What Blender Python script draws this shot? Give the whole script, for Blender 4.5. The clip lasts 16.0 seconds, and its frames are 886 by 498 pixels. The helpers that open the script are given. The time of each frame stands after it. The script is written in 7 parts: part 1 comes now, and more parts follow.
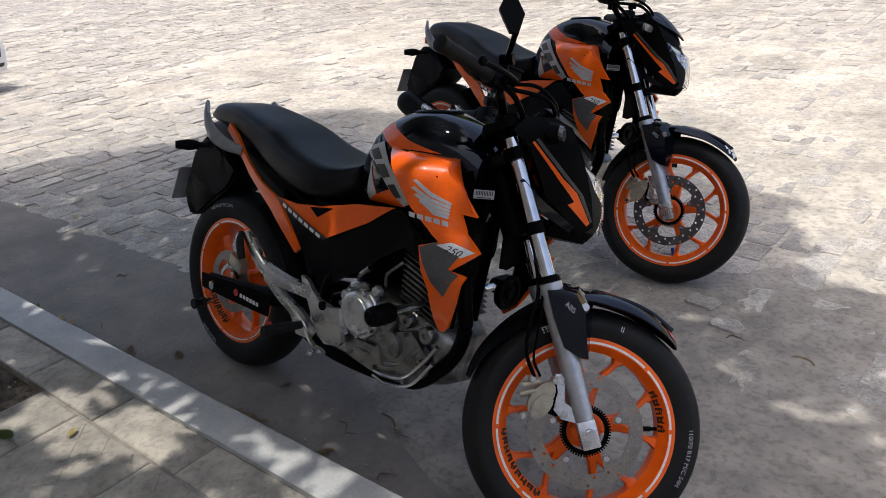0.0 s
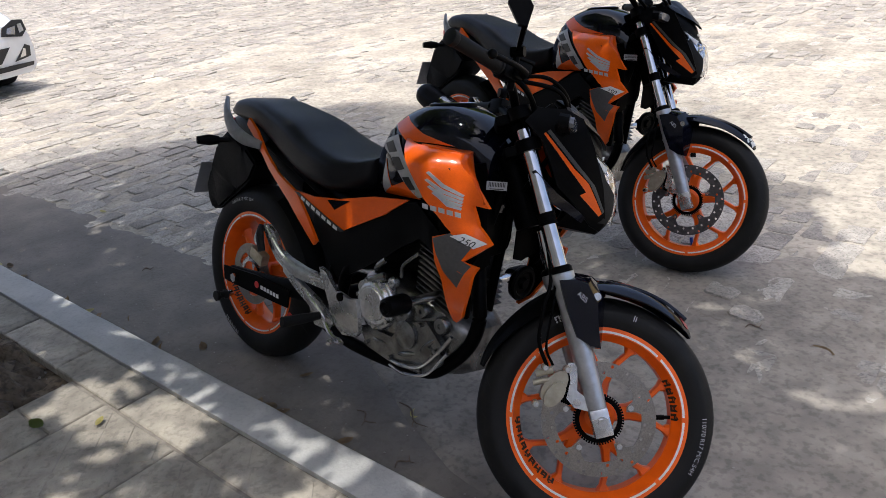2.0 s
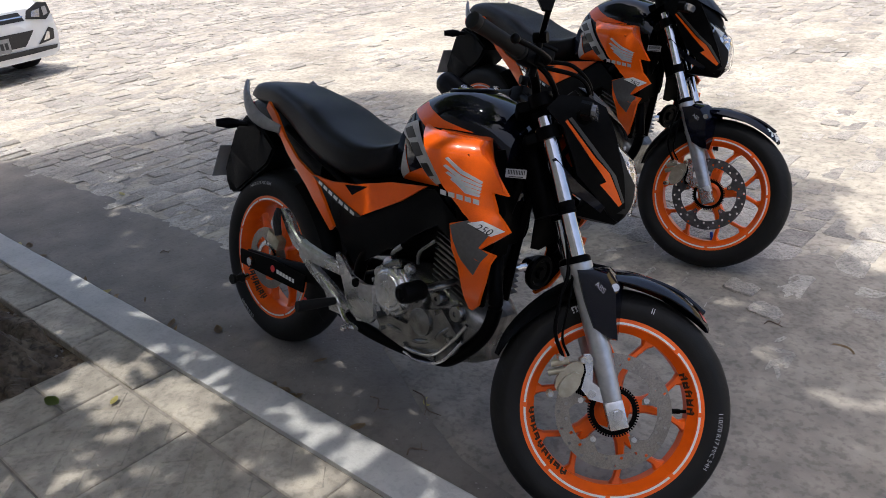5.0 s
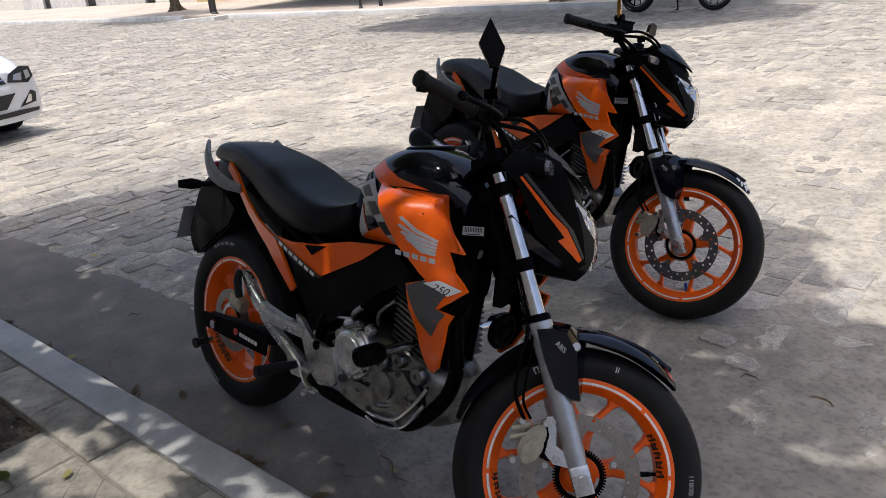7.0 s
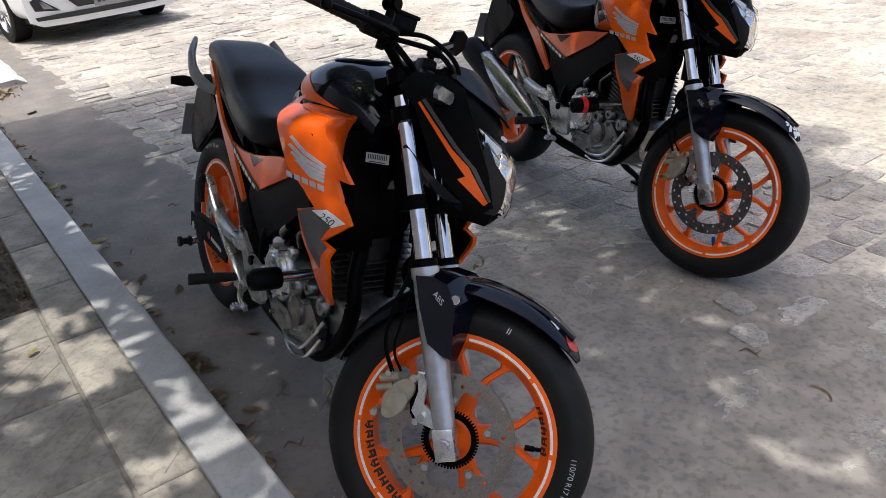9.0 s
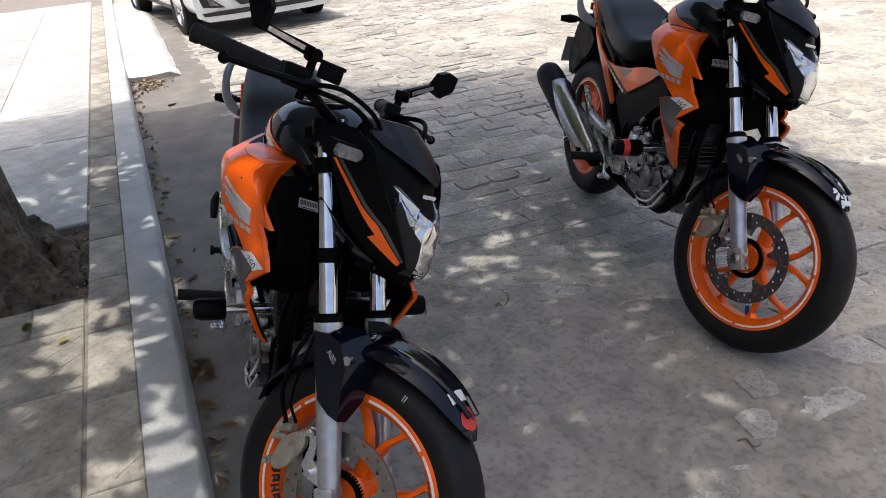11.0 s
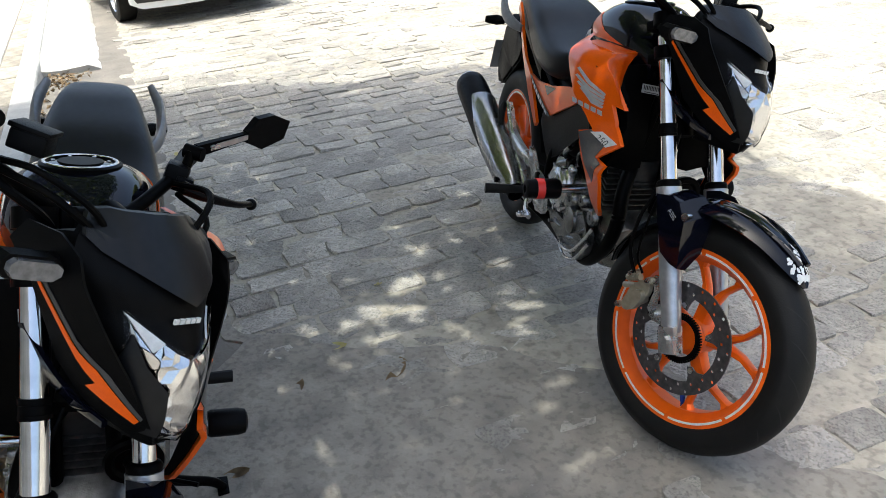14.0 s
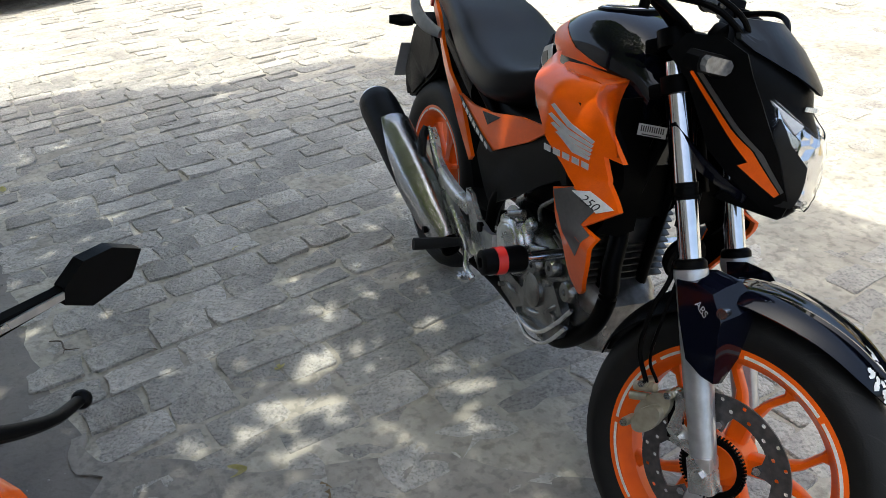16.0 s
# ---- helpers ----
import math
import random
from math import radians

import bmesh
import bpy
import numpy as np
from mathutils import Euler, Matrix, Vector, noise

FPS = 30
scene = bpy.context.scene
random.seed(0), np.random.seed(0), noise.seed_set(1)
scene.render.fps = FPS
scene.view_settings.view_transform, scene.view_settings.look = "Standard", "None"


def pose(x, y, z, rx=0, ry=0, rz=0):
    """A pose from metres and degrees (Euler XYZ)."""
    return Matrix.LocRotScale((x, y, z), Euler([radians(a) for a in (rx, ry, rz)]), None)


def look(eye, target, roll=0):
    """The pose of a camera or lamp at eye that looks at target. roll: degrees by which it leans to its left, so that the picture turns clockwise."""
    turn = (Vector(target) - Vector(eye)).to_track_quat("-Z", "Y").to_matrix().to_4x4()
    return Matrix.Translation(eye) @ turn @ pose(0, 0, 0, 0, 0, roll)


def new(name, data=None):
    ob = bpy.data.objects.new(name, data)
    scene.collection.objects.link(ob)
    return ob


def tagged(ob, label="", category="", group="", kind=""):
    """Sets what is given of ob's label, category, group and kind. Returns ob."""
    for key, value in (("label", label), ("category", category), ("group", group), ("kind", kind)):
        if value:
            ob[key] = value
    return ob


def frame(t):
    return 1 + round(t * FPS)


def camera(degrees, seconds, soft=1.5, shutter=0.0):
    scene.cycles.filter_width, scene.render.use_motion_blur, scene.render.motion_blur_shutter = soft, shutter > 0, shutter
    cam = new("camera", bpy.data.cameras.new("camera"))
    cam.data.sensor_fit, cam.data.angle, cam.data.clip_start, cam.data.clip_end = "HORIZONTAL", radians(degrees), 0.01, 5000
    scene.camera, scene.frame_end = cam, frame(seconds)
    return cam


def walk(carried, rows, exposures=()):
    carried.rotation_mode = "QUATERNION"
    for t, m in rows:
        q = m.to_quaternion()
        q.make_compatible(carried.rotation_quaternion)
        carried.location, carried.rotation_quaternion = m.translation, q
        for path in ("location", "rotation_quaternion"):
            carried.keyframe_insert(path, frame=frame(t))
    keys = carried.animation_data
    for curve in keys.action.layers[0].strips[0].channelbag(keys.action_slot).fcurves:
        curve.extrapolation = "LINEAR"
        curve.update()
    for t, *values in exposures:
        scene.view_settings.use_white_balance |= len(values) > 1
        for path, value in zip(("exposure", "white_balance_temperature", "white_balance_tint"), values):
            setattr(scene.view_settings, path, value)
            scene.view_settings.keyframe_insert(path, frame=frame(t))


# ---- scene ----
cam = camera(59.2, 16.0, soft=0.55)
PATH = [
    (0, (1.855, -1.093, 1.482), (0.627, 0.356, 0.635), -4.4),
    (0.5, (1.878, -1.103, 1.489), (0.662, 0.342, 0.617), -4.8),
    (1, (1.891, -1.095, 1.496), (0.64, 0.313, 0.614), -5.1),
    (1.5, (1.89, -1.083, 1.493), (0.631, 0.323, 0.619), -5.1),
    (2, (1.895, -1.092, 1.488), (0.617, 0.306, 0.627), -5.7),
    (2.5, (1.897, -1.09, 1.491), (0.634, 0.296, 0.592), -5.0),
    (3, (1.901, -1.097, 1.494), (0.624, 0.28, 0.6), -4.9),
    (3.5, (1.897, -1.09, 1.49), (0.607, 0.27, 0.589), -5.0),
    (3.7, (1.899, -1.093, 1.485), (0.599, 0.262, 0.591), -4.9),
    (5.8, (1.881, -1.073, 1.467), (0.579, 0.308, 0.616), -4.9),
    (6, (1.886, -1.062, 1.466), (0.601, 0.348, 0.638), -4.5),
    (6.5, (1.904, -1.035, 1.47), (0.621, 0.416, 0.711), -4.8),
    (7, (1.916, -0.99, 1.462), (0.598, 0.432, 0.709), -5.8),
    (7.5, (1.88, -0.88, 1.433), (0.594, 0.544, 0.633), -5.7),
    (8, (1.892, -0.729, 1.418), (0.588, 0.615, 0.512), -4.7),
    (8.5, (2.019, -0.601, 1.389), (0.563, 0.627, 0.554), -5.5),
    (8.7, (2.09, -0.537, 1.389), (0.593, 0.597, 0.494), -5.7),
    (10.8, (2.362, 0.069, 1.444), (0.609, 0.748, 0.552), -5.1),
    (11, (2.347, 0.086, 1.44), (0.589, 0.727, 0.534), -5.4),
    (11.5, (2.225, 0.149, 1.422), (0.47, 0.771, 0.492), -4.3),
    (12, (2.1, 0.199, 1.423), (0.373, 0.846, 0.461), -4.6),
    (12.5, (2.036, 0.261, 1.411), (0.314, 0.872, 0.418), -5.2),
    (13, (2.04, 0.421, 1.411), (0.268, 0.946, 0.454), -4.9),
    (13.5, (2.031, 0.536, 1.408), (0.275, 1.14, 0.471), -5.2),
    (14, (1.95, 0.579, 1.402), (0.227, 1.25, 0.447), -4.9),
    (14.5, (1.742, 0.597, 1.39), (0.043, 1.349, 0.457), -5.7),
    (15, (1.602, 0.619, 1.395), (0.003, 1.505, 0.402), -5.2),
    (15.5, (1.475, 0.711, 1.37), (-0.155, 1.554, 0.389), -4.7),
    (16, (1.328, 0.746, 1.373), (-0.215, 1.679, 0.337), -4.1),
]
walk(cam, [(t, look(eye, target, roll)) for t, eye, target, roll in PATH],
     [(0.0, .98, 6150, 10), (3.7, 1.05, 6150, 10), (6.0, .94, 6150, 10), (7.0, .74, 6150, 10), (7.5, .88, 6150, 10), (8.2, 1.1, 6150, 10), (8.7, 1.14, 6150, 10), (11.0, 1.08, 6200, 9), (12.5, 1.5, 6200, 5), (14.5, 1.55, 6200, 1), (16.0, 1.57, 6250, 1)])

# ---- light ----
SUN_EL, SUN_AZ = radians(78), radians(-95)      # height, and the way to the sun in the plan
world = bpy.data.worlds.new("sky")
scene.world = world
world.use_nodes = True
wn = world.node_tree.nodes
wl = world.node_tree.links
sky = wn.new("ShaderNodeTexSky")
sky.sky_type = "NISHITA"
sky.sun_disc = False
sky.sun_elevation = SUN_EL
sky.sun_rotation = radians(90) - SUN_AZ
sky.air_density, sky.dust_density, sky.ozone_density = 0.7, 5.0, 0.3
wl.new(sky.outputs[0], wn["Background"].inputs[0])
wn["Background"].inputs[1].default_value = 0.15
sun_data = bpy.data.lights.new("sun", "SUN")
sun_data.energy, sun_data.angle, sun_data.color = 1.75, radians(0.53), (1.0, 0.95, 0.88)
sun = new("sun", sun_data)
sun_way = Vector((math.cos(SUN_EL) * math.cos(SUN_AZ), math.cos(SUN_EL) * math.sin(SUN_AZ), math.sin(SUN_EL)))
sun.matrix_world = look(sun_way * 30, (0, 0, 0))

# ---- materials ----
def material(name, colour, rough=0.5, metal=0.0, second=None, scale=20.0, detail=6.0, amount=1.0, bump=0.0, bump_scale=None,
             coat=0.0, spread=0.0, spec=0.5, vary="", rough_var=0.0, low=0.35, high=0.65, alpha=1.0, coat_rough=0.05, speck=0.0, speck_scale=110.0, crag=0.0, crag_scale=12.0):
    """A surface: two colours mixed by noise at two scales, with bump; vary: 'object' or 'island' shifts the value piece by piece."""
    m = bpy.data.materials.new(name)
    m.use_nodes = True
    nt = m.node_tree
    n, l = nt.nodes, nt.links
    b = n["Principled BSDF"]
    b.inputs["Roughness"].default_value = rough
    b.inputs["Metallic"].default_value = metal
    b.inputs["Specular IOR Level"].default_value = spec
    b.inputs["Coat Weight"].default_value = coat
    b.inputs["Coat Roughness"].default_value = coat_rough
    co = n.new("ShaderNodeTexCoord")
    a = n.new("ShaderNodeTexNoise")
    a.inputs["Scale"].default_value, a.inputs["Detail"].default_value = scale, detail
    l.new(co.outputs["Object"], a.inputs["Vector"])
    ramp = n.new("ShaderNodeMapRange")
    ramp.inputs["From Min"].default_value, ramp.inputs["From Max"].default_value = low, high
    ramp.inputs["To Max"].default_value = amount
    l.new(a.outputs[0], ramp.inputs["Value"])
    mix = n.new("ShaderNodeMix")
    mix.data_type = "RGBA"
    mix.inputs["A"].default_value = (*colour, 1)
    mix.inputs["B"].default_value = (*(second or tuple(c * 0.8 for c in colour)), 1)
    l.new(ramp.outputs[0], mix.inputs["Factor"])
    out = mix.outputs["Result"]
    # a second, larger scale of wear
    w = n.new("ShaderNodeTexNoise")
    w.inputs["Scale"].default_value, w.inputs["Detail"].default_value = scale * 0.13, 4
    l.new(co.outputs["Object"], w.inputs["Vector"])
    wr = n.new("ShaderNodeMapRange")
    wr.inputs["From Min"].default_value, wr.inputs["From Max"].default_value = 0.3, 0.7
    wr.inputs["To Min"].default_value, wr.inputs["To Max"].default_value = 1 - spread, 1 + spread
    l.new(w.outputs[0], wr.inputs["Value"])
    val = wr.outputs[0]
    if vary:
        if vary == "object":
            src = n.new("ShaderNodeObjectInfo").outputs["Random"]
        else:
            src = n.new("ShaderNodeNewGeometry").outputs["Random Per Island"]
        vr = n.new("ShaderNodeMapRange")
        vr.inputs["To Min"].default_value, vr.inputs["To Max"].default_value = 0.8, 1.2
        l.new(src, vr.inputs["Value"])
        mul = n.new("ShaderNodeMath")
        mul.operation = "MULTIPLY"
        l.new(val, mul.inputs[0])
        l.new(vr.outputs[0], mul.inputs[1])
        val = mul.outputs[0]
    if speck:
        # small dark chips and pores
        sp = n.new("ShaderNodeTexNoise")
        sp.inputs["Scale"].default_value, sp.inputs["Detail"].default_value = speck_scale, 3
        l.new(co.outputs["Object"], sp.inputs["Vector"])
        sr = n.new("ShaderNodeMapRange")
        sr.inputs["From Min"].default_value, sr.inputs["From Max"].default_value = 0.50, 0.64
        sr.inputs["To Min"].default_value, sr.inputs["To Max"].default_value = 1.0, 1 - speck
        l.new(sp.outputs[0], sr.inputs["Value"])
        sm = n.new("ShaderNodeMath")
        sm.operation = "MULTIPLY"
        l.new(val, sm.inputs[0])
        l.new(sr.outputs[0], sm.inputs[1])
        val = sm.outputs[0]
    hsv = n.new("ShaderNodeHueSaturation")
    l.new(out, hsv.inputs["Color"])
    l.new(val, hsv.inputs["Value"])
    l.new(hsv.outputs[0], b.inputs["Base Color"])
    if rough_var:
        rr = n.new("ShaderNodeMapRange")
        rr.inputs["To Min"].default_value, rr.inputs["To Max"].default_value = rough - rough_var, rough + rough_var
        l.new(w.outputs[0], rr.inputs["Value"])
        l.new(rr.outputs[0], b.inputs["Roughness"])
    if bump:
        bn = n.new("ShaderNodeTexNoise")
        bn.inputs["Scale"].default_value, bn.inputs["Detail"].default_value = bump_scale or scale * 3, 5
        l.new(co.outputs["Object"], bn.inputs["Vector"])
        bp = n.new("ShaderNodeBump")
        bp.inputs["Strength"].default_value, bp.inputs["Distance"].default_value = 1.0, bump
        l.new(bn.outputs[0], bp.inputs["Height"])
        if crag:
            # larger ledges and hollows under the fine relief
            cn = n.new("ShaderNodeTexNoise")
            cn.inputs["Scale"].default_value, cn.inputs["Detail"].default_value, cn.inputs["Distortion"].default_value = crag_scale, 3, 0.8
            l.new(co.outputs["Object"], cn.inputs["Vector"])
            cb = n.new("ShaderNodeBump")
            cb.inputs["Strength"].default_value, cb.inputs["Distance"].default_value = 1.0, crag
            l.new(cn.outputs[0], cb.inputs["Height"])
            l.new(cb.outputs[0], bp.inputs["Normal"])
        l.new(bp.outputs[0], b.inputs["Normal"])
    return m


def glass(name, colour=(1, 1, 1), rough=0.02):
    m = bpy.data.materials.new(name)
    m.use_nodes = True
    b = m.node_tree.nodes["Principled BSDF"]
    b.inputs["Base Color"].default_value = (*colour, 1)
    b.inputs["Transmission Weight"].default_value = 1.0
    b.inputs["Roughness"].default_value = rough
    b.inputs["IOR"].default_value = 1.2
    return m


ORANGE = material("orange_paint", (0.80, 0.112, 0.001), 0.34, 0.0, (0.72, 0.095, 0.001), 600, coat=0.45, spread=0.04, spec=0.2, coat_rough=0.03)
WHEEL_ORANGE = material("orange_wheel_paint", (0.82, 0.122, 0.002), 0.36, 0.0, (0.72, 0.10, 0.002), 25, coat=0.15, spread=0.08, rough_var=0.08, spec=0.35)
GLOSS_BLACK = material("midnight_gloss_paint", (0.002, 0.0024, 0.006), 0.05, 0.0, (0.003, 0.0036, 0.008), 300, spread=0.1, spec=0.34)
MATTE_BLACK = material("black_plastic", (0.0016, 0.0017, 0.0019), 0.42, 0.0, (0.0026, 0.0027, 0.003), 60, bump=0.0003, bump_scale=900, spread=0.2, spec=0.06)
FRAME_BLACK = material("black_frame_paint", (0.0012, 0.0012, 0.0013), 0.40, 0.0, (0.002, 0.0019, 0.0018), 40, spread=0.25, spec=0.03)
VINYL = material("seat_vinyl", (0.0055, 0.0055, 0.0065), 0.40, 0.0, (0.008, 0.008, 0.009), 30, bump=0.0004, bump_scale=700, spread=0.15, spec=0.17)
RUBBER = material("tyre_rubber", (0.0065, 0.0064, 0.0062), 0.60, 0.0, (0.012, 0.0114, 0.0105), 18, bump=0.0004, bump_scale=300, spread=0.3, low=0.5, high=0.85, spec=0.2)
TREAD = material("tread_groove_rubber", (0.006, 0.006, 0.006), 0.8)
ALU = material("cast_aluminium", (0.62, 0.62, 0.62), 0.27, 0.85, (0.48, 0.48, 0.475), 60, bump=0.0003, bump_scale=600, spread=0.15, rough_var=0.08)
FORK_GREY = material("silver_fork_paint", (0.42, 0.43, 0.45), 0.34, 0.7, (0.34, 0.35, 0.36), 50, spread=0.1, coat=0.3)
ENGINE = material("engine_alloy", (0.28, 0.28, 0.272), 0.27, 0.9, (0.12, 0.117, 0.11), 25, bump=0.0006, bump_scale=350, spread=0.25, rough_var=0.1)
ENGINE_DARK = material("dark_engine_alloy", (0.022, 0.0215, 0.021), 0.38, 0.4, (0.05, 0.048, 0.045), 30, spread=0.3)
FIN = material("dark_cooling_fin", (0.06, 0.059, 0.057), 0.34, 0.7, (0.11, 0.107, 0.10), 60, spread=0.2)
VISOR = material("dark_visor_plastic", (0.0055, 0.006, 0.0068), 0.34, 0.0, (0.008, 0.0085, 0.0095), 60, bump=0.0002, bump_scale=900, spread=0.15, spec=0.22)
CHROME = material("chrome", (0.62, 0.62, 0.63), 0.12, 1.0, (0.54, 0.54, 0.55), 40, spread=0.08)
STEEL = material("brushed_steel", (0.66, 0.66, 0.66), 0.22, 1.0, (0.54, 0.535, 0.53), 80, spread=0.06, rough_var=0.05)
DISC_STEEL = material("brake_disc_steel", (0.31, 0.28, 0.245), 0.30, 0.85, (0.24, 0.215, 0.185), 260, spread=0.12)
DISC_DARK = material("dark_brake_disc", (0.07, 0.07, 0.07), 0.4, 0.7, (0.12, 0.11, 0.11), 70, spread=0.12)
CALIPER = material("caliper_gold", (0.42, 0.385, 0.30), 0.34, 0.6, (0.33, 0.30, 0.225), 60, spread=0.1)
WHITE_TAPE = material("white_decal", (0.72, 0.72, 0.70), 0.35, 0.0, (0.62, 0.62, 0.60), 120)
GREY_DECAL = material("grey_decal", (0.075, 0.073, 0.073), 0.35, 0.0, (0.06, 0.058, 0.058), 120)
LIGHT_GREY_DECAL = material("light_grey_decal", (0.42, 0.42, 0.43), 0.35, 0.1, (0.36, 0.36, 0.37), 120)
DARK_DECAL = material("black_decal", (0.012, 0.012, 0.013), 0.35)
RED_DECAL = material("red_decal", (0.55, 0.03, 0.03), 0.35)
STRIPE_GREY = material("dark_grey_stripe", (0.05, 0.05, 0.052), 0.4, 0.0, (0.04, 0.04, 0.042), 120)
RAIL_GREY = material("grey_rail_paint", (0.20, 0.205, 0.21), 0.4, 0.3, (0.25, 0.25, 0.26), 60, spread=0.1)
RED_PLASTIC = material("red_plastic", (0.55, 0.02, 0.015), 0.3)
BLUE_ANODISED = material("blue_anodised", (0.02, 0.06, 0.35), 0.3, 0.7)
GOLD = material("gold_anodised", (0.75, 0.42, 0.05), 0.3, 0.8)
LENS = glass("clear_lens")
CLEAR_PLASTIC = material("clear_plastic", (0.13, 0.13, 0.133), 0.15, 0.0, (0.07, 0.07, 0.073), 90, coat=0.4)
PLATE_GREY = material("number_plate_metal", (0.33, 0.33, 0.33), 0.4, 0.3)
PLATE_BAR = material("number_plate_bars", (0.03, 0.03, 0.03), 0.5)

GRANITE = dict(rough=0.8, second=(0.415, 0.382, 0.328), scale=26, bump=0.012, bump_scale=75, spread=0.20, low=0.36, high=0.68, speck=0.34, speck_scale=95, crag=0.013, crag_scale=22)
STONE_PIECE = material("granite_sett", (0.315, 0.292, 0.256), vary="object", **GRANITE)
STONE_STUFF = material("granite_setts", (0.315, 0.292, 0.256), vary="island", **GRANITE)
SAND = material("street_sand", (0.335, 0.302, 0.245), 0.9, 0.0, (0.455, 0.41, 0.33), 11, bump=0.010, bump_scale=45, spread=0.32, speck=0.28, speck_scale=34)
GUTTER = material("dusty_gutter_mortar", (0.150, 0.134, 0.115), 0.85, 0.0, (0.208, 0.185, 0.156), 5, bump=0.003, bump_scale=90, spread=0.16, speck=0.14, speck_scale=40)
KERB = material("kerb_concrete", (0.40, 0.392, 0.37), 0.8, 0.0, (0.50, 0.49, 0.46), 7, bump=0.002, bump_scale=110, spread=0.2, speck=0.10, speck_scale=60)
SLAB = material("pavement_slab", (0.275, 0.244, 0.198), 0.85, 0.0, (0.41, 0.365, 0.292), 11, bump=0.003, bump_scale=130, spread=0.30, vary="object", speck=0.22, speck_scale=50)
PLAIN_SLAB = material("plain_pavement_slab", (0.43, 0.415, 0.385), 0.85, 0.0, (0.55, 0.53, 0.49), 9, bump=0.002, bump_scale=130, spread=0.2, vary="object", speck=0.15, speck_scale=50)
# dust and worn mortar, its colour also raised for the brighter light there
LIT_DUST = material("lit_street_dust", (0.215, 0.194, 0.165), 0.9, 0.0, (0.32, 0.288, 0.24), 9, bump=0.005, bump_scale=60, spread=0.25, speck=0.25, speck_scale=45)
JOINT = material("pavement_joint", (0.19, 0.165, 0.135), 0.95, 0.0, (0.27, 0.24, 0.20), 30, bump=0.002)
SOIL = material("dry_soil", (0.14, 0.10, 0.066), 0.95, 0.0, (0.30, 0.225, 0.15), 18, bump=0.02, bump_scale=30, spread=0.3, speck=0.5, speck_scale=60)
BARK = material("tree_bark", (0.075, 0.055, 0.036), 0.95, 0.0, (0.17, 0.132, 0.092), 14, bump=0.03, bump_scale=24, spread=0.3, speck=0.5, speck_scale=45)
LEAF = material("green_leaf", (0.055, 0.11, 0.022), 0.5, 0.0, (0.09, 0.14, 0.03), 3, vary="island", spread=0.2)
# light that comes through the thin leaves
_n, _l = LEAF.node_tree.nodes, LEAF.node_tree.links
_t = _n.new("ShaderNodeBsdfTranslucent")
_t.inputs[0].default_value = (0.30, 0.36, 0.09, 1)
_m = _n.new("ShaderNodeMixShader")
_m.inputs[0].default_value = 0.55
_l.new(_n["Principled BSDF"].outputs[0], _m.inputs[1])
_l.new(_t.outputs[0], _m.inputs[2])
_l.new(_m.outputs[0], _n["Material Output"].inputs[0])
DRY_LEAF = material("dry_leaf", (0.17, 0.11, 0.055), 0.75, 0.0, (0.25, 0.175, 0.09), 40, vary="island")
YELLOW_LEAF = material("yellow_leaf", (0.42, 0.36, 0.10), 0.6, 0.0, (0.50, 0.44, 0.18), 40)
TWIG = material("twig_wood", (0.10, 0.075, 0.05), 0.9, 0.0, (0.16, 0.12, 0.09), 60)
PEBBLE = material("loose_grit", (0.22, 0.20, 0.18), 0.9, 0.0, (0.34, 0.31, 0.28), 60, vary="island")


# ---- mesh helpers ----
def thing(name, m, label, category, group=""):
    ob = new(name)
    ob.empty_display_size = 0.1
    ob.matrix_world = m
    return tagged(ob, label, category, group)


def part(name, bm, mat, parent=None, label="", angle=38, turn=None, kind=""):
    """Links a bmesh as one mesh object under a thing or a part, which keep to the same axes."""
    if turn is not None:
        bmesh.ops.transform(bm, matrix=turn, verts=bm.verts)
    bmesh.ops.recalc_face_normals(bm, faces=bm.faces)
    me = bpy.data.meshes.new(name)
    bm.to_mesh(me)
    bm.free()
    for m in (mat if isinstance(mat, (list, tuple)) else [mat]):
        me.materials.append(m)
    if angle:
        me.shade_smooth()
        me.set_sharp_from_angle(angle=radians(angle))
    ob = new(name, me)
    ob.parent = parent
    return tagged(ob, label, kind=kind)


def curve_through(pts, steps=6):
    """Points of a smooth curve through pts."""
    p = [Vector(q) for q in pts]
    if len(p) < 3:
        return p
    p = [2 * p[0] - p[1]] + p + [2 * p[-1] - p[-2]]
    out = []
    for i in range(1, len(p) - 2):
        for k in range(steps):
            t = k / steps
            a, b, c, d = p[i - 1], p[i], p[i + 1], p[i + 2]
            out.append(0.5 * ((2 * b) + (c - a) * t + (2 * a - 5 * b + 4 * c - d) * t * t + (3 * b - a - 3 * c + d) * t ** 3))
    out.append(p[-2])
    return out


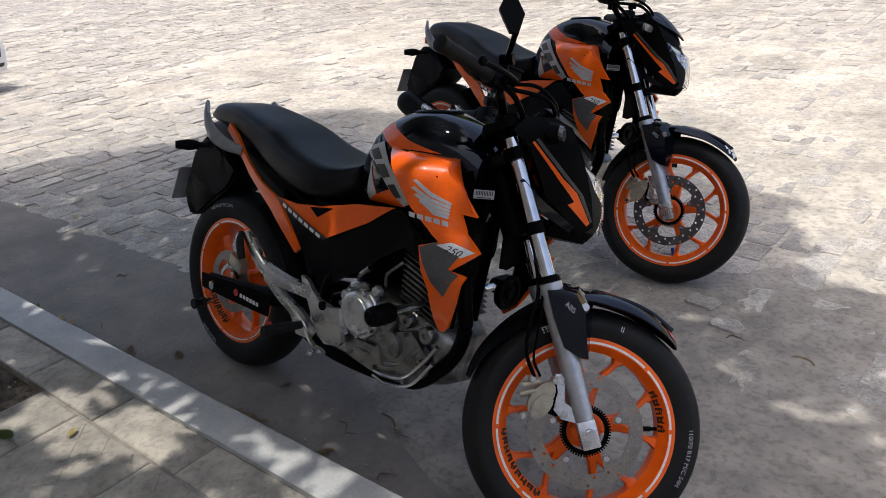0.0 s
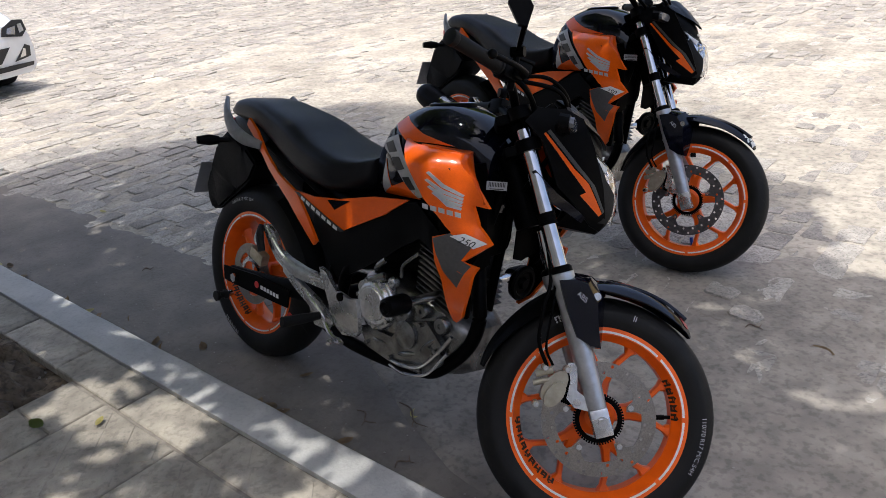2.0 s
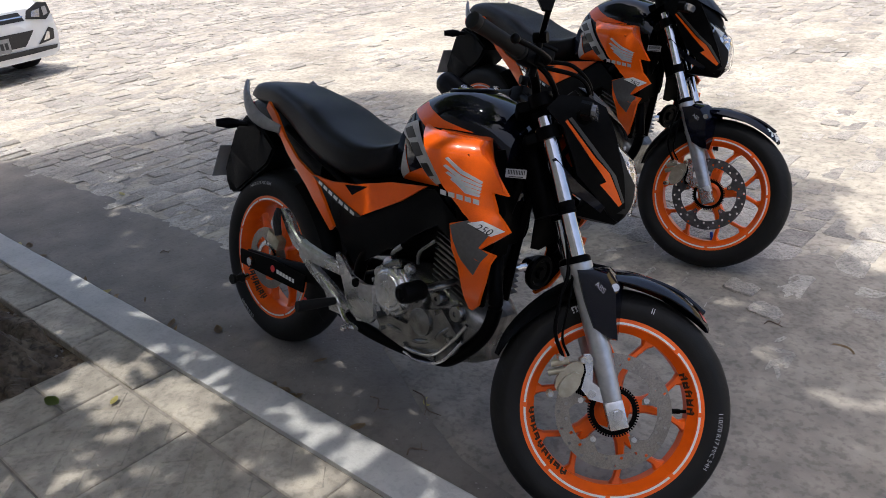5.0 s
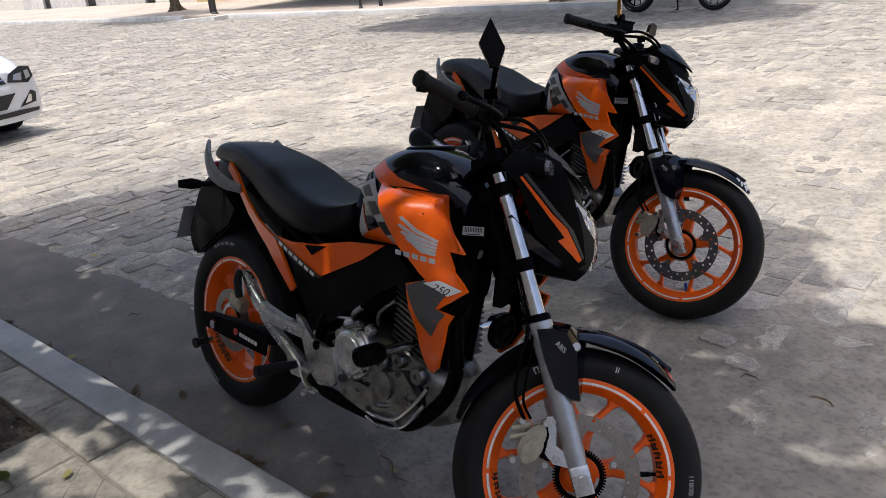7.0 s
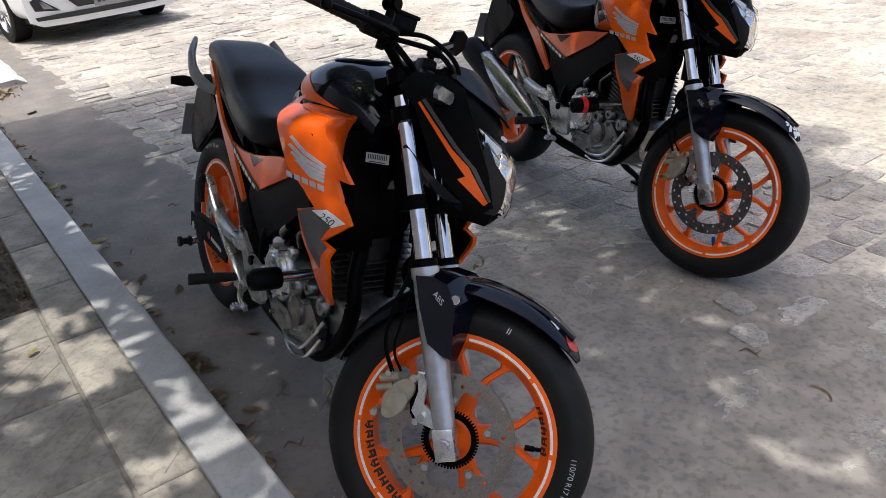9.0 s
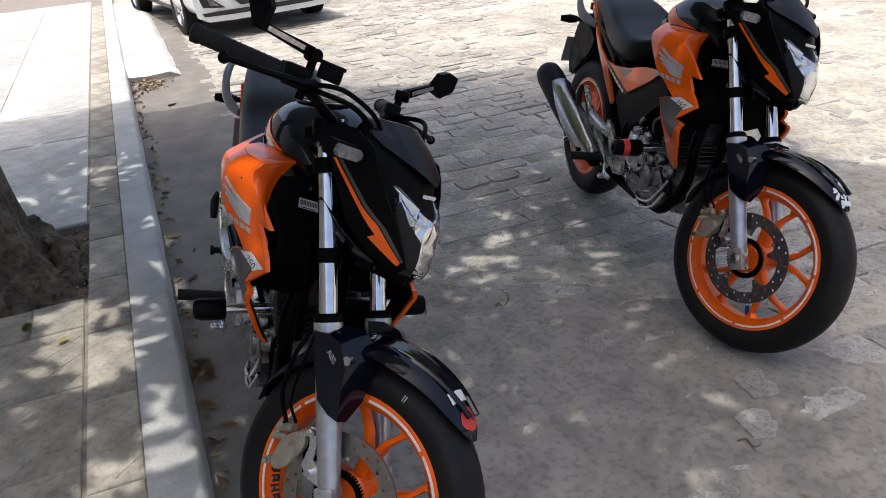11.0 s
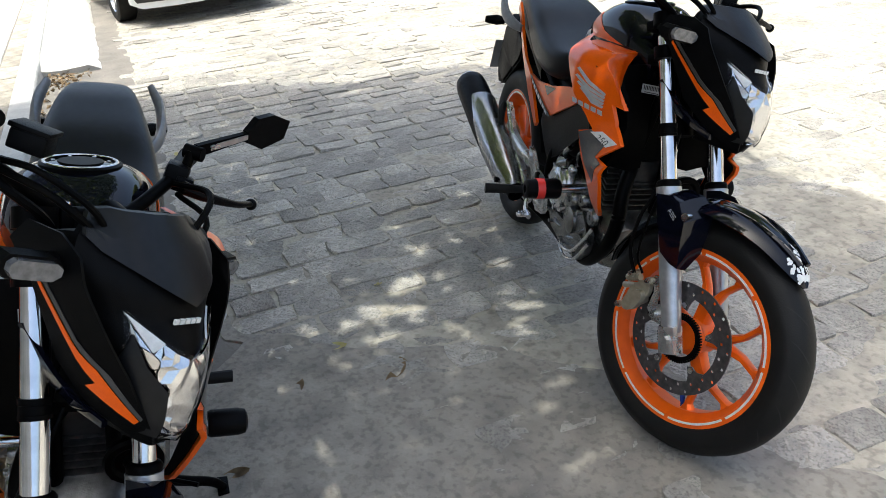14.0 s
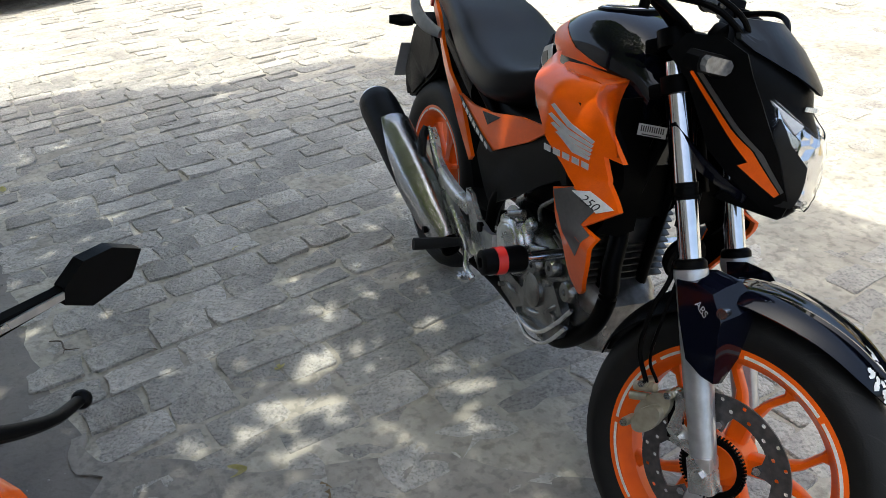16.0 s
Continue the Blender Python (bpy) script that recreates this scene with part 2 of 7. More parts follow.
def tube(bm, pts, rad, seg=10, steps=6, flat=1.0, smooth=True):
    """A round (or, with flat, oval) bar along a curve; rad: one radius or one for each given point."""
    n = len(pts)
    line = curve_through(pts, steps) if smooth else [Vector(q) for q in pts]
    rads = [rad] * n if isinstance(rad, (int, float)) else list(rad)
    up = Vector((0, 0, 1))
    rings = []
    for i, q in enumerate(line):
        d = (line[min(i + 1, len(line) - 1)] - line[max(i - 1, 0)]).normalized()
        side = d.cross(up)
        if side.length < 0.05:
            side = d.cross(Vector((0, 1, 0)))
        side.normalize()
        if i and side.dot(last) < 0:
            side = -side
        last = side
        top = side.cross(d)
        s = i / max(len(line) - 1, 1) * (n - 1)
        k = min(int(s), n - 2)
        r = rads[k] + (rads[k + 1] - rads[k]) * (s - k)
        rings.append([bm.verts.new(q + r * (math.cos(a) * side * flat + math.sin(a) * top)) for a in [2 * math.pi * j / seg for j in range(seg)]])
    skin(bm, rings)
    return bm


def skin(bm, rings, caps=True, ring=True):
    for a, b in zip(rings, rings[1:]):
        k = len(a)
        for j in range(k if ring else k - 1):
            bm.faces.new((a[j], a[(j + 1) % k], b[(j + 1) % k], b[j]))
    if caps and ring:
        bm.faces.new(rings[0])
        bm.faces.new(rings[-1][::-1])


def lathe(bm, prof, seg=48, at=(0, 0, 0), way=(0, 1, 0), closed=False):
    """Turns a profile of (along, radius) round the axis that runs from at along way."""
    m = Matrix.Translation(at) @ Vector((0, 1, 0)).rotation_difference(Vector(way)).to_matrix().to_4x4()
    rings = []
    for i in range(seg):
        a = 2 * math.pi * i / seg
        rings.append([bm.verts.new(m @ Vector((r * math.cos(a), y, r * math.sin(a)))) for y, r in prof])
    k = len(prof)
    for i in range(seg):
        a, b = rings[i], rings[(i + 1) % seg]
        for j in range(k if closed else k - 1):
            q = (j + 1) % k
            if prof[j][1] < 1e-6 and prof[q][1] < 1e-6:
                continue
            bm.faces.new((a[j], a[q], b[q], b[j]))
    bmesh.ops.remove_doubles(bm, verts=bm.verts, dist=1e-6)
    return bm


def rod(bm, a, b, r, seg=14, r2=None):
    d = Vector(b) - Vector(a)
    return lathe(bm, [(0, 0), (0, r), (d.length, r if r2 is None else r2), (d.length, 0)], seg, a, d)


def box(bm, at, size, turn=None, bevel=0.0):
    r = bmesh.ops.create_cube(bm, size=1.0)
    v = r["verts"]
    m = Matrix.Translation(at) @ (turn or Matrix()) @ Matrix.Diagonal((*size, 1))
    bmesh.ops.transform(bm, matrix=m, verts=v)
    if bevel:
        e = {e for q in v for e in q.link_edges}
        bmesh.ops.bevel(bm, geom=list(e), offset=bevel, segments=2, affect="EDGES", profile=0.6)
    return bm


def sheet(bm, outline, thick, place, cuts=2):
    """A panel: an outline of (a, b) filled, cut finer, laid by place(a, b, depth) and given thickness."""
    b2 = bmesh.new()
    b2.faces.new([b2.verts.new((a, b, 0)) for a, b in outline])
    bmesh.ops.triangulate(b2, faces=b2.faces[:])
    if cuts:
        bmesh.ops.subdivide_edges(b2, edges=b2.edges[:], cuts=cuts, use_grid_fill=True)
    b2.verts.index_update()
    flat = [(v.co.x, v.co.y) for v in b2.verts]
    lower = [bm.verts.new(place(a, b, 0.0)) for a, b in flat]
    upper = [bm.verts.new(place(a, b, thick)) for a, b in flat]
    for f in b2.faces:
        i = [v.index for v in f.verts]
        bm.faces.new([lower[k] for k in i][::-1])
        bm.faces.new([upper[k] for k in i])
    for e in b2.edges:
        if len(e.link_faces) == 1:
            i, j = e.verts[0].index, e.verts[1].index
            bm.faces.new((lower[i], lower[j], upper[j], upper[i]))
    b2.free()
    return bm


def prism(bm, outline, y0, y1):
    """An outline of (x, z) between two planes across y."""
    return sheet(bm, outline, y1 - y0, lambda x, z, d: (x, y0 + d, z), 0)


def along(table, x):
    """A smooth value between the rows (x, value) of a table."""
    xs, ys = [r[0] for r in table], [r[1] for r in table]
    if x <= xs[0]:
        return ys[0]
    if x >= xs[-1]:
        return ys[-1]
    i = max(k for k in range(len(xs) - 1) if xs[k] <= x)
    t = (x - xs[i]) / (xs[i + 1] - xs[i])
    m0 = (ys[i + 1] - ys[max(i - 1, 0)]) / (xs[i + 1] - xs[max(i - 1, 0)])
    j = min(i + 2, len(xs) - 1)
    m1 = (ys[j] - ys[i]) / (xs[j] - xs[i])
    h = xs[i + 1] - xs[i]
    return (2 * t ** 3 - 3 * t * t + 1) * ys[i] + (t ** 3 - 2 * t * t + t) * h * m0 + (-2 * t ** 3 + 3 * t * t) * ys[i + 1] + (t ** 3 - t * t) * h * m1


def hull(bm, rows, n=26, seg=28, power=2.4, low_power=2.4):
    """A body along x: rows of (x, half width, top, bottom, height of the widest line)."""
    x0, x1 = rows[0][0], rows[-1][0]
    col = lambda k: [(r[0], r[k]) for r in rows]
    rings = []
    for i in range(n + 1):
        x = x0 + (x1 - x0) * i / n
        w, top, bot, mid = (along(col(k), x) for k in (1, 2, 3, 4))
        ring = []
        for j in range(seg):
            a = 2 * math.pi * j / seg
            c, s = math.cos(a), math.sin(a)
            p = power if s > 0 else low_power
            y = w * math.copysign(abs(c) ** (2 / p), c)
            z = mid + (top - mid if s > 0 else mid - bot) * math.copysign(abs(s) ** (2 / p), s)
            ring.append(bm.verts.new((x, y, z)))
        rings.append(ring)
    skin(bm, rings)
    return bm


def lettering(bm, words, size, place, thick=0.0008):
    """Words in the built-in font, centred, each point laid by place(a, b, depth)."""
    cu = bpy.data.curves.new("lettering", "FONT")
    cu.body, cu.size, cu.align_x, cu.align_y = words, size, "CENTER", "CENTER"
    ob = bpy.data.objects.new("lettering", cu)
    me = bpy.data.meshes.new_from_object(ob)
    for d in (thick,):
        vs = [bm.verts.new(place(v.co.x, v.co.y, d)) for v in me.vertices]
        for p in me.polygons:
            bm.faces.new([vs[i] for i in p.vertices])
    bpy.data.objects.remove(ob)
    bpy.data.curves.remove(cu)
    bpy.data.meshes.remove(me)
    return bm

# ---- street and pavement ----
def hill(x, y, s=1.0, o=0.0):
    return noise.noise(Vector((x * s + o, y * s - o, o)))


def plane_grid(bm, x0, x1, y0, y1, nx, ny, z):
    v = [[bm.verts.new((x0 + (x1 - x0) * i / nx, y0 + (y1 - y0) * j / ny, z(x0 + (x1 - x0) * i / nx, y0 + (y1 - y0) * j / ny))) for j in range(ny + 1)] for i in range(nx + 1)]
    for i in range(nx):
        for j in range(ny):
            bm.faces.new((v[i][j], v[i + 1][j], v[i + 1][j + 1], v[i][j + 1]))


FAR_KERB = 13.1
bm = bmesh.new()
plane_grid(bm, -400, 400, -400, 400, 16, 16, lambda x, y: -.05)
ground = tagged(part("ground", bm, SAND), "dry sandy ground reaching the horizon", "ground", kind="structure")


# the smooth mortar gutter along the kerb, with a ragged broken rim
def gutter_rim(x):
    base = .70 + .05 * hill(x, 0, 1.3, 5) + .05 * hill(x, 0, 6, 2) + .02 * hill(x, 0, 15, 3)
    return base + .52 * along([(-.35, 0), (-.15, .45), (.15, .85), (.45, 1.0), (1.2, .95), (2.4, .8)], x) * (1 + .25 * hill(x, 0, 3, 9))


def gutter_edge(x):
    """How far the worn mortar and its dust reach into the street."""
    skirt = along([(-.45, 0), (-.1, .12), (.2, .38), (.7, .72), (1.3, .78), (2.2, .7)], x)
    return gutter_rim(x) + skirt * (1 + .2 * hill(x, 0, 4, 6)), skirt


def mortar_edge(x):
    """Where the gutter's mortar gives way to dust, which is tinted paler for more skylight."""
    return along([(-.5, .9), (-.2, .66), (.2, .42), (.6, .22), (1.2, .12), (4, .10)], x) + .05 * hill(x, 0, 5, 8) * min(1, max(0, 1 - x * .6))


def sand_level(x, y):
    """The sand between the setts: deeper cover at the gutter's rim and round the parked machines."""
    cover = .008 * max(0.0, 1 - max(0.0, y - .7) / .8) * max(0.0, min(1.0, (x + .5) / .5))
    cover += .009 * math.exp(-((x - 1.1) / .8) ** 2 - ((y - 1.1) / .6) ** 2)
    cover += .006 * math.exp(-((x - .1) / .6) ** 2 - ((y - 1.35) / .45) ** 2)
    deep = -.0040 + .002 * max(0.0, min(1.0, (x + .1) / .9)) + .0085 * max(0.0, min(1.0, (y - 2.3) / .7)) + .005 * max(0.0, min(1.0, (-3.3 - x) / .8)) * max(0.0, min(1.0, (2.4 - y)))
    level = deep + cover + .007 * hill(x, y, 1.9, 3.1) + .004 * hill(x, y, 7, 1.7)
    return min(level, -.009) if y < gutter_edge(x)[0] - .06 and x < 4 else level


bm = bmesh.new()
plane_grid(bm, -6, 5, -.02, 7, 260, 170, sand_level)
bed = tagged(part("road", bm, SAND, angle=180), "sandy joints of a sett-paved street", "road", kind="structure")
bm = bmesh.new()
for a, b, c, d in ((-60, -6, -.02, FAR_KERB), (5, 40, -.02, FAR_KERB), (-6, 5, 7, FAR_KERB)):
    plane_grid(bm, a, b, c, d, 40, 24, lambda x, y: -.0015 + .0035 * hill(x, y, 2.2, 3.1))
tagged(part("road_far", bm, SAND, angle=180), "sandy joints of a sett-paved street, farther off", "road", kind="structure")


bm = bmesh.new()
v0 = []
nx, ny = 260, 16
for i in range(nx + 1):
    x = -9.0 + 13.0 * i / nx
    rim = min(gutter_rim(x), mortar_edge(x))
    row = []
    for j in range(ny + 1):
        y = -.01 + (rim + .01) * j / ny
        z = .0035 + .0025 * hill(x, y, 3, 4) - (0.012 if j == ny else 0.0) - (.002 if j == ny - 1 else 0)
        row.append(bm.verts.new((x, y, z)))
    v0.append(row)
for i in range(nx):
    for j in range(ny):
        bm.faces.new((v0[i][j], v0[i + 1][j], v0[i + 1][j + 1], v0[i][j + 1]))
tagged(part("gutter", bm, GUTTER, angle=50), "dusty grey mortar gutter with a broken rim", "gutter", kind="structure")
bm = bmesh.new()
v0 = []
nx, ny = 190, 46
for i in range(nx + 1):
    x = -.5 + 4.5 * i / nx
    near, far = min(gutter_rim(x), mortar_edge(x)) - .04, gutter_edge(x)[0]
    row = []
    for j in range(ny + 1):
        y = near + max(far - near, .02) * j / ny
        worn = max(0.0, min(1.0, (y - gutter_rim(x) + .1) / .4))
        z = .0056 - .0016 * worn + (.002 + .0024 * worn) * hill(x, y, 5, 7) + (.001 + .0018 * worn) * hill(x, y, 14, 2) + .001 * hill(x, y, 40, 5)
        row.append(bm.verts.new((x, y, z - (.012 if j in (0, ny) else .003 if j == ny - 1 else 0))))
    v0.append(row)
skin(bm, v0, False, False)
tagged(part("dust", bm, LIT_DUST, angle=60), "grey dust and worn mortar over the setts, tinted paler for open skylight", "dust", kind="structure")

# kerb and pavement
KERB_TOP = .115
bm = bmesh.new()
n = 300
rows = []
for i in range(n + 1):
    x = -30 + 42 * i / n
    e = .006 * hill(x, 0, 5, 2.2)
    low = 0.0
    rows.append([bm.verts.new(p) for p in ((x, .018 + e, -.05), (x, .010 + e, .02), (x, .004 + e, .085), (x, -.004 + e, KERB_TOP - .006), (x, -.014 + e, KERB_TOP), (x, -.135, KERB_TOP + .002), (x, -.135, -.05))])
for a, b in zip(rows, rows[1:]):
    for j in range(6):
        bm.faces.new((a[j], b[j], b[j + 1], a[j + 1]))
tagged(part("kerb", bm, KERB, angle=50), "pale weathered concrete kerb", "kerb", kind="structure")
bm = bmesh.new()
PIT = (-1.40, -.60, -1.15, -.265)      # tree pit: x0, x1, y0, y1
for a, b, c, d in ((-30, PIT[0], -4.2, -.13), (PIT[1], 12, -4.2, -.13), (PIT[0], PIT[1], PIT[3], -.13), (PIT[0], PIT[1], -4.2, PIT[2])):
    box(bm, ((a + b) / 2, (c + d) / 2, .03), (b - a, d - c, .14), None)
pavement = tagged(part("pavement", bm, JOINT), "concrete slab pavement beside the kerb", "pavement", kind="structure")
bm = bmesh.new()
plane_grid(bm, PIT[0] - .02, PIT[1] + .02, PIT[2] - .02, PIT[3] + .02, 40, 34,
           lambda x, y: .062 + .022 * hill(x, y, 4, 1) + .012 * hill(x, y, 13, 2) + .07 * math.exp(-((x + .93) ** 2 + (y + .62) ** 2) / .06))
tagged(part("soil", bm, SOIL, angle=180), "bare dry soil in the tree pit", "soil", kind="structure")
# added wall, never in view: bounces sunlight and cuts sky behind the pavement
bm = bmesh.new()
box(bm, (-9, -4.3, 2.1), (44, .2, 4.2), None)
tagged(part("unseen_wall", bm, KERB), "unseen wall added behind the pavement to bounce and screen light", "wall", kind="structure")

# ---- motorcycles ----
RAKE = radians(25.8)
AXIS = Vector((-math.sin(RAKE), 0, math.cos(RAKE)))       # the steering axis, upwards
AHEAD = Vector((math.cos(RAKE), 0, math.sin(RAKE)))
PIVOT = Vector((1.486, 0, 0))
AXLE = Vector((1.386, 0, 0.293))


def on_fork(s, y=0.0, off=0.0):
    return AXLE + s * AXIS + off * AHEAD + Vector((0, y, 0))


TANK = [(0.63, 0.068, 0.825, 0.72, 0.76), (0.67, 0.094, 0.895, 0.72, 0.79), (0.72, 0.114, 0.954, 0.72, 0.83), (0.80, 0.126, 0.992, 0.72, 0.86),
        (0.88, 0.124, 1.003, 0.72, 0.87), (0.95, 0.112, 0.989, 0.72, 0.86), (1.00, 0.092, 0.962, 0.73, 0.84), (1.045, 0.068, 0.915, 0.74, 0.82)]


def tank_y(x, z):
    w, top, bot, mid = (along([(r[0], r[k]) for r in TANK], x) for k in (1, 2, 3, 4))
    h = max(0.0, min(1.0, abs(z - mid) / (top - mid if z > mid else mid - bot)))
    return w * (1 - h ** 3) ** (1 / 3)


SHROUD_WIDTH = [(0.40, 0.115), (0.46, 0.133), (0.50, 0.155), (0.60, 0.190), (0.64, 0.203), (0.70, 0.222), (0.78, 0.235), (0.85, 0.238), (0.88, 0.228), (0.90, 0.200), (0.93, 0.130)]


def shroud_y(x, z):
    w = along(SHROUD_WIDTH, z) - 0.6 * max(0.0, x - 0.985) * max(0.0, min(1.0, (z - 0.62) / 0.12)) - 0.55 * max(0.0, 0.90 - x)
    w = max(w, 0.06)
    return max(w, tank_y(x, z) + 0.004) if z > 0.73 and x < 1.03 else w


def tail_y(x, z):
    return along([(-0.1, 0.085), (0.1, 0.108), (0.3, 0.128), (0.5, 0.134), (0.75, 0.124), (0.85, 0.112)], x) - 0.15 * max(0.0, 0.62 - z) * 0.5


def beside(fn, side, proud=0.0):
    """Lays an outline of (x, z) on the flank fn of the left (1) or right (-1) side."""
    return lambda x, z, d: (x, side * (fn(x, z) + proud + d), z)


def ring_of_bars(bm, n, r0, r1, y0, y1, share, steps=3, start=0.0):
    """n curved bars round the y axis, each a box between two radii."""
    for i in range(n):
        a0 = start + 2 * math.pi * i / n
        rings = []
        for k in range(steps + 1):
            a = a0 + share * 2 * math.pi / n * k / steps
            c, s = math.cos(a), math.sin(a)
            rings.append([bm.verts.new((r * c, y, r * s)) for r, y in ((r0, y0), (r1, y0), (r1, y1), (r0, y1))])
        skin(bm, rings)


def pierced_ring(bm, cells, r0, r1, y, thick, rows=2, hole=0.28, every=1):
    """A brake disc's running ring with real round holes."""
    for q in range(rows):
        ra, rb = r0 + (r1 - r0) * q / rows, r0 + (r1 - r0) * (q + 1) / rows
        for i in range(cells):
            a0, a1 = 2 * math.pi * i / cells, 2 * math.pi * (i + 1) / cells
            am, rm = (a0 + a1) / 2, (ra + rb) / 2
            edge = [(a0, ra), (am, ra), (a1, ra), (a1, rm), (a1, rb), (am, rb), (a0, rb), (a0, rm)]
            put = lambda a, r, yy: bm.verts.new((r * math.cos(a), yy, r * math.sin(a)))
            holed = (i + q) % (every + 1) == 0
            for yy in (y - thick / 2, y + thick / 2):
                o = [put(a, r, yy) for a, r in edge]
                if not holed:
                    bm.faces.new(o)
                    continue
                h = hole * min(rb - ra, (a1 - a0) * rm)
                cx = [(-1, -1), (0, -1.3), (1, -1), (1.3, 0), (1, 1), (0, 1.3), (-1, 1), (-1.3, 0)]
                inner = [put(am + u * h * 0.78 / rm, rm + v * h * 0.78, yy) for u, v in cx]
                for k in range(8):
                    bm.faces.new((o[k], o[(k + 1) % 8], inner[(k + 1) % 8], inner[k]))
    for r in (r0, r1):
        lathe(bm, [(y - thick / 2, r), (y + thick / 2, r)], cells * 2)
    bmesh.ops.remove_doubles(bm, verts=bm.verts, dist=2e-5)


def sweep_arc(bm, rows, centre, n=22, cross=8, thick=0.003, power=2.2):
    """A mudguard round a wheel: rows of (degrees from ahead, radius, half width, drop of its sides)."""
    a0, a1 = rows[0][0], rows[-1][0]
    for inner in (0, 1):
        rings = []
        for i in range(n + 1):
            a = a0 + (a1 - a0) * i / n
            r, w, d = (along([(q[0], q[k]) for q in rows], a) for k in (1, 2, 3))
            ring = []
            for j in range(cross + 1):
                u = -1 + 2 * j / cross
                rr = r - d * abs(u) ** power - inner * thick + 0.004 * max(0, 1 - 5 * abs(u))
                ww = w * (u if abs(u) < 0.99 else u) - inner * thick * u
                ring.append(bm.verts.new(centre + Vector((rr * math.cos(radians(a)), ww, rr * math.sin(radians(a))))))
            rings.append(ring)
        skin(bm, rings, False, False)
        if inner:
            for ea, eb in (([r[0] for r in keep], [r[0] for r in rings]), ([r[-1] for r in keep], [r[-1] for r in rings]), (keep[0], rings[0]), (keep[-1], rings[-1])):
                for k in range(len(ea) - 1):
                    bm.faces.new((ea[k], ea[k + 1], eb[k + 1], eb[k]))
        keep = rings


def build_wheel(name, bike, centre, radius, width, turn, style, front):
    """A wheel: the cast rim with its spokes, and under it tyre, disc and marks."""
    k = width / 2
    rim_w = k * 0.84
    here = Matrix.Translation(centre)
    m = (turn or Matrix()) @ here
    bm = bmesh.new()
    lathe(bm, [(-rim_w, .226), (-rim_w, .2045), (-rim_w * .8, .1995), (-rim_w * .45, .186), (rim_w * .45, .186), (rim_w * .8, .1995), (rim_w, .2045),
               (rim_w, .226), (rim_w * .8, .218), (0, .198), (-rim_w * .8, .218)], 72, closed=True)
    rim = part(name, bm, style["wheel"], bike, turn=m)
    bm = bmesh.new()
    lathe(bm, [(-.045, 0), (-.045, .030), (-.03, .046), (.03, .046), (.045, .030), (.045, 0)], 32)
    part("hub", bm, style["wheel"], rim, turn=m)
    for i in range(5):
        a = 2 * math.pi * i / 5 + 0.30
        for split in (-1, 1):
            bm = bmesh.new()
            root, fork, end = a + split * 0.10, a + split * 0.085, a + split * 0.30
            w0, w1 = (.016, .013) if front else (.020, .016)
            rings = []
            for ang, r, hw, hy in ((root, .036, w0, .020), (fork, .085, w0 * .8, .017), ((fork + end) / 2, .135, w1 * .62, .014), (end, .172, w1 * .62, .013), (end + split * .02, .192, w1 * 1.7, .016)):
                t = Vector((-math.sin(ang), 0, math.cos(ang)))
                c = Vector((r * math.cos(ang), 0, r * math.sin(ang)))
                rings.append([bm.verts.new(c + t * hw * u + Vector((0, hy * v, 0))) for u, v in ((-1, -.55), (-.6, -1), (.6, -1), (1, -.55), (1, .55), (.6, 1), (-.6, 1), (-1, .55))])
            skin(bm, rings)
            part("spoke", bm, style["wheel"], rim, turn=m)
    bm = bmesh.new()
    r = radius
    prof = [(-rim_w, .221), (-k * .94, .236), (-k, (r + .226) / 2 - .006), (-k * .93, r - .030), (-k * .72, r - .0135), (-k * .38, r - .0035), (0, r)]
    prof = prof + [(-y, q) for y, q in prof[-2::-1]]
    lathe(bm, prof, 96)
    tyre = part("tyre", bm, RUBBER, rim, turn=m, angle=60)
    bm = bmesh.new()
    for i in range(22):
        for s in (-1, 1):
            a0 = 2 * math.pi * (i + (0.5 if s > 0 else 0)) / 22
            line = []
            for q in range(6):
                t = q / 5
                y = s * k * (0.10 + 0.78 * t)
                rr = along([(-k * .93, r - .030), (-k * .72, r - .0135), (-k * .38, r - .0035), (0, r)], -abs(y)) + .0006
                a = a0 + 0.17 * t + 0.05 * t * t
                line.append((rr, a, y))
            rings = []
            for (rr, a, y), hw in zip(line, (.0006, .0022, .0026, .0026, .002, .0006)):
                c, sn = math.cos(a), math.sin(a)
                rings.append([bm.verts.new((rr * math.cos(a + u * hw / rr), y, rr * math.sin(a + u * hw / rr))) for u in (-1, 1)])
            for A, B in zip(rings, rings[1:]):
                bm.faces.new((A[0], A[1], B[1], B[0]))
    part("tread_pattern", bm, TREAD, tyre, turn=m, kind="stuff")
    # white tape along the rim's lip, in arcs, on both sides
    for s in (-1, 1):
        bm = bmesh.new()
        ring_of_bars(bm, 8, .2068, .2122, s * rim_w, s * (rim_w + .0008), .93, 10, 0.2 + (0.0 if front else 0.3))
        part("rim_tape", bm, WHITE_TAPE, rim, "white reflective rim tape", turn=m)
    # dark lettering-like blocks inside the rim
    if style["marks"]:
        for a0, n in ((0.15, 5), (3.35, 9)):
            for i in range(n):
                a = a0 + i * 0.112
                bm = bmesh.new()
                for lo, hi, u0, u1 in ((0, 1, 0, .30), (0, 1, .66, 1), (.0 if i % 2 else .72, .28 if i % 2 else 1, .2, .75), (.40, .62, .2, .75)):
                    rings = []
                    for q in range(2):
                        ang = a + 0.088 * (u0 + (u1 - u0) * q)
                        P = lambda t, d: (.1856 + .0145 * t + d, -rim_w * (.44 + .36 * t))
                        rings.append([bm.verts.new((rr * math.cos(ang), y, rr * math.sin(ang))) for rr, y in (P(lo, 0), P(hi, 0), P(hi, -.0006), P(lo, -.0006))])
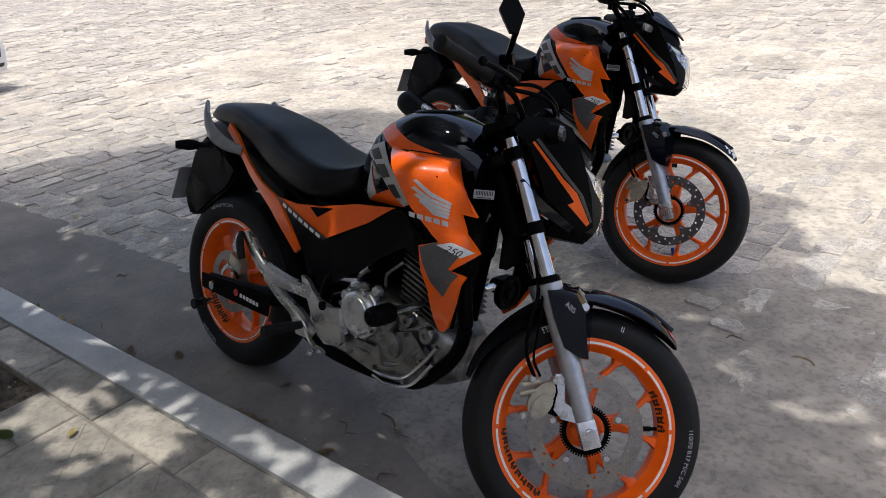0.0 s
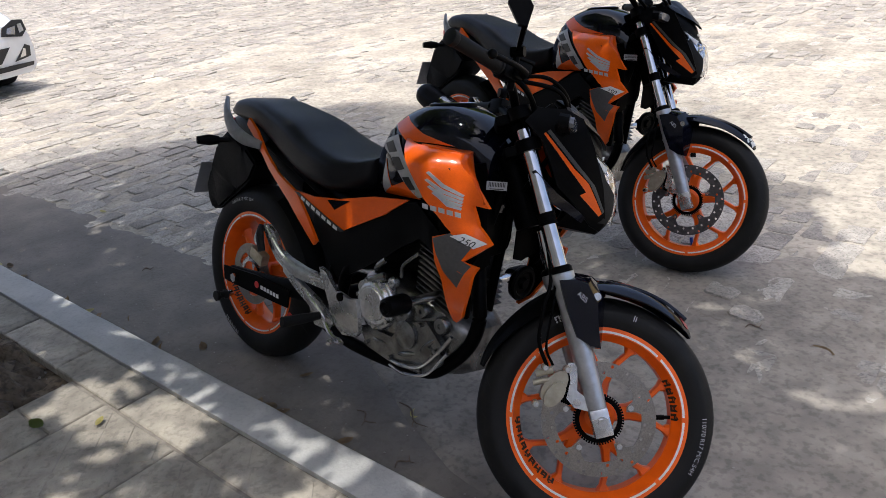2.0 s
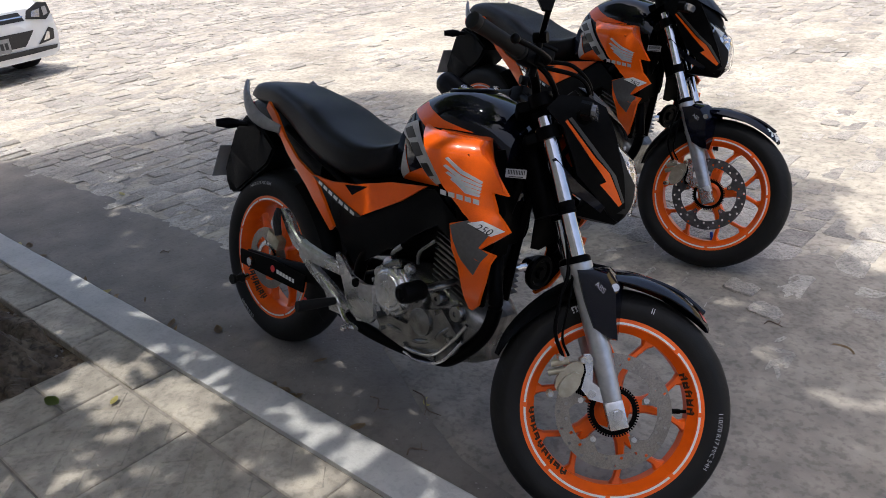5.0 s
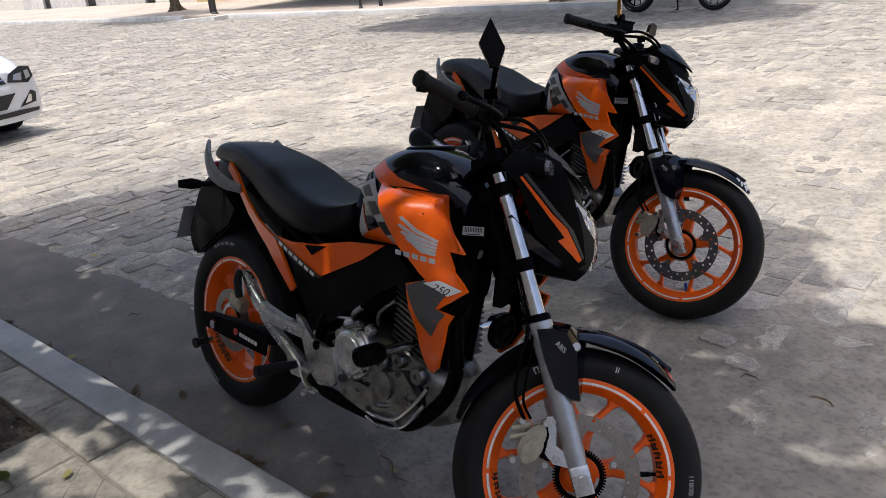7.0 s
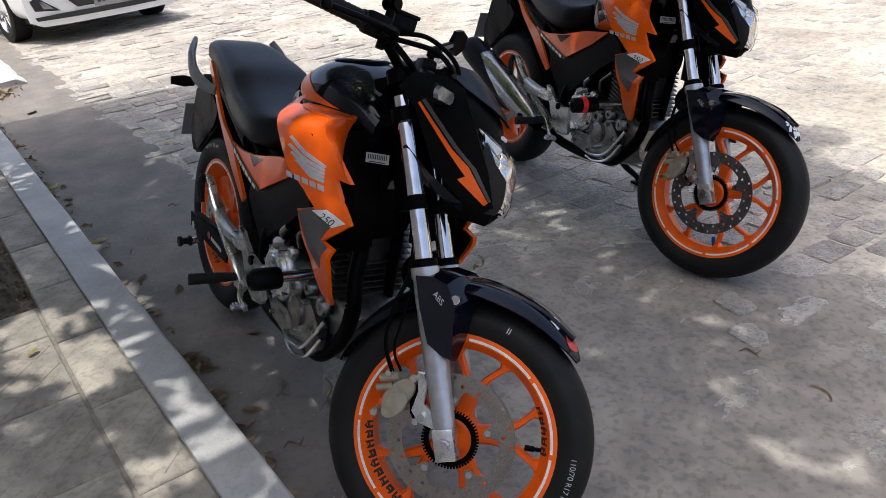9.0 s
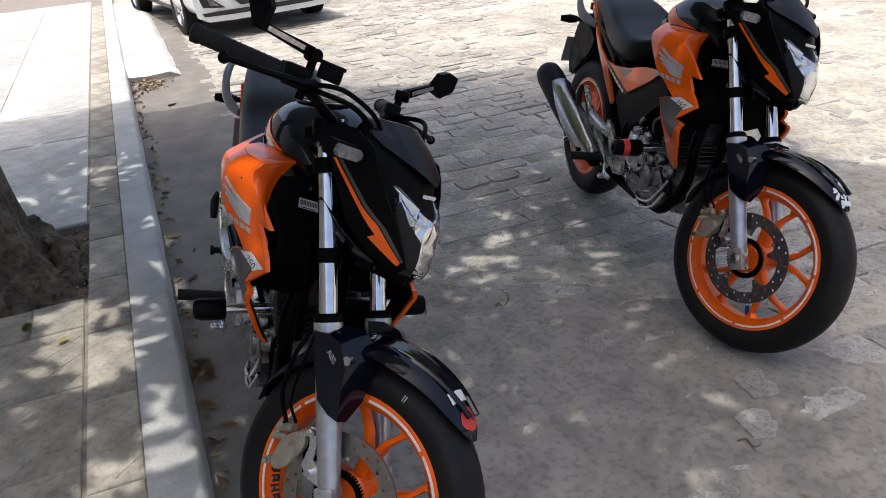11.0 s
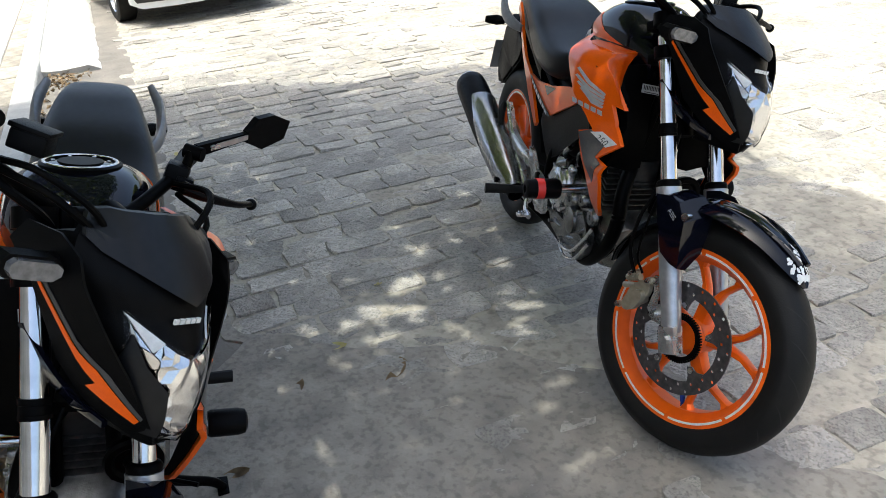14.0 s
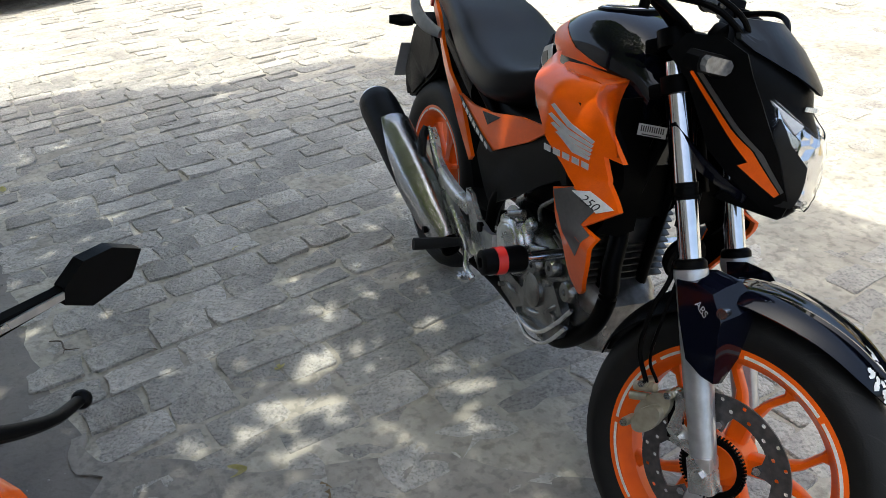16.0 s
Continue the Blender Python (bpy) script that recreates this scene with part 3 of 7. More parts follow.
                    skin(bm, rings)
                part("rim_mark", bm, DARK_DECAL, rim, "black block mark", turn=m)
    # writing on the tyre's right flank
    flank = lambda rr, start, size: (lambda a, b, d: ((rr + b) * math.cos(start - a / rr), -(along([(.226, k * .9), (.236, k * .94), ((r + .226) / 2 - .006, k), (r - .030, k * .93)], rr + b) + .0012), (rr + b) * math.sin(start - a / rr)))
    mid = (r + .226) / 2 - .003
    for words, size, start in () if style["muffler"] else ((("110/70 R17 M/C 54H", .0165, -4), ("II", .020, 80)) if front else (("140/70 R17 M/C 66H", .016, 105),)):
        bm = bmesh.new()
        lettering(bm, words, size, flank(mid, radians(start), 1))
        part("tyre_lettering", bm, LIGHT_GREY_DECAL, tyre, "worn white tyre lettering", turn=m, kind="stuff")
    for i in range(6):
        a = radians(124 if front else 250) - i * .058
        bm = bmesh.new()
        for u in (0, .035):
            q = [Vector(flank(mid, a - u, 1)(x, y, 0)) for x, y in ((-.002, -.008), (.002, -.008), (.002, .008), (-.002, .008))]
            bm.faces.new([bm.verts.new(v) for v in q])
        q = [Vector(flank(mid, a, 1)(x, y, 0)) for x, y in ((0, .005), (.009, .005), (.009, .008), (0, .008))]
        bm.faces.new([bm.verts.new(v) for v in q])
        part("tyre_mark", bm, LIGHT_GREY_DECAL, tyre, "worn white block on the tyre", turn=m)
    # brake disc on the right side
    yd, ro, ri = (-.066, .138, .104) if front else (-.072, .110, .080)
    bm = bmesh.new()
    pierced_ring(bm, 40, ri, ro, yd, .004, 2, .24)
    part("brake_disc", bm, style["disc"], rim, turn=m)
    for i in range(5):
        a = 2 * math.pi * i / 5 + .5
        P = lambda ang, rr: (rr * math.cos(ang), rr * math.sin(ang))
        out = [P(a - .20, ri + .004), P(a + .34, ri + .004), P(a + .16, ri - .012), P(a + .10, ri - .030), P(a - .06, ri - .034), P(a - .12, ri - .012)]
        bm = bmesh.new()
        sheet(bm, out, .004, lambda x, z, d: (x, yd - .0022 + d, z), 0)
        part("disc_arm", bm, style["disc"], rim, turn=m)
    for i in range(5):
        bm = bmesh.new()
        a = 2 * math.pi * i / 5 + .53
        rod(bm, ((ri - .022) * math.cos(a), yd + .004, (ri - .022) * math.sin(a)), ((ri - .022) * math.cos(a), yd - .007, (ri - .022) * math.sin(a)), .0075, 6)
        part("disc_bolt", bm, STEEL, rim, turn=m)
    bm = bmesh.new()
    lathe(bm, [(yd + .002, .046), (yd + .002, .0565), (yd - .005, .0565), (yd - .005, .046)], 56, closed=True)
    ring_of_bars(bm, 56, .0565, .0615, yd + .002, yd - .005, .5, 1)
    part("sensor_ring", bm, FRAME_BLACK if front else STEEL, rim, turn=m)
    bm = bmesh.new()
    a = radians(-76 if style["valve"] is BLUE_ANODISED else 10)
    rod(bm, (.192 * math.cos(a), -.006, .192 * math.sin(a)), (.155 * math.cos(a), -.012, .155 * math.sin(a)), .0045, 8)
    rod(bm, (.170 * math.cos(a), -.010, .170 * math.sin(a)), (.150 * math.cos(a), -.0125, .150 * math.sin(a)), .0062, 8)
    part("tyre_valve", bm, style["valve"], rim, turn=m)
    if not front:
        bm = bmesh.new()
        lathe(bm, [(.066, .05), (.066, .098), (.072, .098), (.072, .05)], 42, closed=True)
        ring_of_bars(bm, 42, .098, .104, .066, .072, .5, 1)
        part("sprocket", bm, STEEL, rim, turn=m)
    return rim


def build_motorcycle(place, steer_angle, style, label):
    bike = thing("motorcycle", place, label, "motorcycle", style["group"])
    T = Matrix.Translation(PIVOT) @ Matrix.Rotation(radians(steer_angle), 4, AXIS) @ Matrix.Translation(-PIVOT)
    paint, dark = style["paint"], style["dark"]

    def P(name, bm, mat, parent=bike, note="", turn=None, angle=38):
        return part(name, bm, mat, parent, note, angle, turn)

    build_wheel("front_wheel", bike, AXLE, .293, .110, T, style, True)
    build_wheel("rear_wheel", bike, Vector((0, 0, .314)), .314, .140, None, dict(style, disc=DISC_STEEL), False)

    # -- fork
    for s in (-1, 1):
        y = s * .098
        bm = bmesh.new()
        d = AXIS
        lathe(bm, [(.010, 0), (.010, .018), (.018, .0225), (.04, .0235), (.10, .0245), (.16, .0265), (.335, .0275), (.345, .030), (.362, .030), (.364, .020)], 28, AXLE + Vector((0, y, 0)), d)
        leg = P("fork_leg", bm, FORK_GREY, note="silver painted fork leg", turn=T)
        bm = bmesh.new()
        turnm = Matrix.Translation(on_fork(0, y)) @ Matrix.Rotation(-RAKE, 4, "Y")
        box(bm, (0, s * .004, -.002), (.044, .040, .066), turnm, .004)
        P("axle_clamp", bm, ALU, leg, turn=T)
        bm = bmesh.new()
        rod(bm, on_fork(0, y), on_fork(0, y + s * .034), .0105, 6)
        rod(bm, on_fork(0, y), on_fork(0, y + s * .027), .0145, 16)
        P("axle_bolt", bm, STEEL, leg, turn=T)
        bm = bmesh.new()
        lathe(bm, [(.363, .0285), (.373, .0285), (.378, .0250), (.380, .0205)], 24, AXLE + Vector((0, y, 0)), d)
        lathe(bm, [(.363, .0), (.363, .0285)], 24, AXLE + Vector((0, y, 0)), d)
        P("dust_seal", bm, FRAME_BLACK, leg, turn=T)
        bm = bmesh.new()
        lathe(bm, [(.36, .0195), (.72, .0195), (.72, 0)], 28, AXLE + Vector((0, y, 0)), d)
        st = P("fork_tube", bm, CHROME, note="chromed fork tube", turn=T)
        bm = bmesh.new()
        lathe(bm, [(.482, .0198), (.482, .0225), (.489, .0225), (.490, .0215), (.502, .0215), (.503, .0225), (.512, .0225), (.512, .0198)], 24, AXLE + Vector((0, y, 0)), d)
        P("fork_band", bm, FRAME_BLACK, st, turn=T)
    bm = bmesh.new()
    for s0 in (.665, .745):
        for s in (-1, 1):
            rod(bm, on_fork(s0, s * .098), on_fork(s0 + .03, s * .098), .030, 16)
        box(bm, on_fork(s0 + .012, 0, -.03), (.06, .19, .026), Matrix.Rotation(-RAKE, 4, "Y"), .006)
    P("triple_clamp", bm, FRAME_BLACK, turn=T)

    # -- front mudguard
    bm = bmesh.new()
    HOOD = [(50, .306, .010, .002), (54, .316, .030, .012), (62, .322, .052, .020), (74, .328, .069, .026), (88, .333, .083, .030), (100, .336, .096, .026), (108, .335, .100, .022)]

    def hood_at(ang, y, proud=.0016):
        """A point on the mudguard, by the angle from ahead and the distance from its middle."""
        r, w, d = (along([(q[0], q[k]) for q in HOOD], math.degrees(ang)) for k in (1, 2, 3))
        u = abs(y) / w
        r += proud - d * u ** 3.4 + .004 * max(0, 1 - 5 * u)
        return AXLE + Vector((r * math.cos(ang), y, r * math.sin(ang)))

    sweep_arc(bm, HOOD, AXLE, 26, 14, .003, 3.4)
    fender = P("front_mudguard", bm, dark, note="glossy midnight black front mudguard", turn=T)
    bm = bmesh.new()
    for s in (-1, 1):
        tube(bm, [AXLE + Vector(((.3255) * math.cos(radians(a)), s * along([(56, .014), (75, .034), (108, .052)], a), (.3265) * math.sin(radians(a)))) for a in (58, 70, 82, 94, 106)], .0065, 6)
    P("ridge", bm, dark, fender, turn=T)
    bm = bmesh.new()
    sweep_arc(bm, [(108, .330, .070, .045), (124, .322, .064, .036), (142, .315, .057, .026), (158, .312, .048, .014), (168, .306, .026, .004)], AXLE)
    P("rear_extension", bm, MATTE_BLACK, fender, "matt black mudguard extension", turn=T)
    for s in (-1, 1):
        bm = bmesh.new()
        # a folded wedge over the fork leg: its outer face, a fold, and the root at the mudguard
        outer = [(1.224, .600), (1.260, .610), (1.292, .604), (1.322, .566), (1.330, .528), (1.349, .462), (1.324, .464), (1.290, .478), (1.254, .538)]
        fold = [(1.222, .603), (1.258, .620), (1.300, .618), (1.336, .582), (1.338, .530), (1.354, .460), (1.326, .458), (1.286, .472), (1.250, .534)]
        root = [(1.226, .612), (1.262, .628), (1.306, .628), (1.346, .602), (1.350, .560), (1.352, .500), (1.326, .490), (1.290, .500), (1.258, .545)]
        skin(bm, [[bm.verts.new((x, s * y, z)) for x, z in ring] for y, ring in ((.064, root), (.104, fold), (.130, outer))])
        bmesh.ops.bevel(bm, geom=[e for e in bm.edges if e.is_manifold and e.calc_face_angle(0) > .6], offset=.0025, segments=2, affect="EDGES")
        P("mudguard_flank", bm, dark, fender, turn=T, angle=22)
        bm = bmesh.new()
        rod(bm, (1.318, s * .108, .580), (1.318, s * .130, .580), .0095, 12)
        P("mudguard_bolt", bm, STEEL, fender, turn=T)
        bm = bmesh.new()
        lettering(bm, "ABS", .017, lambda a, b, dd: (1.284 - s * a * .85 + b * .3, s * .1312, .572 + b + s * a * .55))
        P("lettering", bm, LIGHT_GREY_DECAL, fender, "small grey lettering", turn=T)
    bm = bmesh.new()
    if style["sticker"] == "rose":
        arc = lambda a, b, dd: tuple(hood_at(radians(58) + a / .32, b - .008))
        mid = bm.verts.new(arc(0, 0, 0))
        inner, outer = ([bm.verts.new(arc(f * .024 * math.cos(t), f * .026 * math.sin(t), 0)) for t in [2 * math.pi * i / 14 for i in range(14)]] for f in (.55, 1.0))
        skin(bm, [inner, outer], False)
        for i in range(14):
            bm.faces.new((mid, inner[i], inner[(i + 1) % 14]))
        P("sticker", bm, RED_DECAL, fender, "round red sticker", turn=T)
        bm = bmesh.new()
        lines = [[bm.verts.new(arc(x, y, 0)) for x in (.036, .050, .060)] for y in (-.030, -.018, -.006, .006, .018, .030)]
        skin(bm, lines, False, False)
        P("sticker", bm, WHITE_TAPE, fender, "white oblong sticker", turn=T)
    else:
        for i in range(60):
            u, v = random.uniform(-.045, .045), random.uniform(-.036, .036)
            if (u / .046) ** 2 + (v / .037) ** 2 > 1:
                continue
            ang = radians(59) + u / .322
            c = hood_at(ang, v)
            t1 = Vector((-math.sin(ang), 0, math.cos(ang)))
            n = random.randint(5, 7)
            q0 = random.random() * 6
            bm.faces.new([bm.verts.new(hood_at(ang + math.cos(q0 + 6.28 * k / n) * random.uniform(.010, .028), v + math.sin(q0 + 6.28 * k / n) * random.uniform(.003, .007))) for k in range(n)])
        P("sticker", bm, WHITE_TAPE, fender, "ragged white sticker", turn=T)

    # -- front caliper and hose
    bm = bmesh.new()
    oval = lambda cx, cz, a, b, t, n=18: [(cx + a * math.cos(q) * math.cos(t) - b * math.sin(q) * math.sin(t), cz + a * math.cos(q) * math.sin(t) + b * math.sin(q) * math.cos(t)) for q in [2 * math.pi * k / n for k in range(n)]]
    tl = radians(62)
    sheet(bm, oval(1.262, .352, .044, .024, tl), .028, lambda x, z, dd: (x, -.086 - dd, z), 0)
    bmesh.ops.bevel(bm, geom=[e for e in bm.edges if e.is_manifold and e.calc_face_angle(0) > 1], offset=.004, segments=2, affect="EDGES")
    for q in ((1.232, .392), (1.284, .398), (1.226, .304)):
        rod(bm, (q[0], -.090, q[1]), (q[0], -.122, q[1]), .0085, 12)
    rod(bm, (1.214, -.104, .372), (1.252, -.108, .390), .0095, 10)
    rod(bm, (1.212, -.104, .350), (1.246, -.108, .366), .0080, 10)
    cal = P("front_caliper", bm, style["caliper"], note="cast alloy brake caliper", turn=T)
    for q in ((1.232, .392, -.124), (1.284, .398, -.124), (1.226, .304, -.124)):
        bm = bmesh.new()
        rod(bm, (q[0], q[2], q[1]), (q[0], q[2] - .006, q[1]), .0066, 6)
        P("caliper_bolt", bm, STEEL, cal, turn=T)
    for i in range(4):
        bm = bmesh.new()
        box(bm, (1.292 + .004 * i, -.074 - .008 * i, .352), (.030, .005, .070), Matrix.Rotation(radians(-20), 4, "Y"), .0015)
        P("pad_carrier", bm, FRAME_BLACK, cal, turn=T)
    bm = bmesh.new()
    sheet(bm, oval(1.264, .336, .034, .0195, tl), .020, lambda x, z, dd: (x, -.112 - dd, z), 0)
    bmesh.ops.bevel(bm, geom=[e for e in bm.edges if e.is_manifold and e.calc_face_angle(0) > 1], offset=.005, segments=3, affect="EDGES")
    P("caliper_cap", bm, style["caliper"], cal, "pale gold piston cap", turn=T)
    bm = bmesh.new()
    sheet(bm, [(1.284, .412), (1.300, .416), (1.310, .398), (1.318, .352), (1.352, .336), (1.352, .310), (1.318, .312), (1.296, .330), (1.298, .372)], .010, lambda x, z, dd: (x, -.104 + dd, z), 0)
    P("caliper_bracket", bm, ALU, cal, turn=T)
    for q in ((1.297, .404), (1.322, .326)):
        bm = bmesh.new()
        rod(bm, (q[0], -.100, q[1]), (q[0], -.116, q[1]), .0085, 12)
        P("bracket_bolt", bm, STEEL, cal, turn=T)
    bm = bmesh.new()
    tube(bm, [(1.236, -.118, .395), (1.205, -.125, .45), (1.200, -.125, .53), (1.205, -.11, .60), (1.17, -.075, .72), (1.12, -.06, .86), (1.06, -.10, .98)], .0048, 8)
    tube(bm, [(1.25, -.105, .40), (1.225, -.115, .44), (1.222, -.12, .52), (1.215, -.105, .60), (1.18, -.06, .74)], .0032, 6)
    P("brake_hose", bm, FRAME_BLACK, turn=T)

    # -- headlight and cowl
    FRONT = [(.735, 1.303), (.76, 1.324), (.80, 1.331), (.86, 1.321), (.895, 1.304), (.915, 1.288), (.95, 1.273), (.975, 1.252), (1.0, 1.225), (1.03, 1.196), (1.062, 1.165)]
    HALF = [(.735, .028), (.76, .048), (.80, .068), (.86, .088), (.91, .108), (.95, .124), (.975, .127), (1.0, .118), (1.025, .094), (1.050, .080), (1.068, .050)]

    def front_x(y, z):
        u = min(1.0, abs(y) / along(HALF, z))
        return along(FRONT, z) - (.090 - .035 * max(0.0, min(1.0, (z - .94) / .07))) * u ** 2.0

    def back_x(z):
        return 1.115 + (1.0 - z) * .50

    bm = bmesh.new()
    rings = []
    for i in range(25):
        z = .735 + .290 * i / 24
        w = along(HALF, z)
        ring = [bm.verts.new((front_x(w * u, z), w * u, z)) for u in [-1 + 2 * k / 14 for k in range(15)]]
        bx = min(back_x(z), front_x(w, z) - .02)
        bm_x = bx - .01
        if z > 1.0:
            bx, bm_x = front_x(w, z) - .012, front_x(w * .5, z) - .016
        ring += [bm.verts.new((bx, w * .98, z)), bm.verts.new((bm_x, w * .5, z)), bm.verts.new((bm_x, -w * .5, z)), bm.verts.new((bx, -w * .98, z))]
        rings.append(ring)
    skin(bm, rings)
    cowl = P("headlight_cowl", bm, MATTE_BLACK, note="matt black headlight cowl", turn=T)
    face = lambda proud: (lambda y, z, dd: (front_x(y, z) + proud + dd, y, z))
    bm = bmesh.new()
    sheet(bm, [(-.082, .930), (-.045, .903), (0, .886), (.045, .903), (.082, .930), (.078, .87), (.058, .80), (.034, .764), (-.034, .764), (-.058, .80), (-.078, .87)], .003, face(.010), 3)
    P("headlight_lens", bm, LENS, cowl, "clear headlight lens", turn=T)
    bm = bmesh.new()
    sheet(bm, [(-.040, .893), (0, .880), (.040, .893), (.046, .86), (.032, .80), (.018, .772), (-.018, .772), (-.032, .80), (-.046, .86)], .003, lambda y, z, dd: (front_x(y, z) + .0012 + dd + .004 * ((int(z * 55) + int(y * 70 + 50)) % 2), y, z), 3)
    P("reflector", bm, CHROME, cowl, "chromed reflector", turn=T, angle=10)
    for s in (-1, 1):
        bm = bmesh.new()
        sheet(bm, [(s * .079, .925), (s * .040, .899), (s * .052, .884)], .004, lambda y, z, dd: (front_x(y, z) + .002 + dd + .10 * max(0, .062 - abs(y)), y, z), 1)
        P("position_light", bm, WHITE_TAPE, cowl, "white position light", turn=T, angle=10)
        for k, fan in enumerate((((.079, .923), (.052, .883), (.066, .890)), ((.078, .918), (.066, .889), (.072, .884)), ((.050, .882), (.040, .897), (.024, .888), (.034, .868)), ((.064, .887), (.052, .882), (.036, .866), (.050, .862)),
                                 ((.033, .866), (.022, .887), (.004, .880), (.012, .858)), ((.048, .861), (.034, .864), (.014, .856), (.030, .840)))):
            bm = bmesh.new()
            sheet(bm, [(s * y, z) for y, z in fan], .003, lambda y, z, dd: (front_x(y, z) + .0028 + dd + (.14 if k % 2 else -.10) * (z - .87) + (.09 if k % 3 else -.12) * (abs(y) - .04), y, z), 0)
            P("reflector_facet", bm, CHROME, cowl, turn=T, angle=10)
        bm = bmesh.new()
        sheet(bm, [(s * .036, .838), (s * .060, .866), (s * .075, .902), (s * .080, .868), (s * .060, .80), (s * .036, .760), (s * .024, .764), (s * .030, .80)], .004, face(.0130), 2)
        P("smoked_panel", bm, VISOR, cowl, turn=T)
    # visor
    bm = bmesh.new()
    half = [(.030, .962), (.072, .979), (.104, .992), (.115, 1.003), (.113, 1.015), (.098, 1.028), (.070, 1.037), (.036, 1.042)]
    sheet(bm, [(0, .950)] + half + [(0, 1.044)] + [(-y, z) for y, z in half[::-1]], .009, lambda y, z, dd: (front_x(y, z) + .003 + dd + .006 * max(0, 1 - (y / .070) ** 8) - .5 * max(0, z - 1.012), y, z), 4)
    bmesh.ops.bevel(bm, geom=[e for e in bm.edges if e.is_manifold and e.calc_face_angle(0) > 1.2], offset=.002, segments=1, affect="EDGES")
    P("visor", bm, VISOR, note="dark plastic visor", turn=T, angle=12)
    for i in range(5):
        bm = bmesh.new()
        box(bm, (front_x(0, .925) + .001, -.021 + .0105 * i, .925), (.004, .0078, .0075), None)
        P("badge_block", bm, WHITE_TAPE, cowl, "small silver block", turn=T)
    # side cowls with orange stripes, blinkers
    for s in (-1, 1):
        side = lambda proud: (lambda x, z, dd: (x, s * (along([(.74, .046), (.78, .076), (.86, .108), (.95, .134), (1.0, .137)], z) - 1.0 * max(0, x - 1.225) ** 1.3 + proud + dd), z))
        bm = bmesh.new()
        sheet(bm, [(1.070, .955), (1.095, .992), (1.160, 1.000), (1.205, .985), (1.245, .925), (1.290, .845), (1.318, .770), (1.310, .742), (1.280, .750), (1.232, .785), (1.178, .822), (1.160, .855), (1.118, .920)], .004, side(0), 3)
        wing = P("side_cowl", bm, MATTE_BLACK, note="matt black side cowl", turn=T)
        bm = bmesh.new()
        sheet(bm, [(1.120, .934), (1.124, .938), (1.212, .866), (1.252, .842), (1.303, .784), (1.297, .776), (1.236, .812), (1.250, .822), (1.206, .858)], .0012, side(.0042), 2)
        P("stripe", bm, style["paint"], wing, "orange stripe", turn=T)
        bm = bmesh.new()
        sheet(bm, [(1.127, .941), (1.133, .946), (1.222, .874), (1.268, .842), (1.308, .790), (1.305, .785), (1.256, .842), (1.216, .868)], .0010, side(.0042), 2)
        P("stripe", bm, STRIPE_GREY, wing, "dark grey stripe", turn=T)
        # little arm from the cowl to the fork
        bm = bmesh.new()
        sheet(bm, [(1.110, .842), (1.118, .848), (1.180, .805), (1.262, .765), (1.256, .750), (1.175, .780)], .010, side(.006), 1)
        P("cowl_bracket", bm, GLOSS_BLACK, wing, turn=T)
        bm = bmesh.new()
        tube(bm, [(1.160, s * .125, .954), (1.165, s * .155, .957)], [.022, .015], 12)
        st = P("blinker_stalk", bm, MATTE_BLACK, wing, turn=T)
        octo = [(-.034, -.005), (-.027, -.0145), (.024, -.0145), (.034, -.005), (.034, .0065), (.024, .0145), (-.027, .0145), (-.034, .0065)]
        bm = bmesh.new()
        sheet(bm, [(s * .178 + a * 1.08, .957 + b * 1.12) for a, b in octo], .024, lambda y, z, dd: (1.160 + dd - .25 * abs(y - s * .14), y, z), 0)
        P("blinker_body", bm, MATTE_BLACK, wing, turn=T)
        bm = bmesh.new()
        sheet(bm, [(s * .178 + a * .92, .957 + b * .86) for a, b in octo], .010, lambda y, z, dd: (1.1845 + dd - .25 * abs(y - s * .14), y, z), 0)
        P("blinker_lens", bm, CLEAR_PLASTIC, wing, "clear blinker lens", turn=T)
        bm = bmesh.new()
        for i in range(6):
            box(bm, (1.185 - .25 * abs(s * .178 - s * .14), s * .178 - .020 + .008 * i, .957), (.003, .004, .015))
        P("blinker_reflector", bm, CHROME, wing, turn=T)
    # dash
    bm = bmesh.new()
    box(bm, (1.122, 0, 1.000), (.030, .140, .060), Matrix.Rotation(radians(42), 4, "Y"), .010)
    P("dashboard", bm, MATTE_BLACK, turn=T)
    bm = bmesh.new()
    rod(bm, (1.11, 0, .99), (1.075, 0, .995), .028, 20)
    P("ignition_lock", bm, FRAME_BLACK, turn=T)

    # -- handlebar
    bm = bmesh.new()
    bar = [(.875, .338, 1.056), (.985, .205, 1.052), (1.022, .140, 1.028), (1.045, .065, .990), (1.048, 0, .986)]
    tube(bm, [(x, -y, z) for x, y, z in bar] + bar[::-1][1:], .0112, 12)
    bars = P("handlebar", bm, FRAME_BLACK, note="black handlebar", turn=T)
    for s in (-1, 1):
        bm = bmesh.new()
        box(bm, (1.052, s * .048, .968), (.034, .030, .055), Matrix.Rotation(-RAKE, 4, "Y"), .005)
        P("bar_clamp", bm, FRAME_BLACK, bars, turn=T)
        for k in (-1, 1):
            bm = bmesh.new()
            c = Vector((1.052, s * .048, .968)) + AXIS * .027 + AHEAD * .011 * k
            rod(bm, c, c + AXIS * .006, .0052, 10)
            P("clamp_bolt", bm, STEEL, bars, turn=T)
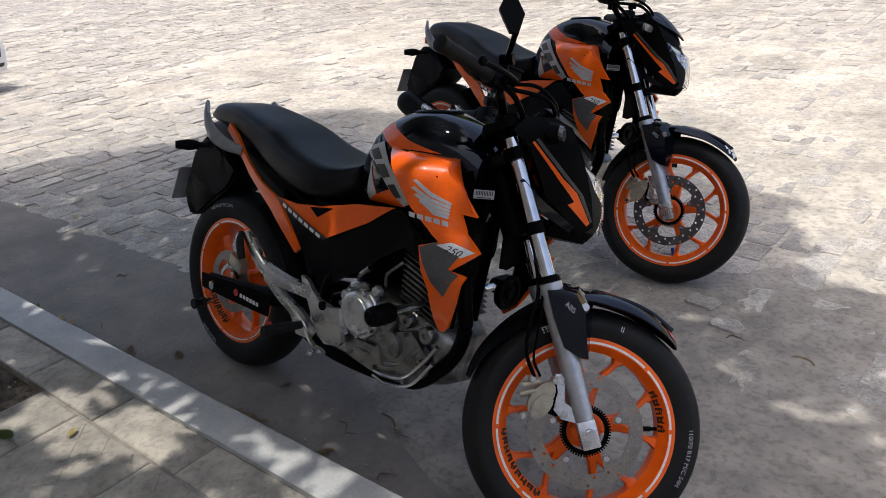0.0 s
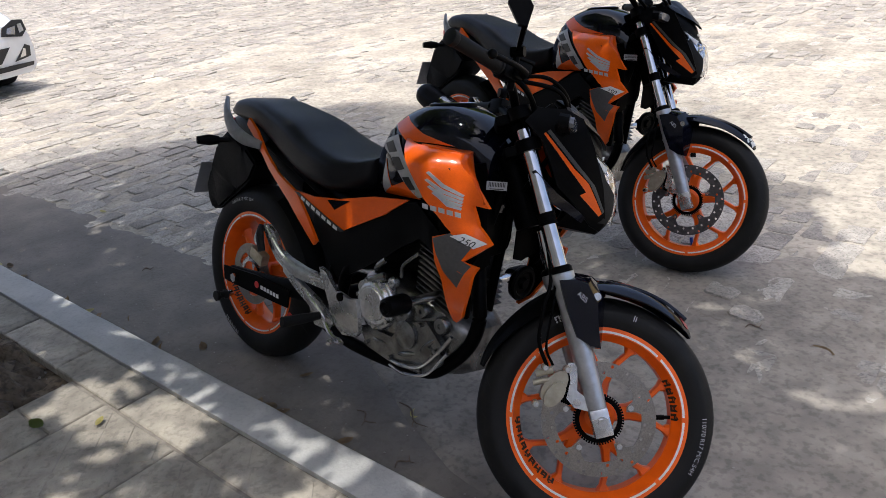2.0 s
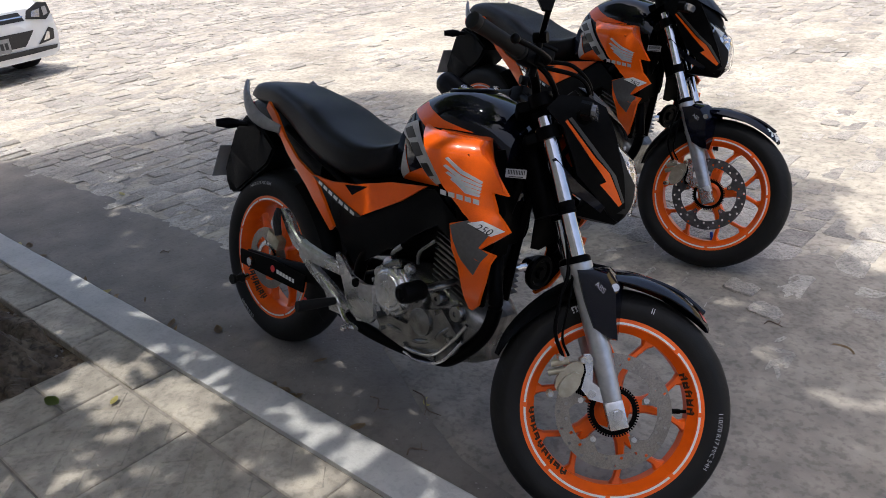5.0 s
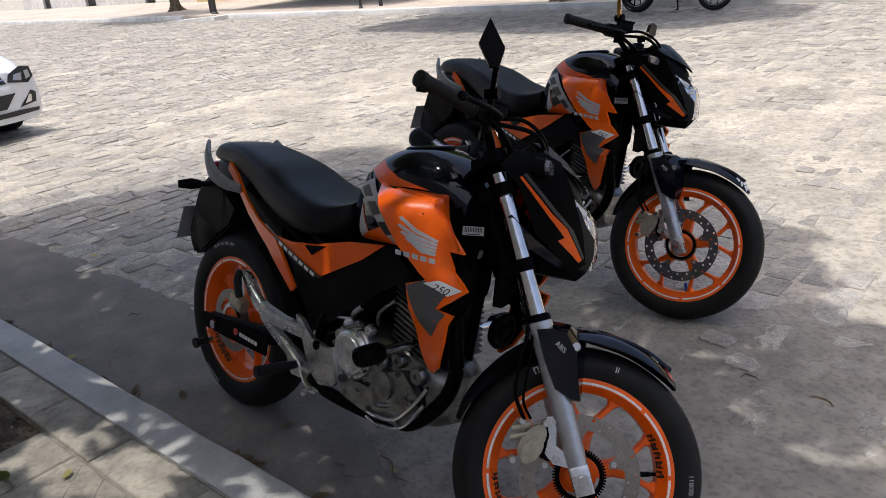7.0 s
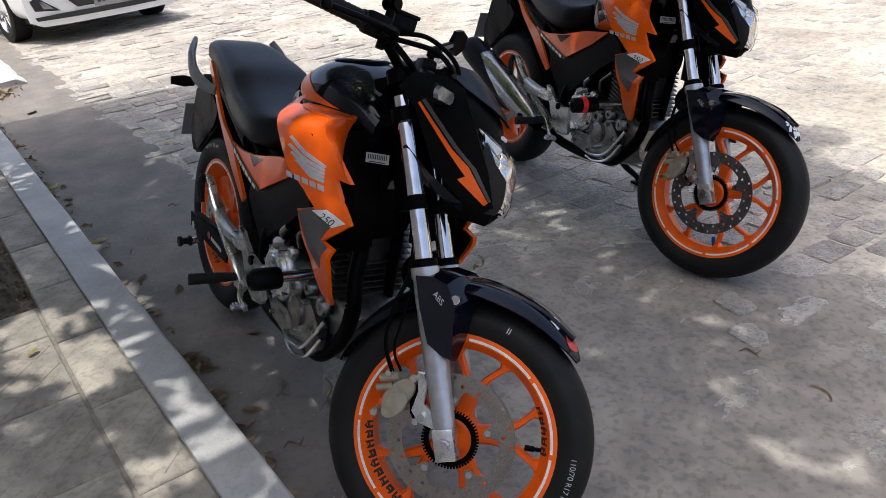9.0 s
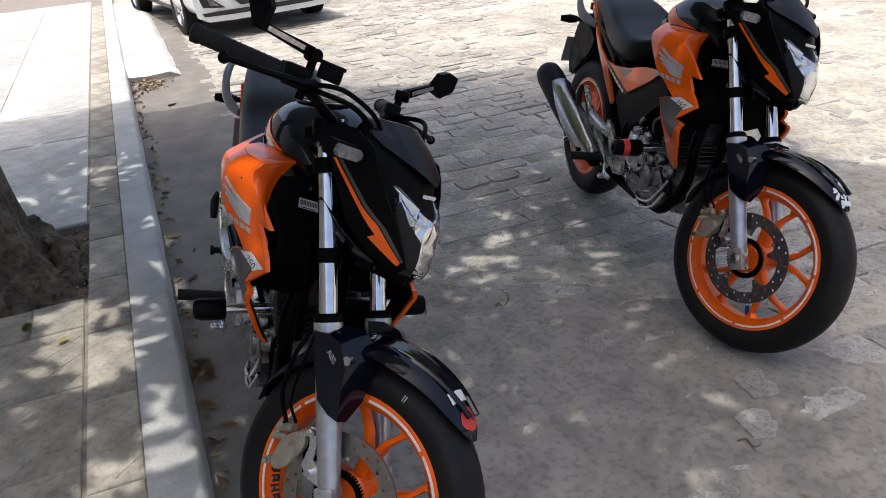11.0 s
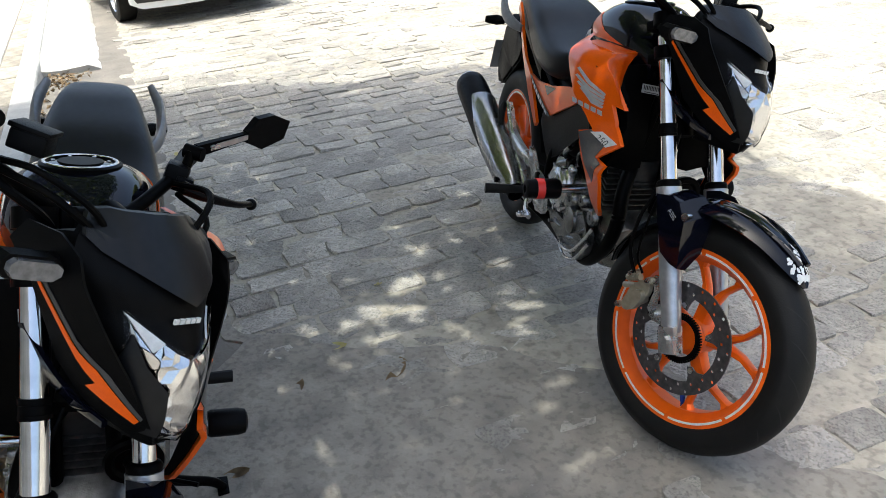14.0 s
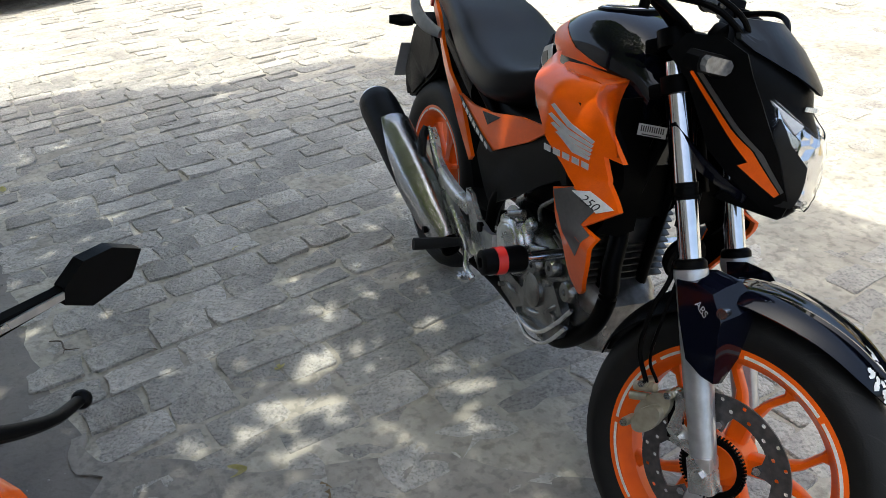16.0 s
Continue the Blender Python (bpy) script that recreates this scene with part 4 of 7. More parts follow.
    for s in (-1, 1):
        g0, g1 = Vector((.985, s * .205, 1.052)), Vector((.872, s * .342, 1.056))
        d = (g1 - g0).normalized()
        bm = bmesh.new()
        L = (g1 - g0).length
        lathe(bm, [(0, .012), (0, .020), (.006, .020), (.008, .0165)] + [(.012 + i * (L - .03) / 24, .0165 + (.0009 if i % 2 else 0)) for i in range(25)] + [(L - .014, .019), (L, .019), (L + .004, .012), (L + .004, 0)], 18, g0, d)
        P("grip", bm, RUBBER, bars, "black rubber grip", turn=T)
        bm = bmesh.new()
        c = g0 - d * .022
        box(bm, c + Vector((.004, 0, 0)), (.050, .040, .046), Matrix.Rotation(radians(-48 * s), 4, "Z"), .009)
        box(bm, c + Vector((.026, 0, -.006)), (.028, .030, .026), Matrix.Rotation(radians(-48 * s), 4, "Z"), .006)
        P("switch_housing", bm, MATTE_BLACK, bars, turn=T)
        bm = bmesh.new()
        if s < 0:
            tube(bm, [(1.040, -.172, 1.050), (1.045, -.215, 1.045), (1.020, -.28, 1.040), (.972, -.340, 1.036)], [.011, .009, .0065, .006], 10, flat=1.2)
            bmesh.ops.create_uvsphere(bm, u_segments=12, v_segments=8, radius=.0115, matrix=Matrix.Translation((.969, -.346, 1.035)))
        else:
            tube(bm, [(1.045, .165, 1.045), (1.065, .21, 1.038), (1.062, .29, 1.030), (1.038, .360, 1.025)], [.012, .009, .0065, .006], 10, flat=1.2)
            bmesh.ops.create_uvsphere(bm, u_segments=12, v_segments=8, radius=.0115, matrix=Matrix.Translation((1.036, .366, 1.024)))
        P("lever", bm, MATTE_BLACK, bars, "black lever with a ball end", turn=T)
        # mirror on its stalk
        up = style["mirror"][0 if s < 0 else 1]
        b0 = Vector((1.020, -.172, 1.086)) if s < 0 else Vector((1.006, .200, 1.082))
        bm = bmesh.new()
        rod(bm, b0 - Vector((0, 0, .075 if s < 0 else .03)), b0 + Vector((0, 0, .018)), .009, 14)
        rod(bm, b0 + Vector((0, 0, .014)) - Vector((.014, 0, 0)), b0 + Vector((.016, s * .012, .018)), .013, 14)
        P("mirror_mount", bm, FRAME_BLACK, bars, turn=T)
        way = Vector((.02, s * math.cos(up), math.sin(up))).normalized()
        a0 = b0 + Vector((0, s * .01, .02))
        a1 = a0 + way * style["stalk_length"][0 if s < 0 else 1]
        bm = bmesh.new()
        wide = way.cross(Vector((1, 0, 0))).normalized()
        rings = []
        for t, h in ((0, .011), (.3, .010), (.85, .007), (1, .009)):
            c = a0.lerp(a1, t)
            rings.append([bm.verts.new(c + wide * h * u + Vector((.005 * v, 0, 0))) for u, v in ((-1, -1), (1, -1), (1, 1), (-1, 1))])
        skin(bm, rings)
        P("mirror_stalk", bm, style["stalk"], bars, turn=T)
        bm = bmesh.new()
        rings = []
        for t, h in ((.22, .0045), (.55, .0050), (.94, .0045)):
            c = a0.lerp(a1, t) + Vector((.0055, 0, 0))
            rings.append([bm.verts.new(c + wide * h * u + Vector((.002 * v, 0, 0))) for u, v in ((-1, -1), (1, -1), (1, 1), (-1, 1))])
        skin(bm, rings)
        P("stalk_inlay", bm, ALU, bars, "bright metal inlay", turn=T)
        bm = bmesh.new()
        kite = [(-.004, .010), (.022, .031), (.062, .030), (.106, .008), (.092, -.026), (.034, -.034), (-.004, -.012)]
        if s < 0 and style["upright"]:
            kite = [(-.004, .010), (.040, .028), (.098, .003), (.040, -.028), (-.004, -.010)]
            lay = lambda a, b, dd: tuple(a1 + Vector((b - .004 - .30 * a, -dd + .006 + .5 * b * b, a - .004)))
        else:
            lay = lambda a, b, dd: tuple(a1 + way * (a - .006) - wide * b * s + Vector((dd - .006 - .5 * b * b, 0, 0)))
        sheet(bm, kite, .014, lay, 1)
        P("mirror_head", bm, MATTE_BLACK, bars, "black angular mirror", turn=T)
    bm = bmesh.new()
    box(bm, (1.030, -.118, 1.080), (.050, .048, .030), Matrix.Rotation(radians(35), 4, "Z"), .005)
    box(bm, (1.030, -.118, 1.098), (.056, .054, .008), Matrix.Rotation(radians(35), 4, "Z"), .003)
    P("brake_reservoir", bm, MATTE_BLACK, bars, turn=T)
    for route, r in (([(1.03, -.16, 1.05), (1.11, -.15, 1.06), (1.17, -.09, 1.02), (1.155, -.045, .92), (1.10, -.03, .80)], .005), ([(1.03, -.165, 1.04), (1.14, -.14, 1.035), (1.175, -.06, .97), (1.13, -.02, .86)], .0055),
                     ([(1.03, .16, 1.045), (1.12, .15, 1.06), (1.17, .08, 1.01), (1.15, .05, .90), (1.08, .05, .78)], .0055), ([(1.04, .165, 1.03), (1.15, .13, 1.02), (1.16, .06, .93), (1.10, .04, .82)], .005),
                     ([(1.01, -.19, 1.045), (1.06, -.16, 1.02), (1.09, -.10, .98), (1.07, -.06, .90)], .007)):
        bm = bmesh.new()
        tube(bm, route, r, 8)
        P("cable", bm, FRAME_BLACK, turn=T)

    # -- tank
    bm = bmesh.new()
    hull(bm, TANK, 30, 44, 3.0, 3.0)
    tank = P("fuel_tank", bm, dark, note="glossy midnight black fuel tank")
    bm = bmesh.new()
    capm = Vector((-.12, 0, 1)).normalized()
    lathe(bm, [(-.012, .066), (.006, .066), (.009, .060), (.009, .054), (.004, .052), (.004, .038), (.010, .036), (.010, 0)], 44, (.845, 0, .992), capm)
    cap = P("fuel_cap", bm, FRAME_BLACK, tank, "black round fuel cap")
    bm = bmesh.new()
    lathe(bm, [(.0092, .0605), (.0105, .059), (.0105, .0555), (.0092, .0545)], 44, (.845, 0, .992), capm, True)
    for i in range(7):
        a = 2 * math.pi * i / 7
        c = Vector((.845, 0, .992)) + capm * .0045 + Vector((.045 * math.cos(a), .045 * math.sin(a), .0045 * math.cos(a)))
        rod(bm, c, c + capm * .004, .0038, 8)
    P("cap_ring", bm, STEEL, cap)
    for s in (-1, 1):
        bm = bmesh.new()
        sheet(bm, [(.668, .865), (.695, .905), (.735, .925), (.792, .842), (.845, .748), (.80, .735), (.668, .733), (.650, .775)], .003, beside(tank_y, s, .001), 3)
        tp = P("tank_side", bm, dark, tank)
        bm = bmesh.new()
        sheet(bm, [(.690, .735), (.845, .745), (.815, .795), (.742, .765), (.722, .840)], .001, beside(tank_y, s, .0042), 2)
        P("decal", bm, paint, tp, "orange decal")
        bm = bmesh.new()
        sheet(bm, [(.690, .738), (.740, .765), (.722, .835), (.705, .78)], .001, beside(tank_y, s, .0056), 1)
        P("decal", bm, LIGHT_GREY_DECAL, tp, "grey wedge decal")
        bm = bmesh.new()
        sheet(bm, [(.693, .872), (.712, .892), (.768, .912), (.800, .857), (.858, .786), (.870, .760), (.838, .748), (.790, .800), (.742, .850)], .001, beside(tank_y, s, .0042), 3)
        P("decal", bm, LIGHT_GREY_DECAL, tp, "grey stripe decal")
        for o in (((.712, .880), (.748, .893), (.772, .866), (.736, .858)), ((.748, .848), (.782, .854), (.806, .824), (.774, .814)), ((.795, .800), (.822, .806), (.842, .774), (.820, .768))):
            bm = bmesh.new()
            sheet(bm, o, .001, beside(tank_y, s, .0056), 1)
            P("decal_block", bm, DARK_DECAL, tp, "black block mark")
        # tank shoulder: orange upper flash
        bm = bmesh.new()
        sheet(bm, [(.735, .935), (.775, .960), (.86, .925), (.96, .905), (.90, .905), (.80, .900)], .002, beside(tank_y, s, .001), 3)
        P("tank_flash", bm, paint, tank, "orange flash on the tank")
        # shroud
        bm = bmesh.new()
        sheet(bm, [(.815, .908), (.860, .906), (.930, .906), (1.004, .906), (1.040, .900), (1.050, .886), (1.064, .870), (1.084, .853), (1.104, .818), (1.125, .780), (1.091, .785), (1.104, .735), (1.149, .697), (1.120, .670), (1.089, .645), (1.137, .641), (1.105, .565), (1.066, .487), (1.037, .462),
                   (1.026, .464), (1.020, .520), (1.018, .580), (1.003, .632), (1.004, .694), (1.050, .710), (1.032, .726), (1.002, .766), (.972, .806), (.936, .846), (.900, .884)], .010, beside(shroud_y, s, -.010), 5)
        bmesh.ops.bevel(bm, geom=[e for e in bm.edges if e.is_manifold and e.calc_face_angle(0) > 1.1], offset=.0022, segments=2, affect="EDGES")
        shroud = P("tank_shroud", bm, paint, note="orange tank shroud")
        bm = bmesh.new()
        sheet(bm, [(.905, .900), (.990, .902), (1.034, .894), (1.062, .864), (1.098, .814), (1.112, .784), (1.086, .780), (1.098, .736), (1.134, .697), (1.112, .670), (1.082, .642), (1.122, .637),
                   (1.098, .568), (1.060, .492), (1.034, .470), (1.026, .520), (1.024, .580), (1.010, .634), (1.012, .690), (1.052, .706), (1.036, .732), (1.006, .770), (.976, .810), (.940, .850)],
              .002, beside(shroud_y, s, -.0128), 4)
        P("shroud_liner", bm, FRAME_BLACK, shroud, "black plastic lining behind the shroud")
        bm = bmesh.new()
        sheet(bm, [(.885, .150), (.912, .176), (.950, .190), (.995, .188), (1.036, .166), (1.036, .138), (1.018, .105), (.995, .072), (.982, .062), (.955, .078), (.915, .112)], .006,
              lambda x, y, dd: (x, s * y, .9085 - .10 * (.190 - y) - .25 * max(0, x - 1.02) - dd), 2)
        P("shroud_shoulder", bm, paint, shroud)
        # the face that turns inwards in front, down to the black panel
        outer = [(1.010, .905), (1.036, .898), (1.050, .884), (1.068, .865), (1.086, .848), (1.102, .818), (1.114, .790)]
        edge = [(.984, .064, .895), (1.016, .098, .888), (1.046, .126, .872), (1.066, .142, .850), (1.082, .152, .825), (1.092, .157, .802), (1.098, .160, .784)]
        bm = bmesh.new()
        rings = []
        for (x, z), q in zip(outer, edge):
            a, b = Vector((x, s * (shroud_y(x, z) - .001), z)), Vector((q[0], s * q[1], q[2]))
            rings.append([bm.verts.new(a.lerp(b, t) + Vector((.012 * math.sin(math.pi * t), 0, .004 * math.sin(math.pi * t)))) for t in (0, .25, .5, .75, 1)])
        skin(bm, rings, False, False)
        bmesh.ops.solidify(bm, geom=bm.faces[:], thickness=.003)
        P("shroud_face", bm, paint, shroud, angle=60)
        bm = bmesh.new()
        sheet(bm, [(1.006, .690), (1.046, .709), (1.108, .687), (1.086, .649), (1.118, .641), (1.070, .574), (1.034, .606), (1.012, .650)], .0015, beside(shroud_y, s, .0004), 3)
        P("decal", bm, GREY_DECAL, shroud, "dark grey insert")
        bm = bmesh.new()
        sheet(bm, [(1.048, .703), (1.082, .714), (1.140, .699), (1.112, .682)], .001, beside(shroud_y, s, .0020), 2)
        P("decal", bm, WHITE_TAPE, shroud, "white number patch")
        bm = bmesh.new()
        lettering(bm, "250", .027, lambda a, b, dd: (1.092 - s * a * 1.0 + b * .5, s * (shroud_y(1.092 - s * a + b * .5, .694 + b * .75 + a * .22 * s) + .0034), .694 + b * .75 + a * .22 * s))
        P("lettering", bm, DARK_DECAL, shroud, "black number 250")
        # wing-like emblem of five feathers, and a row of blocks below it
        for i in range(5):
            tip = ((.990, .852), (.988, .834), (.994, .818), (1.004, .804), (1.018, .793))[i]
            root = (1.074 - .0012 * i, .806 - .0082 * i)
            mx, mz = (tip[0] + root[0]) / 2 - .004, (tip[1] + root[1]) / 2 - .004
            bm = bmesh.new()
            sheet(bm, [(tip[0], tip[1]), (mx - .003, mz - .0048), (root[0] - .003, root[1] - .0044), (root[0], root[1] + .0014), (mx + .002, mz + .0034), (tip[0] + .005, tip[1] + .0040)], .001, beside(shroud_y, s, .0004), 1)
            P("emblem_feather", bm, LIGHT_GREY_DECAL, shroud, "pale grey feather of an emblem")
        for i in range(5):
            x0, z0 = .984 + .0175 * i, .764 - .0030 * i
            bm = bmesh.new()
            sheet(bm, [(x0, z0), (x0 + .0125, z0 - .0025), (x0 + .0125, z0 + .0095), (x0, z0 + .012)], .001, beside(shroud_y, s, .0004), 0)
            P("emblem_block", bm, LIGHT_GREY_DECAL, shroud, "pale grey block")
        # black inner face of the shroud, towards the front
        bm = bmesh.new()
        prof = [(.985, .885), (1.058, .862), (1.095, .80), (1.108, .73), (1.104, .65), (1.066, .585), (1.030, .60), (1.0, .66)]
        sheet(bm, prof, .012, lambda x, z, dd: (x, s * (max(.055, shroud_y(x, z) - .045) + dd + .02 * (x - 1.0)), z), 2)
        P("inner_cowl", bm, FRAME_BLACK, shroud)
        bm = bmesh.new()
        sheet(bm, [(.05, .875), (shroud_y(1.03, .86) - .004, .868), (shroud_y(1.08, .78) - .004, .79), (shroud_y(1.09, .70) - .004, .70), (shroud_y(1.06, .63) - .004, .63), (.085, .60), (.05, .61)], .004, lambda y, z, dd: (1.030 + .034 * math.sin((z - .5) / .38 * 3.14) + dd, s * y, z), 1)
        P("front_baffle", bm, FRAME_BLACK, shroud)
    # frame number label
    lm = Matrix.Translation((1.070, -.062, .820)) @ Matrix.Rotation(radians(-42), 4, "Z")
    bm = bmesh.new()
    box(bm, (0, 0, 0), (.002, .052, .022), lm)
    lab = P("frame_label", bm, LIGHT_GREY_DECAL, note="small white barcode label")
    bm = bmesh.new()
    for i in range(11):
        box(bm, (.0015, -.020 + .004 * i, .003), (.001, .0022, .011), None)
    box(bm, (.0015, 0, -.008), (.001, .036, .002), None)
    bmesh.ops.transform(bm, matrix=lm, verts=bm.verts)
    P("label_bars", bm, DARK_DECAL, lab)

    # -- seat and tail
    bm = bmesh.new()
    hull(bm, [(-.150, .060, .885, .862, .872), (-.10, .078, .918, .850, .872), (.03, .098, .930, .838, .872), (.15, .116, .912, .790, .845), (.26, .132, .888, .738, .800), (.36, .143, .850, .708, .764),
              (.46, .149, .824, .692, .750), (.53, .142, .813, .698, .750), (.585, .118, .814, .710, .764), (.628, .085, .826, .733, .785)], 36, 40, 4.6, 2.4)
    P("seat", bm, VINYL, note="black vinyl seat with a raised pillion", angle=60)
    for s in (-1, 1):
        bm = bmesh.new()
        sheet(bm, [(.030, .868), (.085, .835), (.150, .770), (.235, .715), (.345, .676), (.400, .615), (.449, .545), (.431, .528), (.300, .640), (.170, .722), (.075, .805), (.015, .845)], .010, beside(tail_y, s, 0), 3)
        P("tail_panel", bm, paint, note="orange tail panel")
        bm = bmesh.new()
        sheet(bm, [(.335, .682), (.430, .680), (.545, .694), (.690, .728), (.822, .742), (.735, .684), (.572, .605), (.470, .640)], .008, beside(tail_y, s, 0), 3)
        sp = P("side_panel", bm, paint, note="orange side panel")
        bm = bmesh.new()
        sheet(bm, [(.335, .680), (.360, .680), (.582, .606), (.565, .600), (.470, .622)], .001, beside(tail_y, s, .0105), 2)
        P("decal", bm, DARK_DECAL, sp, "black strip")
        for i in range(7):
            bm = bmesh.new()
            x0 = .372 + i * .0265
            z0 = .669 - i * .0093
            sheet(bm, [(x0, z0 - .006), (x0 + .018, z0 - .0125), (x0 + .021, z0 - .003), (x0 + .003, z0 + .004)], .0008, beside(tail_y, s, .0118), 0)
            P("decal_block", bm, WHITE_TAPE, sp, "white block")
        bm = bmesh.new()
        sheet(bm, [(.50, .684), (.60, .698), (.535, .660)], .001, beside(tail_y, s, .0085), 1)
        P("decal", bm, GLOSS_BLACK, sp, "black wedge")
        # black plastic cover above the engine
        bm = bmesh.new()
        sheet(bm, [(.425, .545), (.470, .637), (.518, .612), (.575, .604), (.651, .688), (.750, .716), (.844, .738), (.940, .670), (.936, .610), (.870, .646), (.800, .604), (.749, .566), (.660, .515), (.590, .474), (.530, .432), (.500, .462), (.455, .512)], .012, beside(lambda x, z: .118 - .9 * (x - .68) ** 2 * .25 - .6 * (z - .60) ** 2, s, 0), 3)
        P("side_cover", bm, MATTE_BLACK, note="matt black side cover")
        # grab rail
        bm = bmesh.new()
        tube(bm, [(.120, s * .122, .790), (.060, s * .146, .805), (.005, s * .156, .832), (-.040, s * .150, .880), (-.072, s * .128, .924)], [.014, .022, .025, .021, .012], 12, flat=.55)
        P("grab_rail", bm, RAIL_GREY, note="grey grab rail")
        # rear blinker
        bm = bmesh.new()
        tube(bm, [(-.14, s * .05, .768), (-.165, s * .09, .768), (-.175, s * .12, .768)], .010, 8)
        tube(bm, [(-.165, s * .105, .768), (-.18, s * .135, .768), (-.195, s * .175, .767)], [.014, .020, .013], 10, flat=.9)
        P("rear_blinker", bm, MATTE_BLACK, note="black rear blinker")
    bm = bmesh.new()
    hull(bm, [(-.19, .030, .850, .800, .825), (-.12, .055, .868, .775, .82), (0, .078, .862, .745, .80), (.15, .092, .82, .69, .75), (.32, .10, .75, .62, .68)], 16, 20)
    P("tail_body", bm, MATTE_BLACK)
    bm = bmesh.new()
    box(bm, (-.198, 0, .825), (.02, .075, .034), None, .006)
    P("tail_light", bm, RED_PLASTIC, note="red tail light")
    bm = bmesh.new()
    prism(bm, [(-.165, .800), (-.06, .765), (.02, .710), (-.02, .645), (-.10, .590), (-.215, .510), (-.262, .500), (-.285, .530), (-.30, .585), (-.27, .66), (-.23, .75)], -.078, .078)
    bmesh.ops.bevel(bm, geom=bm.edges[:], offset=.008, segments=2, affect="EDGES")
    P("plate_carrier", bm, MATTE_BLACK, note="black plastic plate carrier")
    tm = Matrix.Translation((-.335, 0, .605)) @ Matrix.Rotation(radians(24), 4, "Y")
    bm = bmesh.new()
    box(bm, (0, 0, 0), (.003, .187, .136), tm, 0)
    plate = P("number_plate", bm, PLATE_GREY, note="grey metal number plate")
    for r in range(2):
        for i in range(4 if r else 3):
            bm = bmesh.new()
            box(bm, (-.0025, -.06 + .04 * i + (0 if r else .02), -.03 + .055 * (1 - r)), (.001, .026, .040), None)
            bmesh.ops.transform(bm, matrix=tm, verts=bm.verts)
            P("plate_bar", bm, PLATE_BAR, plate)
    bm = bmesh.new()
    sweep_arc(bm, [(14, .338, .052, .03), (40, .336, .060, .03), (66, .336, .060, .025)], Vector((0, 0, .314)))
    P("rear_hugger", bm, MATTE_BLACK)

    # -- frame, engine
    bm = bmesh.new()
    for s in (-1, 1):
        tube(bm, [(1.05, s * .035, .85), (.92, s * .085, .73), (.72, s * .10, .60), (.57, s * .105, .48), (.53, s * .10, .34)], .022, 10, flat=.8)
        tube(bm, [(1.06, s * .03, .80), (1.015, s * .045, .62), (.985, s * .05, .42)], .014, 10)
        tube(bm, [(.62, s * .09, .60), (.36, s * .085, .70), (.10, s * .08, .79)], .014, 10)
    tube(bm, [PIVOT + AXIS * .80 + AHEAD * -.0, PIVOT + AXIS * .99], .034, 16)
    P("frame", bm, FRAME_BLACK)
    bm = bmesh.new()
    hull(bm, [(.33, .06, .72, .50, .61), (.50, .085, .72, .46, .6), (.70, .09, .74, .50, .62), (.90, .085, .78, .55, .66), (1.03, .07, .80, .62, .72)], 12, 16, 4, 4)
    P("airbox", bm, FRAME_BLACK)
    bm = bmesh.new()
    hull(bm, [(.60, .07, .46, .31, .38), (.66, .11, .50, .27, .38), (.76, .125, .505, .25, .38), (.88, .12, .49, .25, .37), (.98, .10, .46, .27, .36), (1.04, .07, .42, .30, .36)], 18, 24, 4, 3)
    engine = P("crankcase", bm, ENGINE, note="cast alloy crankcase")
    bm = bmesh.new()
    lathe(bm, [(0, .080), (.018, .079), (.024, .074), (.024, .067), (.030, .064), (.036, .060), (.038, .054), (.0365, .050), (.040, .047), (.041, .030), (.041, 0)], 56, (.724, -.112, .424), (0, -1, 0))
    P("clutch_cover", bm, ALU, engine, "bright clutch cover")
    for i in range(7):
        a = 2 * math.pi * i / 7 + .3
        bm = bmesh.new()
        rod(bm, (.730 + .068 * math.cos(a), -.12, .428 + .068 * math.sin(a)), (.730 + .068 * math.cos(a), -.150, .428 + .068 * math.sin(a)), .0065, 10)
        P("cover_bolt", bm, STEEL, engine)
    bm = bmesh.new()
    sheet(bm, [(.66, .335), (.70, .285), (.80, .270), (.93, .275), (.985, .320), (.99, .38), (.93, .43), (.84, .40), (.80, .345), (.72, .345)], .022, lambda x, z, dd: (x, -.112 - dd, z), 1)
    lathe(bm, [(0, .042), (.012, .040), (.016, .032), (.016, 0)], 30, (.858, -.130, .372), (0, -1, 0))
    lathe(bm, [(0, .022), (.010, .020), (.010, 0)], 20, (.945, -.130, .345), (0, -1, 0))
    for q in ((.70, .30), (.80, .285), (.92, .29), (.972, .36), (.91, .415), (.67, .33)):
        rod(bm, (q[0], -.13, q[1]), (q[0], -.143, q[1]), .0065, 8)
    P("engine_cover", bm, ENGINE, engine)
    # ribs and bosses that stand out from the casing, the starter housing and the gear shaft's cap
    for a, b, r in (((.672, .478), (.745, .512), .010), ((.80, .455), (.872, .478), .009), ((.815, .300), (.905, .330), .007), ((.905, .330), (.968, .395), .007), ((.700, .318), (.800, .315), .006)):
        bm = bmesh.new()
        tube(bm, [(a[0], -.122, a[1]), ((a[0] + b[0]) / 2, -.136, (a[1] + b[1]) / 2), (b[0], -.124, b[1])], r, 10)
        P("casing_rib", bm, ENGINE, engine)
    for x, z, r, h in ((.840, .430, .030, .030), (.905, .452, .022, .022), (.975, .430, .026, .018), (.660, .455, .020, .020), (.780, .500, .016, .018)):
        bm = bmesh.new()
        lathe(bm, [(0, r), (h * .7, r * .96), (h, r * .78), (h, r * .30), (h * .8, r * .26), (h * .8, 0)], 24, (x, -.112, z), (0, -1, 0))
        P("casing_boss", bm, ENGINE if r > .021 else ALU, engine)
    bm = bmesh.new()
